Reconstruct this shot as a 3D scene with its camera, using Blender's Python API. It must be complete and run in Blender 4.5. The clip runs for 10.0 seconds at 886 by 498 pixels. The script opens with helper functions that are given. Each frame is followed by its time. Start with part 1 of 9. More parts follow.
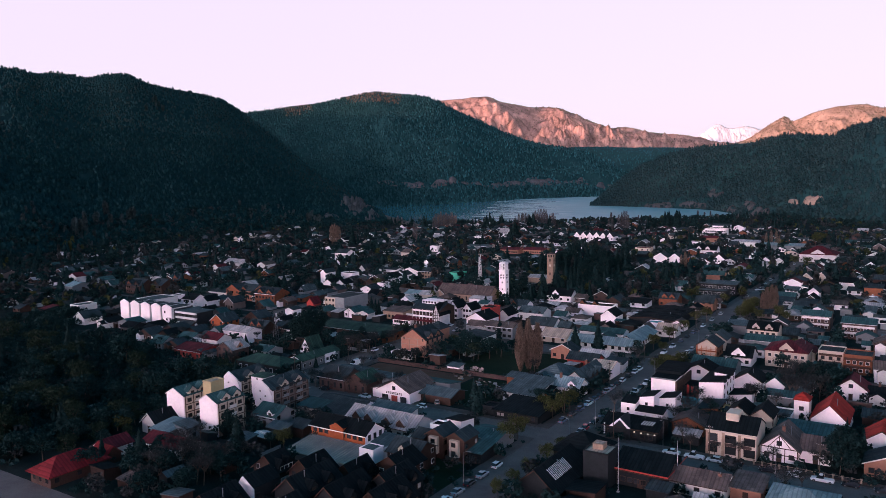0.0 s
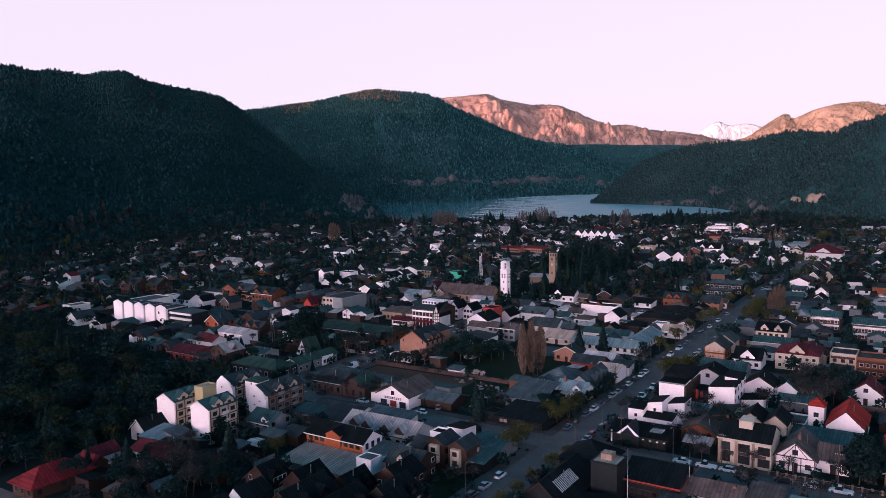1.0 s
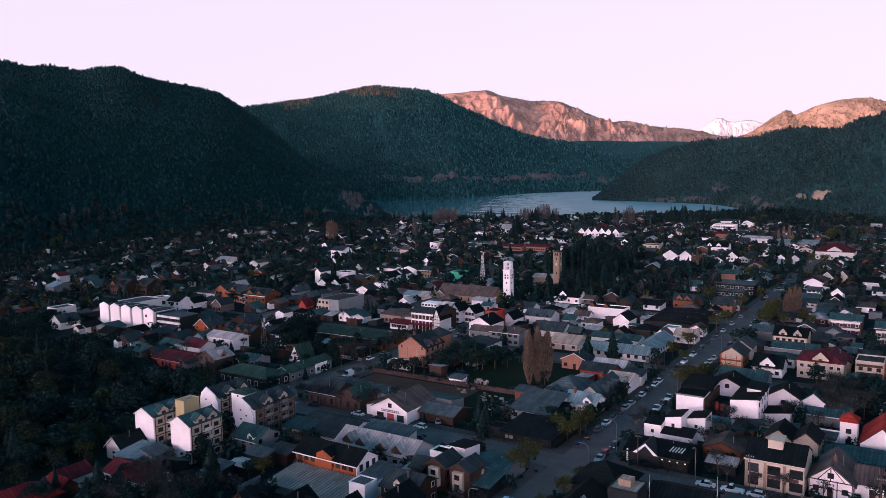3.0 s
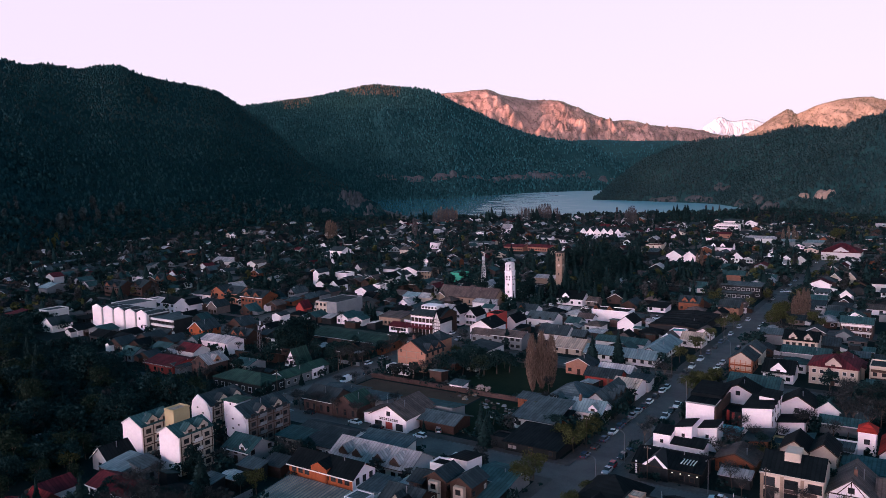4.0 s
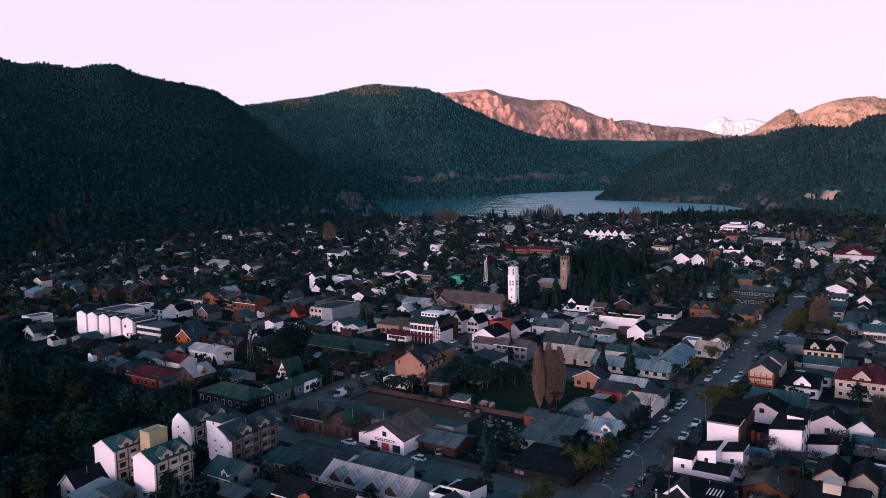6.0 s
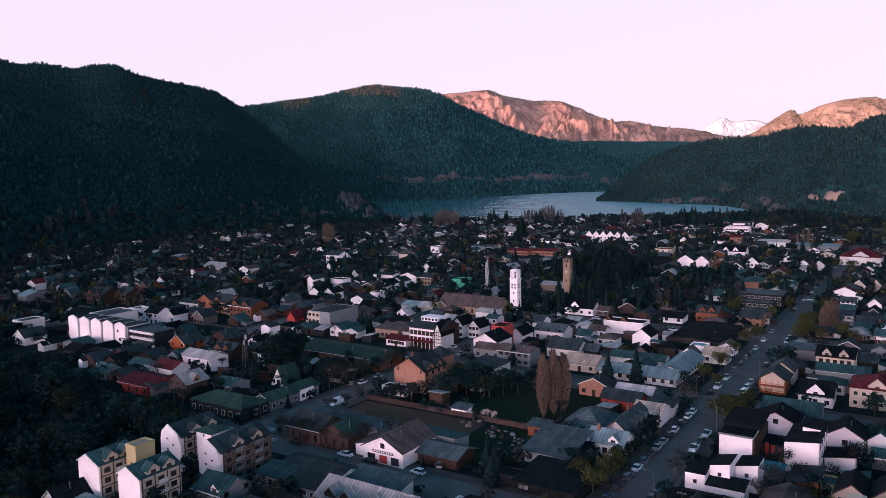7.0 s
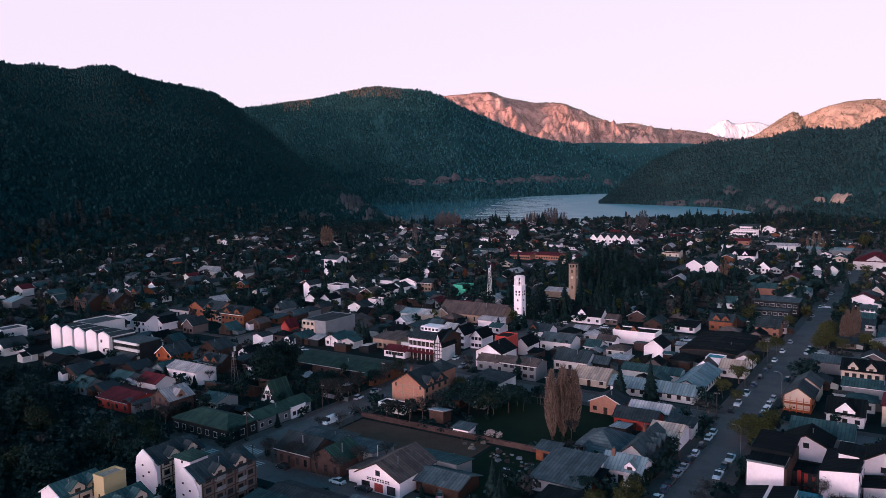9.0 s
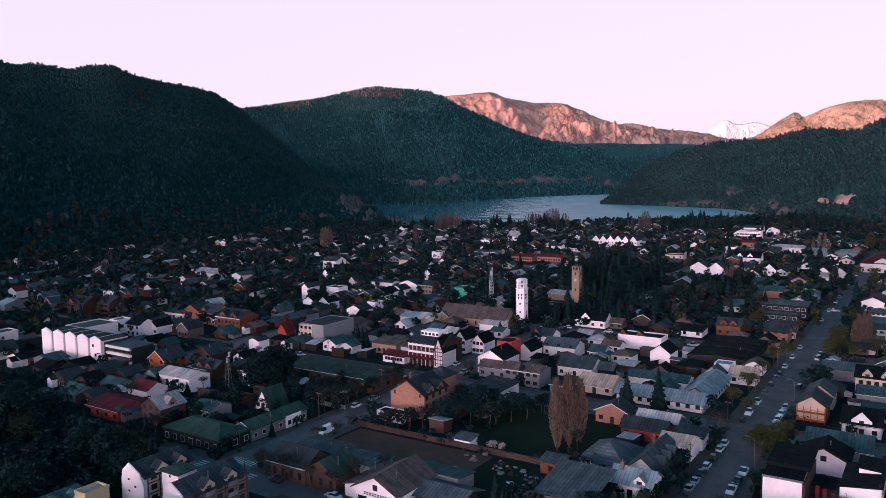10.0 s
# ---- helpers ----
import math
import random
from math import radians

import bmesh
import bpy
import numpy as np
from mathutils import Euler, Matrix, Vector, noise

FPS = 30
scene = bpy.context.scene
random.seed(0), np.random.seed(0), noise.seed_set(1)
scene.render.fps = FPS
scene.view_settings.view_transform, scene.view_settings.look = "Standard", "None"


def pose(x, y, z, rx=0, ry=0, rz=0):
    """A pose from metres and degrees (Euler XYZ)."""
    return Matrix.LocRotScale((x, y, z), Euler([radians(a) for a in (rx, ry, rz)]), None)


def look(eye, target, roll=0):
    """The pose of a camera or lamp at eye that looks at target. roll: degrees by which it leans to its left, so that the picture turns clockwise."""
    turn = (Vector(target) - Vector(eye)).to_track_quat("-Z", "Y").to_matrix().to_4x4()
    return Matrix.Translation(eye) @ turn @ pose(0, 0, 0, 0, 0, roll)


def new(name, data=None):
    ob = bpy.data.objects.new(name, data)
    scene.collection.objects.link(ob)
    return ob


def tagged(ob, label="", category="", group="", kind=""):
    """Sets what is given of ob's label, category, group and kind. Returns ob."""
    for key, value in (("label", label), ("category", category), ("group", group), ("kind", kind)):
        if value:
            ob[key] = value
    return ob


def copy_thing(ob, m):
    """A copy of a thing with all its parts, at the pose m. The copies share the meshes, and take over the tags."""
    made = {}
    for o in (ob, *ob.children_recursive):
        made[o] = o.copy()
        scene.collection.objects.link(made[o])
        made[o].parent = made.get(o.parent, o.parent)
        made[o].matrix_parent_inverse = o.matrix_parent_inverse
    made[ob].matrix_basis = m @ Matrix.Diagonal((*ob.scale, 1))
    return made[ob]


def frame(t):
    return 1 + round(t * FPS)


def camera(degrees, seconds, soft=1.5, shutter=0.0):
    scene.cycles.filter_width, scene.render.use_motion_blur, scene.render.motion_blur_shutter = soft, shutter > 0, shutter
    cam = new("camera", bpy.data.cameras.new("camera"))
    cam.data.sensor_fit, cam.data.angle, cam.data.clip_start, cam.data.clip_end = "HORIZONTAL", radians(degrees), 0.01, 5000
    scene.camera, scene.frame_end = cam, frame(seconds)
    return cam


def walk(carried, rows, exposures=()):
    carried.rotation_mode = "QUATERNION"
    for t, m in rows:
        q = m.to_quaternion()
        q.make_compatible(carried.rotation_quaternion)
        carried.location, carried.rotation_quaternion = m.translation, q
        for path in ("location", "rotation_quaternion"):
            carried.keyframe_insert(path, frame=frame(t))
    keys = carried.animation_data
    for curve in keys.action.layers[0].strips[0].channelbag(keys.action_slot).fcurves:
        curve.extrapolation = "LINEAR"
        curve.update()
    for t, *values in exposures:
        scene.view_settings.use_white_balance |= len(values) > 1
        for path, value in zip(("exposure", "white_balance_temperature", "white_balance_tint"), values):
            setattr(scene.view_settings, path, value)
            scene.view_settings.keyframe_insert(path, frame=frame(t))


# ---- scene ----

# ---- camera and its path: seconds, place, heading, tilt, lean ----
PATH = [
    (0.0, 0.04, -0.04, 75.01, 0.01, -5.71, -0.97),
    (0.5, -0.06, 4.26, 74.92, 0.01, -5.80, -0.99),
    (1.0, -0.15, 8.54, 74.85, 0.00, -5.88, -1.00),
    (1.5, -0.21, 12.79, 74.79, 0.00, -5.95, -1.01),
    (2.0, -0.27, 17.03, 74.74, 0.00, -6.02, -1.02),
    (2.5, -0.31, 21.26, 74.70, 0.01, -6.08, -1.02),
    (3.0, -0.34, 25.47, 74.66, 0.01, -6.12, -1.03),
    (3.5, -0.36, 29.68, 74.63, 0.02, -6.15, -1.03),
    (4.0, -0.38, 33.88, 74.60, 0.03, -6.17, -1.03),
    (4.5, -0.39, 38.06, 74.57, 0.04, -6.18, -1.04),
    (5.0, -0.40, 42.25, 74.54, 0.05, -6.18, -1.04),
    (5.5, -0.40, 46.42, 74.51, 0.06, -6.17, -1.04),
    (6.0, -0.40, 50.59, 74.48, 0.07, -6.15, -1.05),
    (6.5, -0.41, 54.75, 74.45, 0.09, -6.12, -1.05),
    (7.0, -0.41, 58.91, 74.42, 0.10, -6.09, -1.05),
    (7.5, -0.41, 63.06, 74.39, 0.12, -6.05, -1.05),
    (8.0, -0.41, 67.19, 74.36, 0.14, -6.01, -1.05),
    (8.5, -0.41, 71.31, 74.32, 0.16, -5.97, -1.04),
    (9.0, -0.42, 75.42, 74.28, 0.17, -5.94, -1.03),
    (9.5, -0.42, 79.51, 74.24, 0.19, -5.92, -1.02),
    (10.0, -0.43, 83.58, 74.20, 0.22, -5.90, -0.99),
]
cam = camera(60.0, 10.0, soft=0.35)
walk(cam, [(t, pose(x, y, z, 90 + tilt, 0, head) @ pose(0, 0, 0, 0, 0, lean))
           for t, x, y, z, head, tilt, lean in PATH],
     exposures=[(0, 0.0), (10, 0.0)])

# ---- sky and sun: low sun behind the camera's left shoulder ----
SUN_AZ, SUN_EL = math.radians(232), math.radians(3.4)
world = bpy.data.worlds.new("dawn_sky")
scene.world = world
world.use_nodes = True
wn, wl = world.node_tree.nodes, world.node_tree.links
sky = wn.new("ShaderNodeTexSky")
sky.sky_type, sky.sun_disc = "NISHITA", False
sky.sun_elevation, sky.sun_rotation = SUN_EL, SUN_AZ
sky.altitude, sky.air_density, sky.dust_density, sky.ozone_density = 700, 1.0, 2.0, 1.5
wl.new(sky.outputs[0], wn["Background"].inputs[0])
wn["Background"].inputs[1].default_value = 0.05
# high veil of dawn cloud: pale at the horizon, brighter towards the sun, deep blue overhead
wco, wsep = wn.new("ShaderNodeTexCoord"), wn.new("ShaderNodeSeparateXYZ")
wl.new(wco.outputs["Generated"], wsep.inputs[0])
high = wn.new("ShaderNodeMapRange")
high.interpolation_type = "SMOOTHSTEP"
high.inputs[1].default_value, high.inputs[2].default_value = 0.23, 0.46
wl.new(wsep.outputs[2], high.inputs[0])
tone = wn.new("ShaderNodeMix")
tone.data_type = "RGBA"
tone.inputs["A"].default_value, tone.inputs["B"].default_value = (0.90, 0.745, 0.95, 1), (0.008, 0.182, 0.355, 1)
wl.new(high.outputs[0], tone.inputs["Factor"])
facing = wn.new("ShaderNodeVectorMath")
facing.operation = "DOT_PRODUCT"
facing.inputs[1].default_value = (math.sin(SUN_AZ), math.cos(SUN_AZ), 0)
wl.new(wco.outputs["Generated"], facing.inputs[0])
glow, low, arch = wn.new("ShaderNodeMapRange"), wn.new("ShaderNodeMapRange"), wn.new("ShaderNodeMath")
glow.interpolation_type = low.interpolation_type = "SMOOTHSTEP"
glow.inputs[1].default_value, glow.inputs[2].default_value = 0.1, 1.0
low.inputs[1].default_value, low.inputs[2].default_value, low.inputs[3].default_value, low.inputs[4].default_value = 0.14, 0.36, 1.0, 0.0
arch.operation = "MULTIPLY"
wl.new(facing.outputs["Value"], glow.inputs[0])
wl.new(wsep.outputs[2], low.inputs[0])
wl.new(glow.outputs[0], arch.inputs[0])
wl.new(low.outputs[0], arch.inputs[1])
gain = wn.new("ShaderNodeMath")
gain.operation, gain.inputs[1].default_value = "MULTIPLY", 14.8
wl.new(arch.outputs[0], gain.inputs[0])
veil, dawn, both, three = wn.new("ShaderNodeBackground"), wn.new("ShaderNodeBackground"), wn.new("ShaderNodeAddShader"), wn.new("ShaderNodeAddShader")
wl.new(tone.outputs["Result"], veil.inputs[0])
dawn.inputs[0].default_value = (1.0, 0.70, 0.82, 1)
wl.new(gain.outputs[0], dawn.inputs[1])
wl.new(veil.outputs[0], three.inputs[0])
wl.new(dawn.outputs[0], three.inputs[1])
wl.new(wn["Background"].outputs[0], both.inputs[0])
wl.new(three.outputs[0], both.inputs[1])
wl.new(both.outputs[0], wn["World Output"].inputs[0])
sun_data = bpy.data.lights.new("sun", "SUN")
sun_data.energy, sun_data.angle, sun_data.color = 5.0, math.radians(0.5), (1.0, 0.42, 0.29)
sun = new("sun", sun_data)
toward_sun = Vector((math.sin(SUN_AZ) * math.cos(SUN_EL), math.cos(SUN_AZ) * math.cos(SUN_EL), math.sin(SUN_EL)))
sun.matrix_basis = look(toward_sun * 100, (0, 0, 0))

# ---- materials ----
def surface(name, a, b, scale=2.0, rough=0.8, bump=0.1, metal=0.0, ribs=None, pitch=0.4, vary=0.25, island=False, fine=9.0, spec=0.14):
    """A weathered surface: colours a to b in broad stains, fine grain, a change of value from piece to piece, ribs along an axis."""
    m = bpy.data.materials.new(name)
    m.use_nodes = True
    n, l = m.node_tree.nodes, m.node_tree.links
    sh = n["Principled BSDF"]
    co = n.new("ShaderNodeTexCoord")
    big, small = n.new("ShaderNodeTexNoise"), n.new("ShaderNodeTexNoise")
    for t, s, d in ((big, scale * 0.15, 5), (small, scale * fine * 0.15, 6)):
        l.new(co.outputs["Object"], t.inputs["Vector"])
        t.inputs["Scale"].default_value, t.inputs["Detail"].default_value, t.inputs["Roughness"].default_value = s, d, 0.65
    ramp = n.new("ShaderNodeValToRGB")
    ramp.color_ramp.elements[0].position, ramp.color_ramp.elements[1].position = 0.32, 0.68
    ramp.color_ramp.elements[0].color, ramp.color_ramp.elements[1].color = (*a, 1), (*b, 1)
    add = n.new("ShaderNodeMath")
    add.operation, add.inputs[1].default_value = "MULTIPLY_ADD", 0.45
    l.new(small.outputs["Fac"], add.inputs[0])
    half = n.new("ShaderNodeMath")
    half.operation, half.inputs[1].default_value = "MULTIPLY", 0.55
    l.new(big.outputs["Fac"], half.inputs[0])
    l.new(half.outputs[0], add.inputs[2])
    l.new(add.outputs[0], ramp.inputs[0])
    hue = n.new("ShaderNodeHueSaturation")
    l.new(ramp.outputs[0], hue.inputs["Color"])
    if vary:
        src = n.new("ShaderNodeNewGeometry").outputs["Random Per Island"] if island else n.new("ShaderNodeObjectInfo").outputs["Random"]
        mp = n.new("ShaderNodeMapRange")
        mp.inputs[3].default_value, mp.inputs[4].default_value = 1 - vary, 1 + vary
        l.new(src, mp.inputs[0])
        l.new(mp.outputs[0], hue.inputs["Value"])
    l.new(hue.outputs[0], sh.inputs["Base Color"])
    sh.inputs["Roughness"].default_value, sh.inputs["Metallic"].default_value = rough, metal
    sh.inputs["Specular IOR Level"].default_value = spec
    height = small.outputs["Fac"]
    if ribs:
        w = n.new("ShaderNodeTexWave")
        w.bands_direction, w.wave_profile = ribs, "SIN"
        w.inputs["Scale"].default_value, w.inputs["Distortion"].default_value = 0.314 / pitch, 0.0
        l.new(co.outputs["Object"], w.inputs["Vector"])
        mx = n.new("ShaderNodeMath")
        mx.operation, mx.inputs[1].default_value = "MULTIPLY_ADD", 0.35
        l.new(small.outputs["Fac"], mx.inputs[0])
        l.new(w.outputs["Fac"], mx.inputs[2])
        height = mx.outputs[0]
        # darker seams, and sheets laid one beside the other that have weathered unlike
        seam, mul = n.new("ShaderNodeMapRange"), n.new("ShaderNodeMix")
        seam.inputs[1].default_value, seam.inputs[2].default_value, seam.inputs[3].default_value, seam.inputs[4].default_value = 0.0, 0.35, 0.74, 1.04
        l.new(w.outputs["Fac"], seam.inputs[0])
        mul.data_type, mul.blend_type = "RGBA", "MULTIPLY"
        mul.inputs["Factor"].default_value = 1.0
        l.new(hue.outputs[0], mul.inputs["A"])
        l.new(seam.outputs[0], mul.inputs["B"])
        last = mul.outputs["Result"]
        if ribs in "XY":
            sp, cb, tiles, mul2 = n.new("ShaderNodeSeparateXYZ"), n.new("ShaderNodeCombineXYZ"), n.new("ShaderNodeTexBrick"), n.new("ShaderNodeMix")
            l.new(co.outputs["Object"], sp.inputs[0])
            l.new(sp.outputs[0 if ribs == "Y" else 1], cb.inputs[0])
            l.new(sp.outputs[1 if ribs == "Y" else 0], cb.inputs[1])
            l.new(cb.outputs[0], tiles.inputs["Vector"])
            tiles.inputs["Scale"].default_value, tiles.inputs["Mortar Size"].default_value = 1.0, 0.0
            tiles.inputs["Brick Width"].default_value, tiles.inputs["Row Height"].default_value = 3.4, pitch
            tiles.inputs["Color1"].default_value, tiles.inputs["Color2"].default_value = (0.72, 0.75, 0.77, 1), (1.20, 1.18, 1.15, 1)
            mul2.data_type, mul2.blend_type = "RGBA", "MULTIPLY"
            mul2.inputs["Factor"].default_value = 1.0
            l.new(last, mul2.inputs["A"])
            l.new(tiles.outputs["Color"], mul2.inputs["B"])
            last = mul2.outputs["Result"]
        l.new(last, sh.inputs["Base Color"])
    if bump:
        bp = n.new("ShaderNodeBump")
        bp.inputs["Strength"].default_value, bp.inputs["Distance"].default_value = bump, 0.06
        l.new(height, bp.inputs["Height"])
        l.new(bp.outputs[0], sh.inputs["Normal"])
    return m


WALL = {
    "white": surface("white_render", (0.76, 0.70, 0.71), (0.93, 0.86, 0.87), 1.2, 0.85, 0.05, vary=0.06),
    "offwhite": surface("grey_white_render", (0.50, 0.49, 0.48), (0.68, 0.67, 0.65), 1.5, 0.85, 0.06, vary=0.12),
    "cream": surface("cream_render", (0.425, 0.357, 0.289), (0.544, 0.468, 0.383), 1.5, 0.85, 0.06, vary=0.12),
    "grey": surface("grey_render", (0.140, 0.158, 0.170), (0.215, 0.238, 0.245), 1.6, 0.85, 0.08, vary=0.2),
    "wood": surface("orange_varnished_wood", (0.125, 0.044, 0.023), (0.225, 0.086, 0.044), 3, 0.6, 0.25, ribs="Z", pitch=0.25, vary=0.25),
    "orange": surface("bright_orange_boards", (0.26, 0.062, 0.022), (0.37, 0.100, 0.036), 3, 0.6, 0.2, ribs="Z", pitch=0.25, vary=0.15),
    "darkwood": surface("dark_stained_wood", (0.030, 0.019, 0.016), (0.060, 0.036, 0.028), 3, 0.7, 0.25, ribs="Z", pitch=0.25, vary=0.3),
    "brick": surface("red_brick_render", (0.250, 0.120, 0.082), (0.350, 0.185, 0.130), 5, 0.9, 0.25, vary=0.12),
    "darkbrick": surface("dark_red_brick", (0.044, 0.031, 0.029), (0.088, 0.058, 0.051), 6, 0.9, 0.3, vary=0.2),
    "stone": surface("brown_stone", (0.204, 0.145, 0.111), (0.340, 0.255, 0.187), 7, 0.9, 0.4, vary=0.15),
    "yellow": surface("yellow_ochre_render", (0.38, 0.32, 0.17), (0.47, 0.40, 0.23), 2, 0.85, 0.06, vary=0.1),
    "green": surface("green_painted_render", (0.05, 0.33, 0.22), (0.08, 0.45, 0.30), 2, 0.8, 0.05, vary=0.1),
    "pink": surface("salmon_painted_render", (0.40, 0.16, 0.13), (0.50, 0.22, 0.18), 2, 0.8, 0.05, vary=0.1),
    "red": surface("red_painted_boards", (0.26, 0.035, 0.03), (0.36, 0.06, 0.05), 3, 0.7, 0.15, vary=0.2),
    "taupe": surface("grey_brown_render", (0.085, 0.072, 0.068), (0.150, 0.125, 0.116), 3, 0.85, 0.1, vary=0.1),
    "dark": surface("black_stained_boards", (0.007, 0.011, 0.013), (0.019, 0.024, 0.027), 3, 0.75, 0.15, vary=0.2),
}
ROOF_COLOURS = {
    "slate": ((0.012, 0.022, 0.027), (0.044, 0.062, 0.067)),
    "steel": ((0.028, 0.048, 0.055), (0.088, 0.120, 0.128)),
    "zinc": ((0.225, 0.220, 0.222), (0.500, 0.475, 0.478)),
    "teal": ((0.016, 0.048, 0.052), (0.048, 0.110, 0.112)),
    "green": ((0.013, 0.036, 0.029), (0.038, 0.084, 0.066)),
    "black": ((0.004, 0.007, 0.009), (0.011, 0.016, 0.018)),
    "blue": ((0.125, 0.200, 0.220), (0.225, 0.310, 0.325)),
    "cyan": ((0.035, 0.264, 0.317), (0.070, 0.370, 0.422)),
    "red": ((0.210, 0.018, 0.016), (0.300, 0.032, 0.024)),
    "crimson": ((0.120, 0.012, 0.017), (0.185, 0.022, 0.026)),
    "maroon": ((0.062, 0.011, 0.016), (0.105, 0.020, 0.027)),
    "rust": ((0.052, 0.040, 0.037), (0.140, 0.112, 0.104)),
    "tan": ((0.30, 0.245, 0.20), (0.50, 0.41, 0.34)),
}
ROOF = {(k, ax): surface(k + "_metal_roof_" + ax.lower(), a, b, 2.0, 0.8, 0.5, 0.0, ribs=ax, pitch=0.9, vary=0.2, spec=0.03 if k == "black" else 0.07)
        for k, (a, b) in ROOF_COLOURS.items() for ax in "XY"}
GLASS = surface("dark_window_glass", (0.012, 0.016, 0.02), (0.03, 0.035, 0.04), 1.0, 0.08, 0.0, vary=0.4, spec=0.5)
# room light is put into this pale pane colour; it does not glow
LIT = surface("pale_lit_pane", (0.25, 0.22, 0.2), (0.45, 0.40, 0.36), 1.0, 0.2, 0.0, vary=0.4)
FRAME = surface("dark_brown_window_frame", (0.03, 0.022, 0.018), (0.06, 0.04, 0.03), 3, 0.6, 0.05, vary=0.2)
FRAMEW = surface("white_window_frame", (0.60, 0.58, 0.56), (0.72, 0.70, 0.68), 3, 0.6, 0.05, vary=0.05)
TIMBER = surface("dark_timber_beam", (0.035, 0.02, 0.014), (0.07, 0.04, 0.028), 4, 0.7, 0.2, vary=0.2)
CONCRETE = surface("grey_concrete", (0.22, 0.21, 0.21), (0.34, 0.33, 0.32), 2, 0.9, 0.2, vary=0.1)
STEEL = surface("galvanised_steel", (0.150, 0.155, 0.160), (0.225, 0.230, 0.235), 2, 0.45, 0.05, metal=0.6, vary=0.1)
LAMPGLOW = bpy.data.materials.new("warm_lamp_glow")
LAMPGLOW.use_nodes = True
LAMPGLOW.node_tree.nodes["Principled BSDF"].inputs["Emission Color"].default_value = (1.0, 0.85, 0.62, 1)
LAMPGLOW.node_tree.nodes["Principled BSDF"].inputs["Emission Strength"].default_value = 3.0
BRICKRED = surface("brick_chimney", (0.12, 0.06, 0.045), (0.20, 0.10, 0.075), 8, 0.9, 0.3, vary=0.2)
ASPHALT = surface("worn_asphalt", (0.078, 0.066, 0.063), (0.180, 0.154, 0.148), 0.9, 0.9, 0.3, vary=0.0, fine=22, spec=0.15)
PAVE = surface("pale_concrete_pavement", (0.062, 0.054, 0.051), (0.135, 0.115, 0.108), 1.0, 0.9, 0.2, vary=0.1, fine=14, spec=0.04)
PAINT = surface("worn_white_road_paint", (0.32, 0.32, 0.32), (0.6, 0.6, 0.58), 6, 0.8, 0.1, vary=0.1)
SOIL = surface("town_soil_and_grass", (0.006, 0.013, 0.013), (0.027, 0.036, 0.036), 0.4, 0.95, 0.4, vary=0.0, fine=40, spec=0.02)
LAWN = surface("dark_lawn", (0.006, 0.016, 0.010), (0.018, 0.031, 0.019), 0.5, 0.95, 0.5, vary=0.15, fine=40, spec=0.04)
DIRT = surface("trodden_brown_earth", (0.066, 0.042, 0.030), (0.128, 0.084, 0.062), 0.5, 0.95, 0.4, vary=0.15, fine=30, spec=0.04)
TRUNK = surface("grey_brown_bark", (0.05, 0.038, 0.03), (0.11, 0.085, 0.07), 6, 0.95, 0.4, vary=0.2)
LEAF = {
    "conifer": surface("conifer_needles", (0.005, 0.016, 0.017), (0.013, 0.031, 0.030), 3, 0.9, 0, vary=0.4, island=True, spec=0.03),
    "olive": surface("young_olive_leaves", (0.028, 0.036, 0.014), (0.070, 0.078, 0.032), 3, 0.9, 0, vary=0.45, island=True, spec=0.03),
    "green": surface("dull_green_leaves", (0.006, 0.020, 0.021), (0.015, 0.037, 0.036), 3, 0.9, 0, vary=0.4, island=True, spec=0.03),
    "moss": surface("olive_brown_crowns", (0.010, 0.022, 0.015), (0.030, 0.043, 0.028), 3, 0.95, 0, vary=0.45, island=True, spec=0.02),
    "bare": surface("bare_brown_twigs", (0.019, 0.024, 0.025), (0.044, 0.049, 0.050), 3, 0.95, 0, vary=0.4, island=True, spec=0.03),
    "poplar": surface("russet_poplar_twigs", (0.088, 0.066, 0.052), (0.185, 0.138, 0.108), 3, 0.95, 0, vary=0.4, island=True, spec=0.03),
    "grey_poplar": surface("mauve_grey_poplar_twigs", (0.046, 0.047, 0.050), (0.105, 0.098, 0.102), 3, 0.95, 0, vary=0.35, island=True, spec=0.03),
    "blossom": surface("pale_blossom", (0.30, 0.26, 0.24), (0.5, 0.44, 0.4), 3, 0.9, 0, vary=0.3, island=True, spec=0.1),
}
FOREST = surface("mountain_forest_floor", (0.008, 0.029, 0.031), (0.017, 0.044, 0.046), 0.03, 1.0, 0.6, vary=0, fine=30, spec=0.0)
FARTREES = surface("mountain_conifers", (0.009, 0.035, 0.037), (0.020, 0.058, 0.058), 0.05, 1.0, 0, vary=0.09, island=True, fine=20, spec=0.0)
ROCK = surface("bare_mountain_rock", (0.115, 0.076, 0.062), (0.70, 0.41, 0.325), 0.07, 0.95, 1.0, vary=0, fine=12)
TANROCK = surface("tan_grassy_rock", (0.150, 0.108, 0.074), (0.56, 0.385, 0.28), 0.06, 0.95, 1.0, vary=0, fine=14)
CLIFF = surface("pinkish_grey_cliff", (0.030, 0.034, 0.036), (0.180, 0.158, 0.154), 0.22, 0.95, 1.0, vary=0, fine=12)
SCAR = surface("tan_quarry_scar", (0.12, 0.085, 0.065), (0.52, 0.36, 0.27), 0.25, 0.95, 1.0, vary=0, fine=12)
DARKTREES = surface("dark_lower_wood", (0.006, 0.025, 0.028), (0.011, 0.036, 0.039), 0.05, 1.0, 0, vary=0.09, island=True, fine=20, spec=0.0)
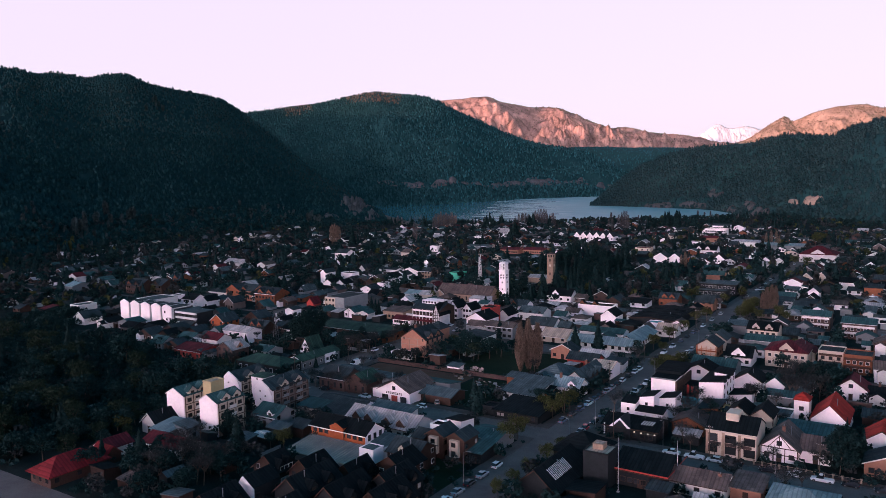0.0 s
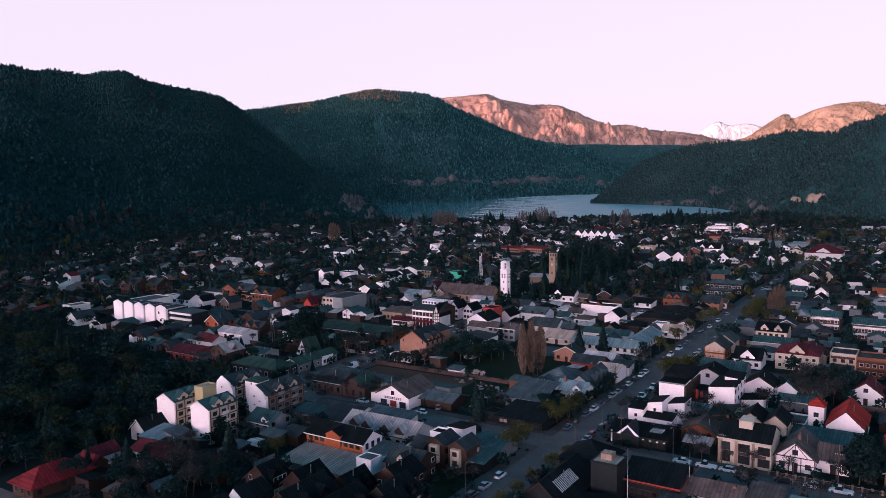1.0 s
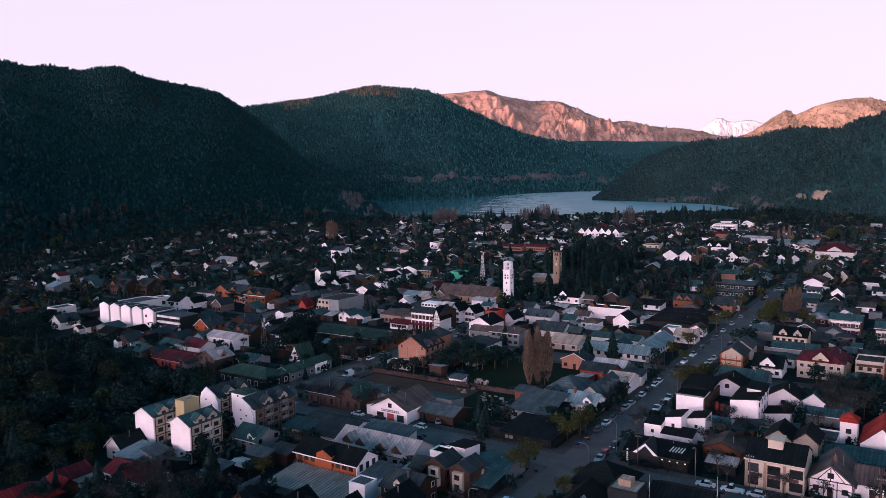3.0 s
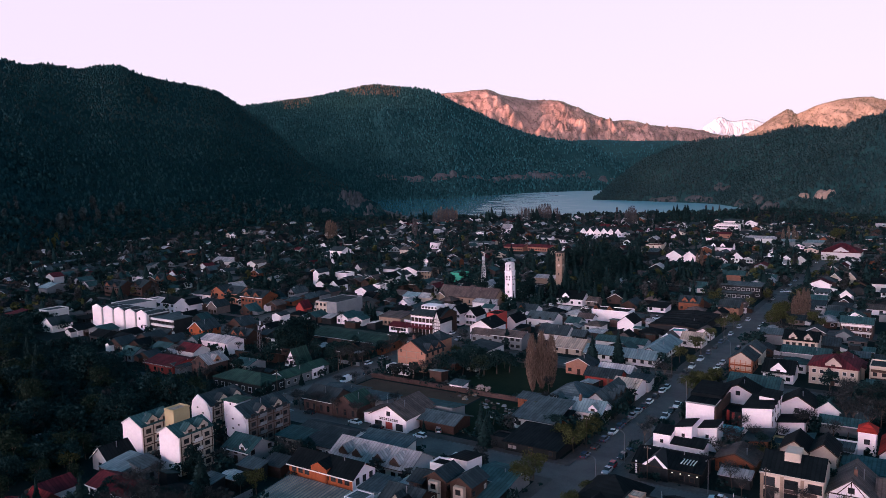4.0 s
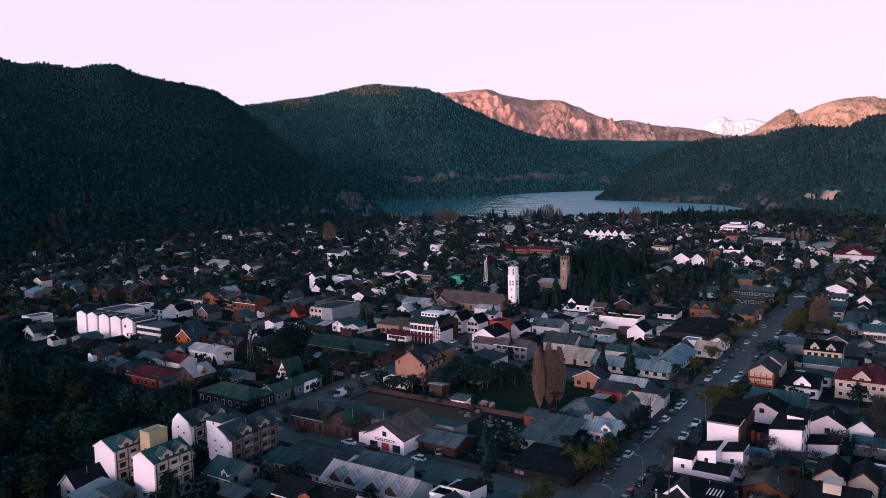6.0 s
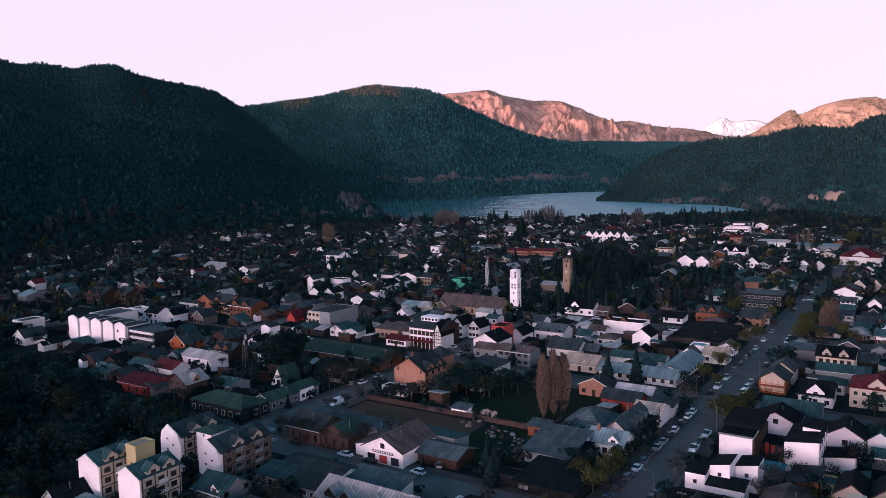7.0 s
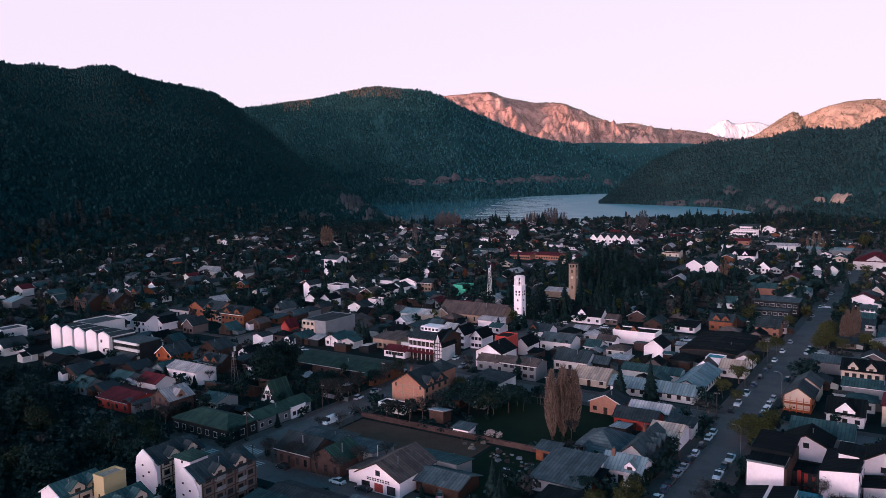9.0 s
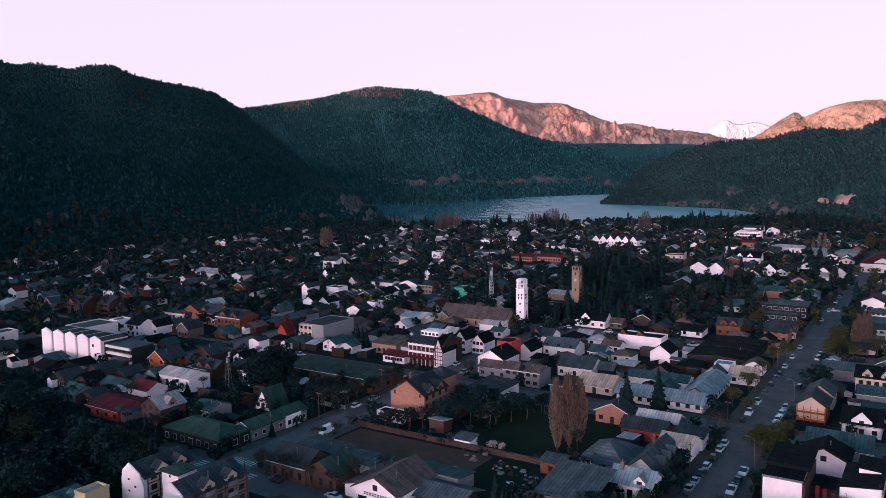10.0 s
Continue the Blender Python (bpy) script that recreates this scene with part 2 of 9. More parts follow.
BROWNTREES = surface("bare_hillside_wood", (0.014, 0.030, 0.030), (0.030, 0.050, 0.047), 0.05, 1.0, 0, vary=0.12, island=True, fine=20, spec=0.0)
GREYTWIGS = surface("grey_bare_poplars", (0.018, 0.034, 0.037), (0.052, 0.076, 0.077), 0.3, 0.95, 0, vary=0.35, island=True, fine=20, spec=0.08)
# distance haze is put into these paler, bluer forest colours
HAZETREES = surface("hazy_lakeside_conifers", (0.015, 0.056, 0.059), (0.026, 0.086, 0.087), 0.05, 1.0, 0, vary=0.09, island=True, fine=20, spec=0.1)
NORTHFLOOR = surface("hazy_northern_floor", (0.013, 0.050, 0.052), (0.026, 0.076, 0.075), 0.03, 1.0, 0.6, vary=0, fine=30, spec=0.0)
HAZEFLOOR = surface("hazy_lakeside_floor", (0.012, 0.048, 0.048), (0.035, 0.092, 0.087), 0.03, 0.95, 0.6, vary=0, fine=30, spec=0.1)
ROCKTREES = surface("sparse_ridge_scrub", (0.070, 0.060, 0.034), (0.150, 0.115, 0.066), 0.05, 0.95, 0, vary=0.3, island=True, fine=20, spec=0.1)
# low sun on the crest is put into this russet tree colour
SUNCRESTTREES = surface("sunlit_russet_crest", (0.075, 0.060, 0.044), (0.170, 0.125, 0.092), 0.05, 0.95, 0, vary=0.3, island=True, fine=20, spec=0.1)
# palest of the trees: the most distance haze put into the colour
PALEHAZETREES = surface("hazy_far_shore_conifers", (0.022, 0.094, 0.098), (0.056, 0.172, 0.168), 0.05, 0.95, 0, vary=0.25, island=True, fine=20, spec=0.0)
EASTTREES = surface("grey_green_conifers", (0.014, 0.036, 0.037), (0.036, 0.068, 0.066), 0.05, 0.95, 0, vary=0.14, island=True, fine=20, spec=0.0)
SCREE = surface("grey_shore_cliff", (0.030, 0.034, 0.034), (0.128, 0.118, 0.114), 0.25, 0.95, 1.0, vary=0, fine=14)
SNOW = surface("snow_and_rock", (0.55, 0.50, 0.50), (0.9, 0.9, 0.92), 0.04, 0.7, 0.6, vary=0, fine=10)

# ---- mesh helpers ----
class Geo:
    """Vertices, faces and material slots, gathered and then linked as one mesh."""
    def __init__(self):
        self.v, self.f, self.m = [], [], []

    def poly(self, pts, faces, slot=0):
        k = len(self.v)
        self.v += [tuple(p) for p in pts]
        self.f += [tuple(k + i for i in q) for q in faces]
        self.m += [slot] * len(faces)
        return self

    def box(self, x0, x1, y0, y1, z0, z1, slot=0):
        return self.poly([(x0, y0, z0), (x1, y0, z0), (x1, y1, z0), (x0, y1, z0), (x0, y0, z1), (x1, y0, z1), (x1, y1, z1), (x0, y1, z1)],
                         [(3, 2, 1, 0), (4, 5, 6, 7), (0, 1, 5, 4), (1, 2, 6, 5), (2, 3, 7, 6), (3, 0, 4, 7)], slot)

    def prism(self, ring, z0, z1, slot=0):
        """An upright prism over a ring of (x, y), counted anticlockwise."""
        n = len(ring)
        pts = [(x, y, z0) for x, y in ring] + [(x, y, z1) for x, y in ring]
        return self.poly(pts, [tuple(range(n - 1, -1, -1)), tuple(range(n, 2 * n))] + [(i, (i + 1) % n, n + (i + 1) % n, n + i) for i in range(n)], slot)

    def rod(self, a, b, r0, r1=None, sides=6, slot=0):
        a, b = Vector(a), Vector(b)
        r1 = r0 if r1 is None else r1
        q = (b - a).to_track_quat("Z", "Y")
        ring = [Vector((math.cos(i * math.tau / sides), math.sin(i * math.tau / sides), 0)) for i in range(sides)]
        pts = [a + q @ (c * r0) for c in ring] + [b + q @ (c * r1) for c in ring]
        return self.poly(pts, [tuple(range(sides - 1, -1, -1)), tuple(range(sides, 2 * sides))]
                         + [(i, (i + 1) % sides, sides + (i + 1) % sides, sides + i) for i in range(sides)], slot)

    def slab(self, quad, thick, slot=0):
        """A sheet of some thickness under a quad given anticlockwise from above."""
        q = [Vector(p) for p in quad]
        n = (q[1] - q[0]).cross(q[2] - q[0]).normalized() * thick
        pts = [p - n for p in q] + q
        k = len(q)
        return self.poly(pts, [tuple(range(k - 1, -1, -1)), tuple(range(k, 2 * k))] + [(i, (i + 1) % k, k + (i + 1) % k, k + i) for i in range(k)], slot)

    def mesh(self, name, mats, smooth=False):
        me = bpy.data.meshes.new(name)
        me.from_pydata(self.v, [], self.f)
        for mt in mats if isinstance(mats, (list, tuple)) else [mats]:
            me.materials.append(mt)
        me.polygons.foreach_set("material_index", self.m)
        if smooth:
            me.polygons.foreach_set("use_smooth", [True] * len(self.f))
        me.update()
        return me


def part(name, geo, mats, parent=None, label="", at=None, smooth=False):
    """One mesh object under a thing or under a part."""
    ob = new(name, geo if isinstance(geo, bpy.types.Mesh) else geo.mesh(name, mats, smooth))
    if parent is not None:
        ob.parent = parent
    if at is not None:
        ob.matrix_basis = at
    return tagged(ob, label)


def raw_mesh(name, verts, tris, mat, smooth=False):
    """A mesh from arrays of vertices and triangles."""
    me = bpy.data.meshes.new(name)
    verts, tris = np.asarray(verts, np.float32), np.asarray(tris, np.int32)
    me.vertices.add(len(verts))
    me.vertices.foreach_set("co", verts.ravel())
    me.loops.add(tris.size)
    me.loops.foreach_set("vertex_index", tris.ravel())
    me.polygons.add(len(tris))
    me.polygons.foreach_set("loop_start", np.arange(0, tris.size, 3, dtype=np.int32))
    if smooth:
        me.polygons.foreach_set("use_smooth", np.ones(len(tris), bool))
    me.materials.append(mat)
    me.update()
    return me


# the town's grid: u runs up the main street, v across it to the right
GRID = 33.0
CU, SU = math.cos(math.radians(GRID)), math.sin(math.radians(GRID))


def town(u, v):
    return SU * u + CU * v, CU * u - SU * v


def grid_pose(u, v, z=0.0, turn=0.0):
    x, y = town(u, v)
    return pose(x, y, z, 0, 0, -GRID + turn)


def thing(name, m, label, category, group="", kind=""):
    e = new(name)
    e.empty_display_size = 1
    e.matrix_basis = m
    return tagged(e, label, category, group, kind)

# ---- land ----
def smooth01(x):
    x = np.clip(x, 0, 1)
    return x * x * (3 - 2 * x)


def ground_height(x, y):
    """The valley floor: flat under the town, falling to the lake bed."""
    shore = 1217 + 0.00045 * (x - 170) ** 2
    into = smooth01((y - shore + 110) / 160) * smooth01((x + 330) / 150) * smooth01((700 - x) / 150)
    far = smooth01((3300 - y) / 300)
    return -22 * into * far


def sheet(name, xs, ys, height, mat, smooth=True):
    X, Y = np.meshgrid(xs, ys)
    Z = height(X, Y)
    v = np.stack([X, Y, Z], -1).reshape(-1, 3)
    nx, ny = len(xs), len(ys)
    i = np.arange(nx * ny).reshape(ny, nx)
    a, b, c, d = i[:-1, :-1].ravel(), i[:-1, 1:].ravel(), i[1:, 1:].ravel(), i[1:, :-1].ravel()
    t = np.concatenate([np.stack([a, b, c], -1), np.stack([a, c, d], -1)])
    return new(name, raw_mesh(name, v, t, mat, smooth))


def spaced(lo, a, b, hi, fine, coarse):
    return np.concatenate([np.arange(lo, a, coarse), np.arange(a, b, fine), np.arange(b, hi + 1, coarse)])


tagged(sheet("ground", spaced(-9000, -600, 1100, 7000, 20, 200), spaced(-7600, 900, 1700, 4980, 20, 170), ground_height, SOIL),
       "dark valley floor of soil and grass under the town", "ground", kind="structure")

water = bpy.data.materials.new("lake_water")
water.use_nodes = True
n, l = water.node_tree.nodes, water.node_tree.links
sh = n["Principled BSDF"]
sh.inputs["Base Color"].default_value, sh.inputs["Roughness"].default_value = (0.115, 0.285, 0.300, 1), 0.12
sh.inputs["IOR"].default_value = 1.75
sh.inputs["Specular Tint"].default_value = (0.66, 0.97, 1.0, 1)
co, mapping, wv, bp = (n.new(k) for k in ("ShaderNodeTexCoord", "ShaderNodeMapping", "ShaderNodeTexNoise", "ShaderNodeBump"))
mapping.inputs["Scale"].default_value = (0.03, 0.16, 1)
wv.inputs["Scale"].default_value, wv.inputs["Detail"].default_value = 1.0, 6
bp.inputs["Strength"].default_value, bp.inputs["Distance"].default_value = 0.03, 0.6
l.new(co.outputs["Object"], mapping.inputs["Vector"])
l.new(mapping.outputs[0], wv.inputs["Vector"])
l.new(wv.outputs["Fac"], bp.inputs["Height"])
l.new(bp.outputs[0], sh.inputs["Normal"])
gust, gmap, gmix = n.new("ShaderNodeTexNoise"), n.new("ShaderNodeMapping"), n.new("ShaderNodeMapRange")
gmap.inputs["Scale"].default_value = (0.003, 0.014, 1)
gust.inputs["Detail"].default_value = 4
l.new(co.outputs["Object"], gmap.inputs["Vector"])
l.new(gmap.outputs[0], gust.inputs["Vector"])
l.new(gust.outputs["Fac"], gmix.inputs[0])
gmix.inputs[1].default_value, gmix.inputs[2].default_value, gmix.inputs[3].default_value, gmix.inputs[4].default_value = 0.36, 0.60, -0.45, 0.35
# the western bay lies calm in the lee of the mountain, the open water to the east is ruffled
wsp, lee, ruffle, rough = n.new("ShaderNodeSeparateXYZ"), n.new("ShaderNodeMapRange"), n.new("ShaderNodeMath"), n.new("ShaderNodeMapRange")
l.new(co.outputs["Object"], wsp.inputs[0])
slant = n.new("ShaderNodeMath")
slant.operation, slant.inputs[1].default_value = "MULTIPLY_ADD", -0.14
l.new(wsp.outputs[1], slant.inputs[0])
l.new(wsp.outputs[0], slant.inputs[2])
l.new(slant.outputs[0], lee.inputs[0])
lee.inputs[1].default_value, lee.inputs[2].default_value = -260.0, -60.0
lee.clamp = False
lee.inputs[3].default_value, lee.inputs[4].default_value = 0.0, 1.0
ruffle.operation = "ADD"
l.new(lee.outputs[0], ruffle.inputs[0])
l.new(gmix.outputs[0], ruffle.inputs[1])
rough.inputs[1].default_value, rough.inputs[2].default_value, rough.inputs[3].default_value, rough.inputs[4].default_value = 0.25, 1.5, 0.05, 0.46
l.new(ruffle.outputs[0], rough.inputs[0])
l.new(rough.outputs[0], sh.inputs["Roughness"])
tagged(sheet("water", np.arange(-900, 1701, 100), np.arange(1100, 3301, 100), lambda x, y: 0 * x - 7.0, water),
       "calm grey-blue lake with faint bands of ripples", "lake", kind="structure")


def along(points, s):
    """A smooth line through the points at 0..1 of their number."""
    p = np.array(points, float)
    k = np.clip(s, 0, 1) * (len(p) - 1)
    i = np.clip(k.astype(int), 0, len(p) - 2)
    f = (k - i)[:, None]
    p0, p1, p2, p3 = p[np.maximum(i - 1, 0)], p[i], p[i + 1], p[np.minimum(i + 2, len(p) - 1)]
    return p1 + 0.5 * f * (p2 - p0 + f * (2 * p0 - 5 * p1 + 4 * p2 - p3 + f * (3 * (p1 - p2) + p3 - p0)))


def fbm(p, scale, octaves=5):
    return np.array([noise.fractal(Vector(q) * scale, 1.0, 2.0, octaves) for q in p])


def mountain(name, ridge, foot, mat, label, rough=14.0, size=0.006, cols=220, rows=46, back=700, belly=0.9, crag=0.0):
    """A slope from a foot line up to a ridge line, broken by gullies, and the far side down behind it."""
    s = np.linspace(0, 1, cols)
    R, Fo = along(ridge, s), along(foot, s)
    ts = np.concatenate([np.linspace(0, 1, rows), 1 + np.linspace(0.1, 1, 7)])
    V = np.zeros((len(ts), cols, 3))
    for j, t in enumerate(ts):
        if t <= 1:
            V[j] = Fo + (R - Fo) * t
            V[j, :, 2] = Fo[:, 2] + (R[:, 2] - Fo[:, 2]) * (belly * t + (1 - belly) * t * t * (3 - 2 * t))
        else:
            V[j] = R + (R - Fo) * [1, 1, 0] / np.linalg.norm((R - Fo)[:, :2], axis=1)[:, None] * (back * (t - 1))
            V[j, :, 2] = R[:, 2] - (R[:, 2] + 30) * (t - 1) ** 1.2
    flat = V.reshape(-1, 3)
    d = fbm(flat * [1, 1, 0.6], size)
    fine = fbm(flat, size * 5)
    tt = np.repeat(ts, cols)
    amp = np.clip(np.minimum(tt * 3, np.abs(1 - tt) * 2.2 + 0.06), 0, 1)
    flat[:, 2] += (d * rough + fine * (rough * 0.22 + crag)) * amp
    i = np.arange(len(flat)).reshape(len(ts), cols)
    a, b, c, e = i[:-1, :-1].ravel(), i[:-1, 1:].ravel(), i[1:, 1:].ravel(), i[1:, :-1].ravel()
    tri = np.concatenate([np.stack([a, b, c], -1), np.stack([a, c, e], -1)])
    ob = tagged(new(name, raw_mesh(name, flat, tri, mat, True)), label, "mountain", kind="structure")
    return ob, V[:rows]


def on_slope(V, count, rng, low=0.0, high=1.0, near_more=1.0, west=0.0, east=1.0):
    rows, cols, _ = V.shape
    a = (low + (high - low) * rng.random(count) ** near_more) * (rows - 1.001)
    b = (west + (east - west) * rng.random(count)) * (cols - 1.001)
    i, j = a.astype(int), b.astype(int)
    f, g = (a - i)[:, None], (b - j)[:, None]
    return V[i, j] * (1 - f) * (1 - g) + V[i + 1, j] * f * (1 - g) + V[i, j + 1] * (1 - f) * g + V[i + 1, j + 1] * f * g


def spire(sides=5, tiers=2, rng=None):
    """A little far conifer: tiers of ragged cones, 1 high."""
    v, t = [], []
    for k in range(tiers):
        z0, z1, r = 0.06 + 0.34 * k, 0.62 + 0.38 * k, 0.24 - 0.09 * k
        z1 = min(z1, 1.0)
        b = len(v)
        for i in range(sides):
            a = math.tau * (i + 0.4 * k) / sides
            q = r * (1 + 0.35 * (rng.random() - 0.5))
            v.append((q * math.cos(a), q * math.sin(a), z0 + 0.05 * rng.random()))
        v.append((0, 0, z1))
        t += [(b + i, b + (i + 1) % sides, b + sides) for i in range(sides)]
    return np.array(v), np.array(t)


def ragged(rng, tiers=5, sides=5):
    """A small conifer with ragged, drooping tiers, 1 high."""
    v, t = [], []
    for k in range(tiers):
        f = k / tiers
        b, z0, r = len(v), 0.05 + 0.86 * f, 0.25 * (1 - f) ** 0.8 + 0.02
        for i in range(2 * sides):
            a = math.tau * (i + 0.5 * (k % 2)) / (2 * sides)
            q = r * (1.15 + 0.5 * (rng.random() - 0.5) if i % 2 else 0.55)
            v.append((q * math.cos(a), q * math.sin(a), z0 - (0.05 if i % 2 else 0) + 0.03 * rng.random()))
        v.append((0, 0, min(1.0, z0 + 0.34)))
        t += [(b + i, b + (i + 1) % (2 * sides), b + 2 * sides) for i in range(2 * sides)]
    return np.array(v), np.array(t)


def scatter(name, template, places, heights, mat, rng, wide=1.0, label="", category="trees"):
    """Many small copies of a template in one mesh."""
    tv, tt = template
    n = len(places)
    ang, w = rng.random(n) * math.tau, heights * wide * (0.8 + 0.4 * rng.random(n))
    c, s = np.cos(ang)[:, None], np.sin(ang)[:, None]
    x = (tv[:, 0] * c - tv[:, 1] * s) * w[:, None]
    y = (tv[:, 0] * s + tv[:, 1] * c) * w[:, None]
    z = tv[:, 2] * heights[:, None]
    V = np.stack([x, y, z], -1) + np.asarray(places)[:, None, :]
    T = tt[None] + (np.arange(n) * len(tv))[:, None, None]
    return tagged(new(name, raw_mesh(name, V.reshape(-1, 3), T.reshape(-1, 3), mat)), label, category, kind="stuff")


_, SL_LEFT = mountain("mountain_west",
    [(-1500, 900, 321), (-933, 1300, 284), (-830, 1350, 272), (-764, 1400, 272), (-743, 1450, 267), (-727, 1470, 273), (-675, 1500, 266), (-651, 1520, 274),
     (-626, 1550, 278), (-586, 1600, 263), (-517, 1700, 252), (-498, 1800, 245), (-474, 1900, 219), (-382, 1900, 145),
     (-287, 1800, 76), (-211, 1700, 38), (-144, 1500, 9), (-93, 1250, -6)],
    [(-470, 300, -4), (-425, 520, -4), (-410, 590, -4), (-395, 640, -4), (-380, 690, -4), (-375, 740, -4), (-368, 790, -4), (-355, 840, -4), (-340, 890, -4), (-322, 940, -4),
     (-300, 985, -4), (-270, 1020, -4), (-235, 1050, -4), (-200, 1072, -4), (-165, 1090, -4), (-135, 1102, -4), (-108, 1112, -4), (-70, 1125, -6)],
    FOREST, "dark steep mountainside covered in conifer forest", rough=26, belly=0.8)
_, SL_MID = mountain("mountain_north",
    [(-1400, 2600, 150), (-1030, 2700, 216), (-804, 2800, 276), (-713, 2900, 308), (-602, 3000, 329), (-481, 3050, 350), (-371, 3050, 372), (-268, 3000, 382),
     (-171, 3000, 374), (-86, 3000, 366), (-22, 3000, 350), (108, 3050, 292), (265, 3100, 225), (405, 3150, 180),
     (596, 3200, 151), (735, 3150, 70), (852, 3050, 5)],
    [(-900, 1800, -12), (-700, 1830, -12), (-520, 1860, -12), (-380, 1880, -12), (-290, 1895, -12), (-198, 1911, -12), (-117, 1940, -12), (-75, 1955, -12), (-34, 1970, -12), (10, 2000, -12), (54, 2037, -12), (150, 2148, -12),
     (230, 2225, -12), (320, 2290, -12), (432, 2326, -12), (560, 2350, -12), (700, 2370, -12)],
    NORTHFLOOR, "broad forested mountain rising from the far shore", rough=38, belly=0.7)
_, SL_RIGHT = mountain("mountain_east",
    [(350, 1815, -12), (421, 1850, 43), (482, 1880, 78), (555, 1900, 108), (616, 1880, 122), (659, 1850, 127), (730, 1800, 133), (772, 1750, 145),
     (800, 1680, 142), (806, 1600, 135), (808, 1520, 150), (808, 1450, 157), (875, 1350, 181), (941, 1200, 203), (1100, 900, 240), (1300, 500, 260)],
    [(340, 1760, -12), (365, 1735, -12), (388, 1705, -12), (431, 1635, -12), (470, 1571, -12), (500, 1520, -12), (512, 1470, -12), (512, 1408, -12), (504, 1330, -12), (497, 1245, -12),
     (492, 1150, -8), (510, 1060, -6), (543, 976, -5), (590, 860, -5), (680, 650, -5), (760, 350, -5)],
    HAZEFLOOR, "low forested hill with rocky outcrops beside the lake", rough=16, belly=0.9)
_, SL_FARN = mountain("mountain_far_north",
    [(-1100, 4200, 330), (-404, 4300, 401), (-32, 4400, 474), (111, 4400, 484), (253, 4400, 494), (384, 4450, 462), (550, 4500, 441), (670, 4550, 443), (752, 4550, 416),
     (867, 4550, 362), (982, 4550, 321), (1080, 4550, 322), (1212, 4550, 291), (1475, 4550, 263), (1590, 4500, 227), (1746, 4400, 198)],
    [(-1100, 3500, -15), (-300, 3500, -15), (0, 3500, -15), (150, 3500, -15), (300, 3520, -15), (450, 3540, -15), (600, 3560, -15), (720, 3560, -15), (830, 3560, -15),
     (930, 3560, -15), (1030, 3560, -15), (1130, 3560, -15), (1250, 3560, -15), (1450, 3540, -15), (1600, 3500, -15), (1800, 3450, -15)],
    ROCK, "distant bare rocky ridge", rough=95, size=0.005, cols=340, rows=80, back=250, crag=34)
mountain("mountain_snowy",
    [(1300, 4830, 180), (1460, 4820, 218), (1581, 4820, 260), (1650, 4820, 308), (1719, 4820, 344), (1772, 4820, 322), (1824, 4820, 318), (1911, 4820, 327), (2016, 4820, 294), (2227, 4820, 221)],
    [(1300, 4600, -15), (1460, 4590, -15), (1581, 4590, -15), (1650, 4590, -15), (1719, 4590, -15), (1772, 4590, -15), (1824, 4590, -15), (1911, 4590, -15), (2016, 4590, -15), (2300, 4600, -15)],
    SNOW, "very distant snow-covered peak", rough=60, size=0.012, cols=200, rows=40, back=120, crag=30)
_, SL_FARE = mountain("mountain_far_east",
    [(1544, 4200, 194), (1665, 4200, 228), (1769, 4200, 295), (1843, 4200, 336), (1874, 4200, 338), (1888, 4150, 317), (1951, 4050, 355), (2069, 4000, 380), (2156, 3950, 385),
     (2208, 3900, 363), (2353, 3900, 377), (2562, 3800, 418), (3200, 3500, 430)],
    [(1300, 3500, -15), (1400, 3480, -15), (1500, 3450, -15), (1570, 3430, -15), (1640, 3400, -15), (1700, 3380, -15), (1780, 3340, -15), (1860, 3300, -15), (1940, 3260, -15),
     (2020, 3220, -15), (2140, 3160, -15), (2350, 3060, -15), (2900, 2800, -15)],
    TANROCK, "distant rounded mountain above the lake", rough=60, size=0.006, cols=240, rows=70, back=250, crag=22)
_, SL_BACK = mountain("mountain_mid_north",
    [(200, 3550, 132), (350, 3500, 162), (520, 3500, 174), (680, 3500, 178), (860, 3500, 172), (1060, 3500, 168), (1230, 3480, 154), (1400, 3450, 137), (1700, 3400, 132), (2300, 3300, 132)],
    [(250, 2950, -15), (380, 2950, -15), (520, 2950, -15), (680, 2950, -15), (860, 2950, -15), (1000, 2930, -15), (1130, 2900, -15), (1300, 2850, -15), (1600, 2750, -15), (2200, 2600, -15)],
    HAZEFLOOR, "low forested ridge across the head of the lake", rough=22, size=0.006, belly=0.8)
# unseen ridge added far behind the camera to keep the low sun off the town
mountain("mountain_south",
    [(-8600, 1300, 716), (-8116, 638, 726), (-7192, -544, 728), (-6268, -1726, 724), (-5344, -2908, 728), (-4420, -4090, 724), (-3496, -5272, 716), (-1500, -6400, 700), (1500, -6800, 600), (5000, -6000, 600)],
    [(-6100, 2800, -15), (-5752, 2486, -15), (-4828, 1304, -15), (-3904, 122, -15), (-2980, -1060, -15), (-2056, -2242, -15), (-1132, -3424, -15), (0, -4200, -15), (1500, -4400, -15), (4000, -4000, -15)],
    FOREST, "unseen forested mountain added to keep the low sun off the town", rough=60, size=0.003, cols=160, rows=24, back=900)

rng = np.random.default_rng(7)


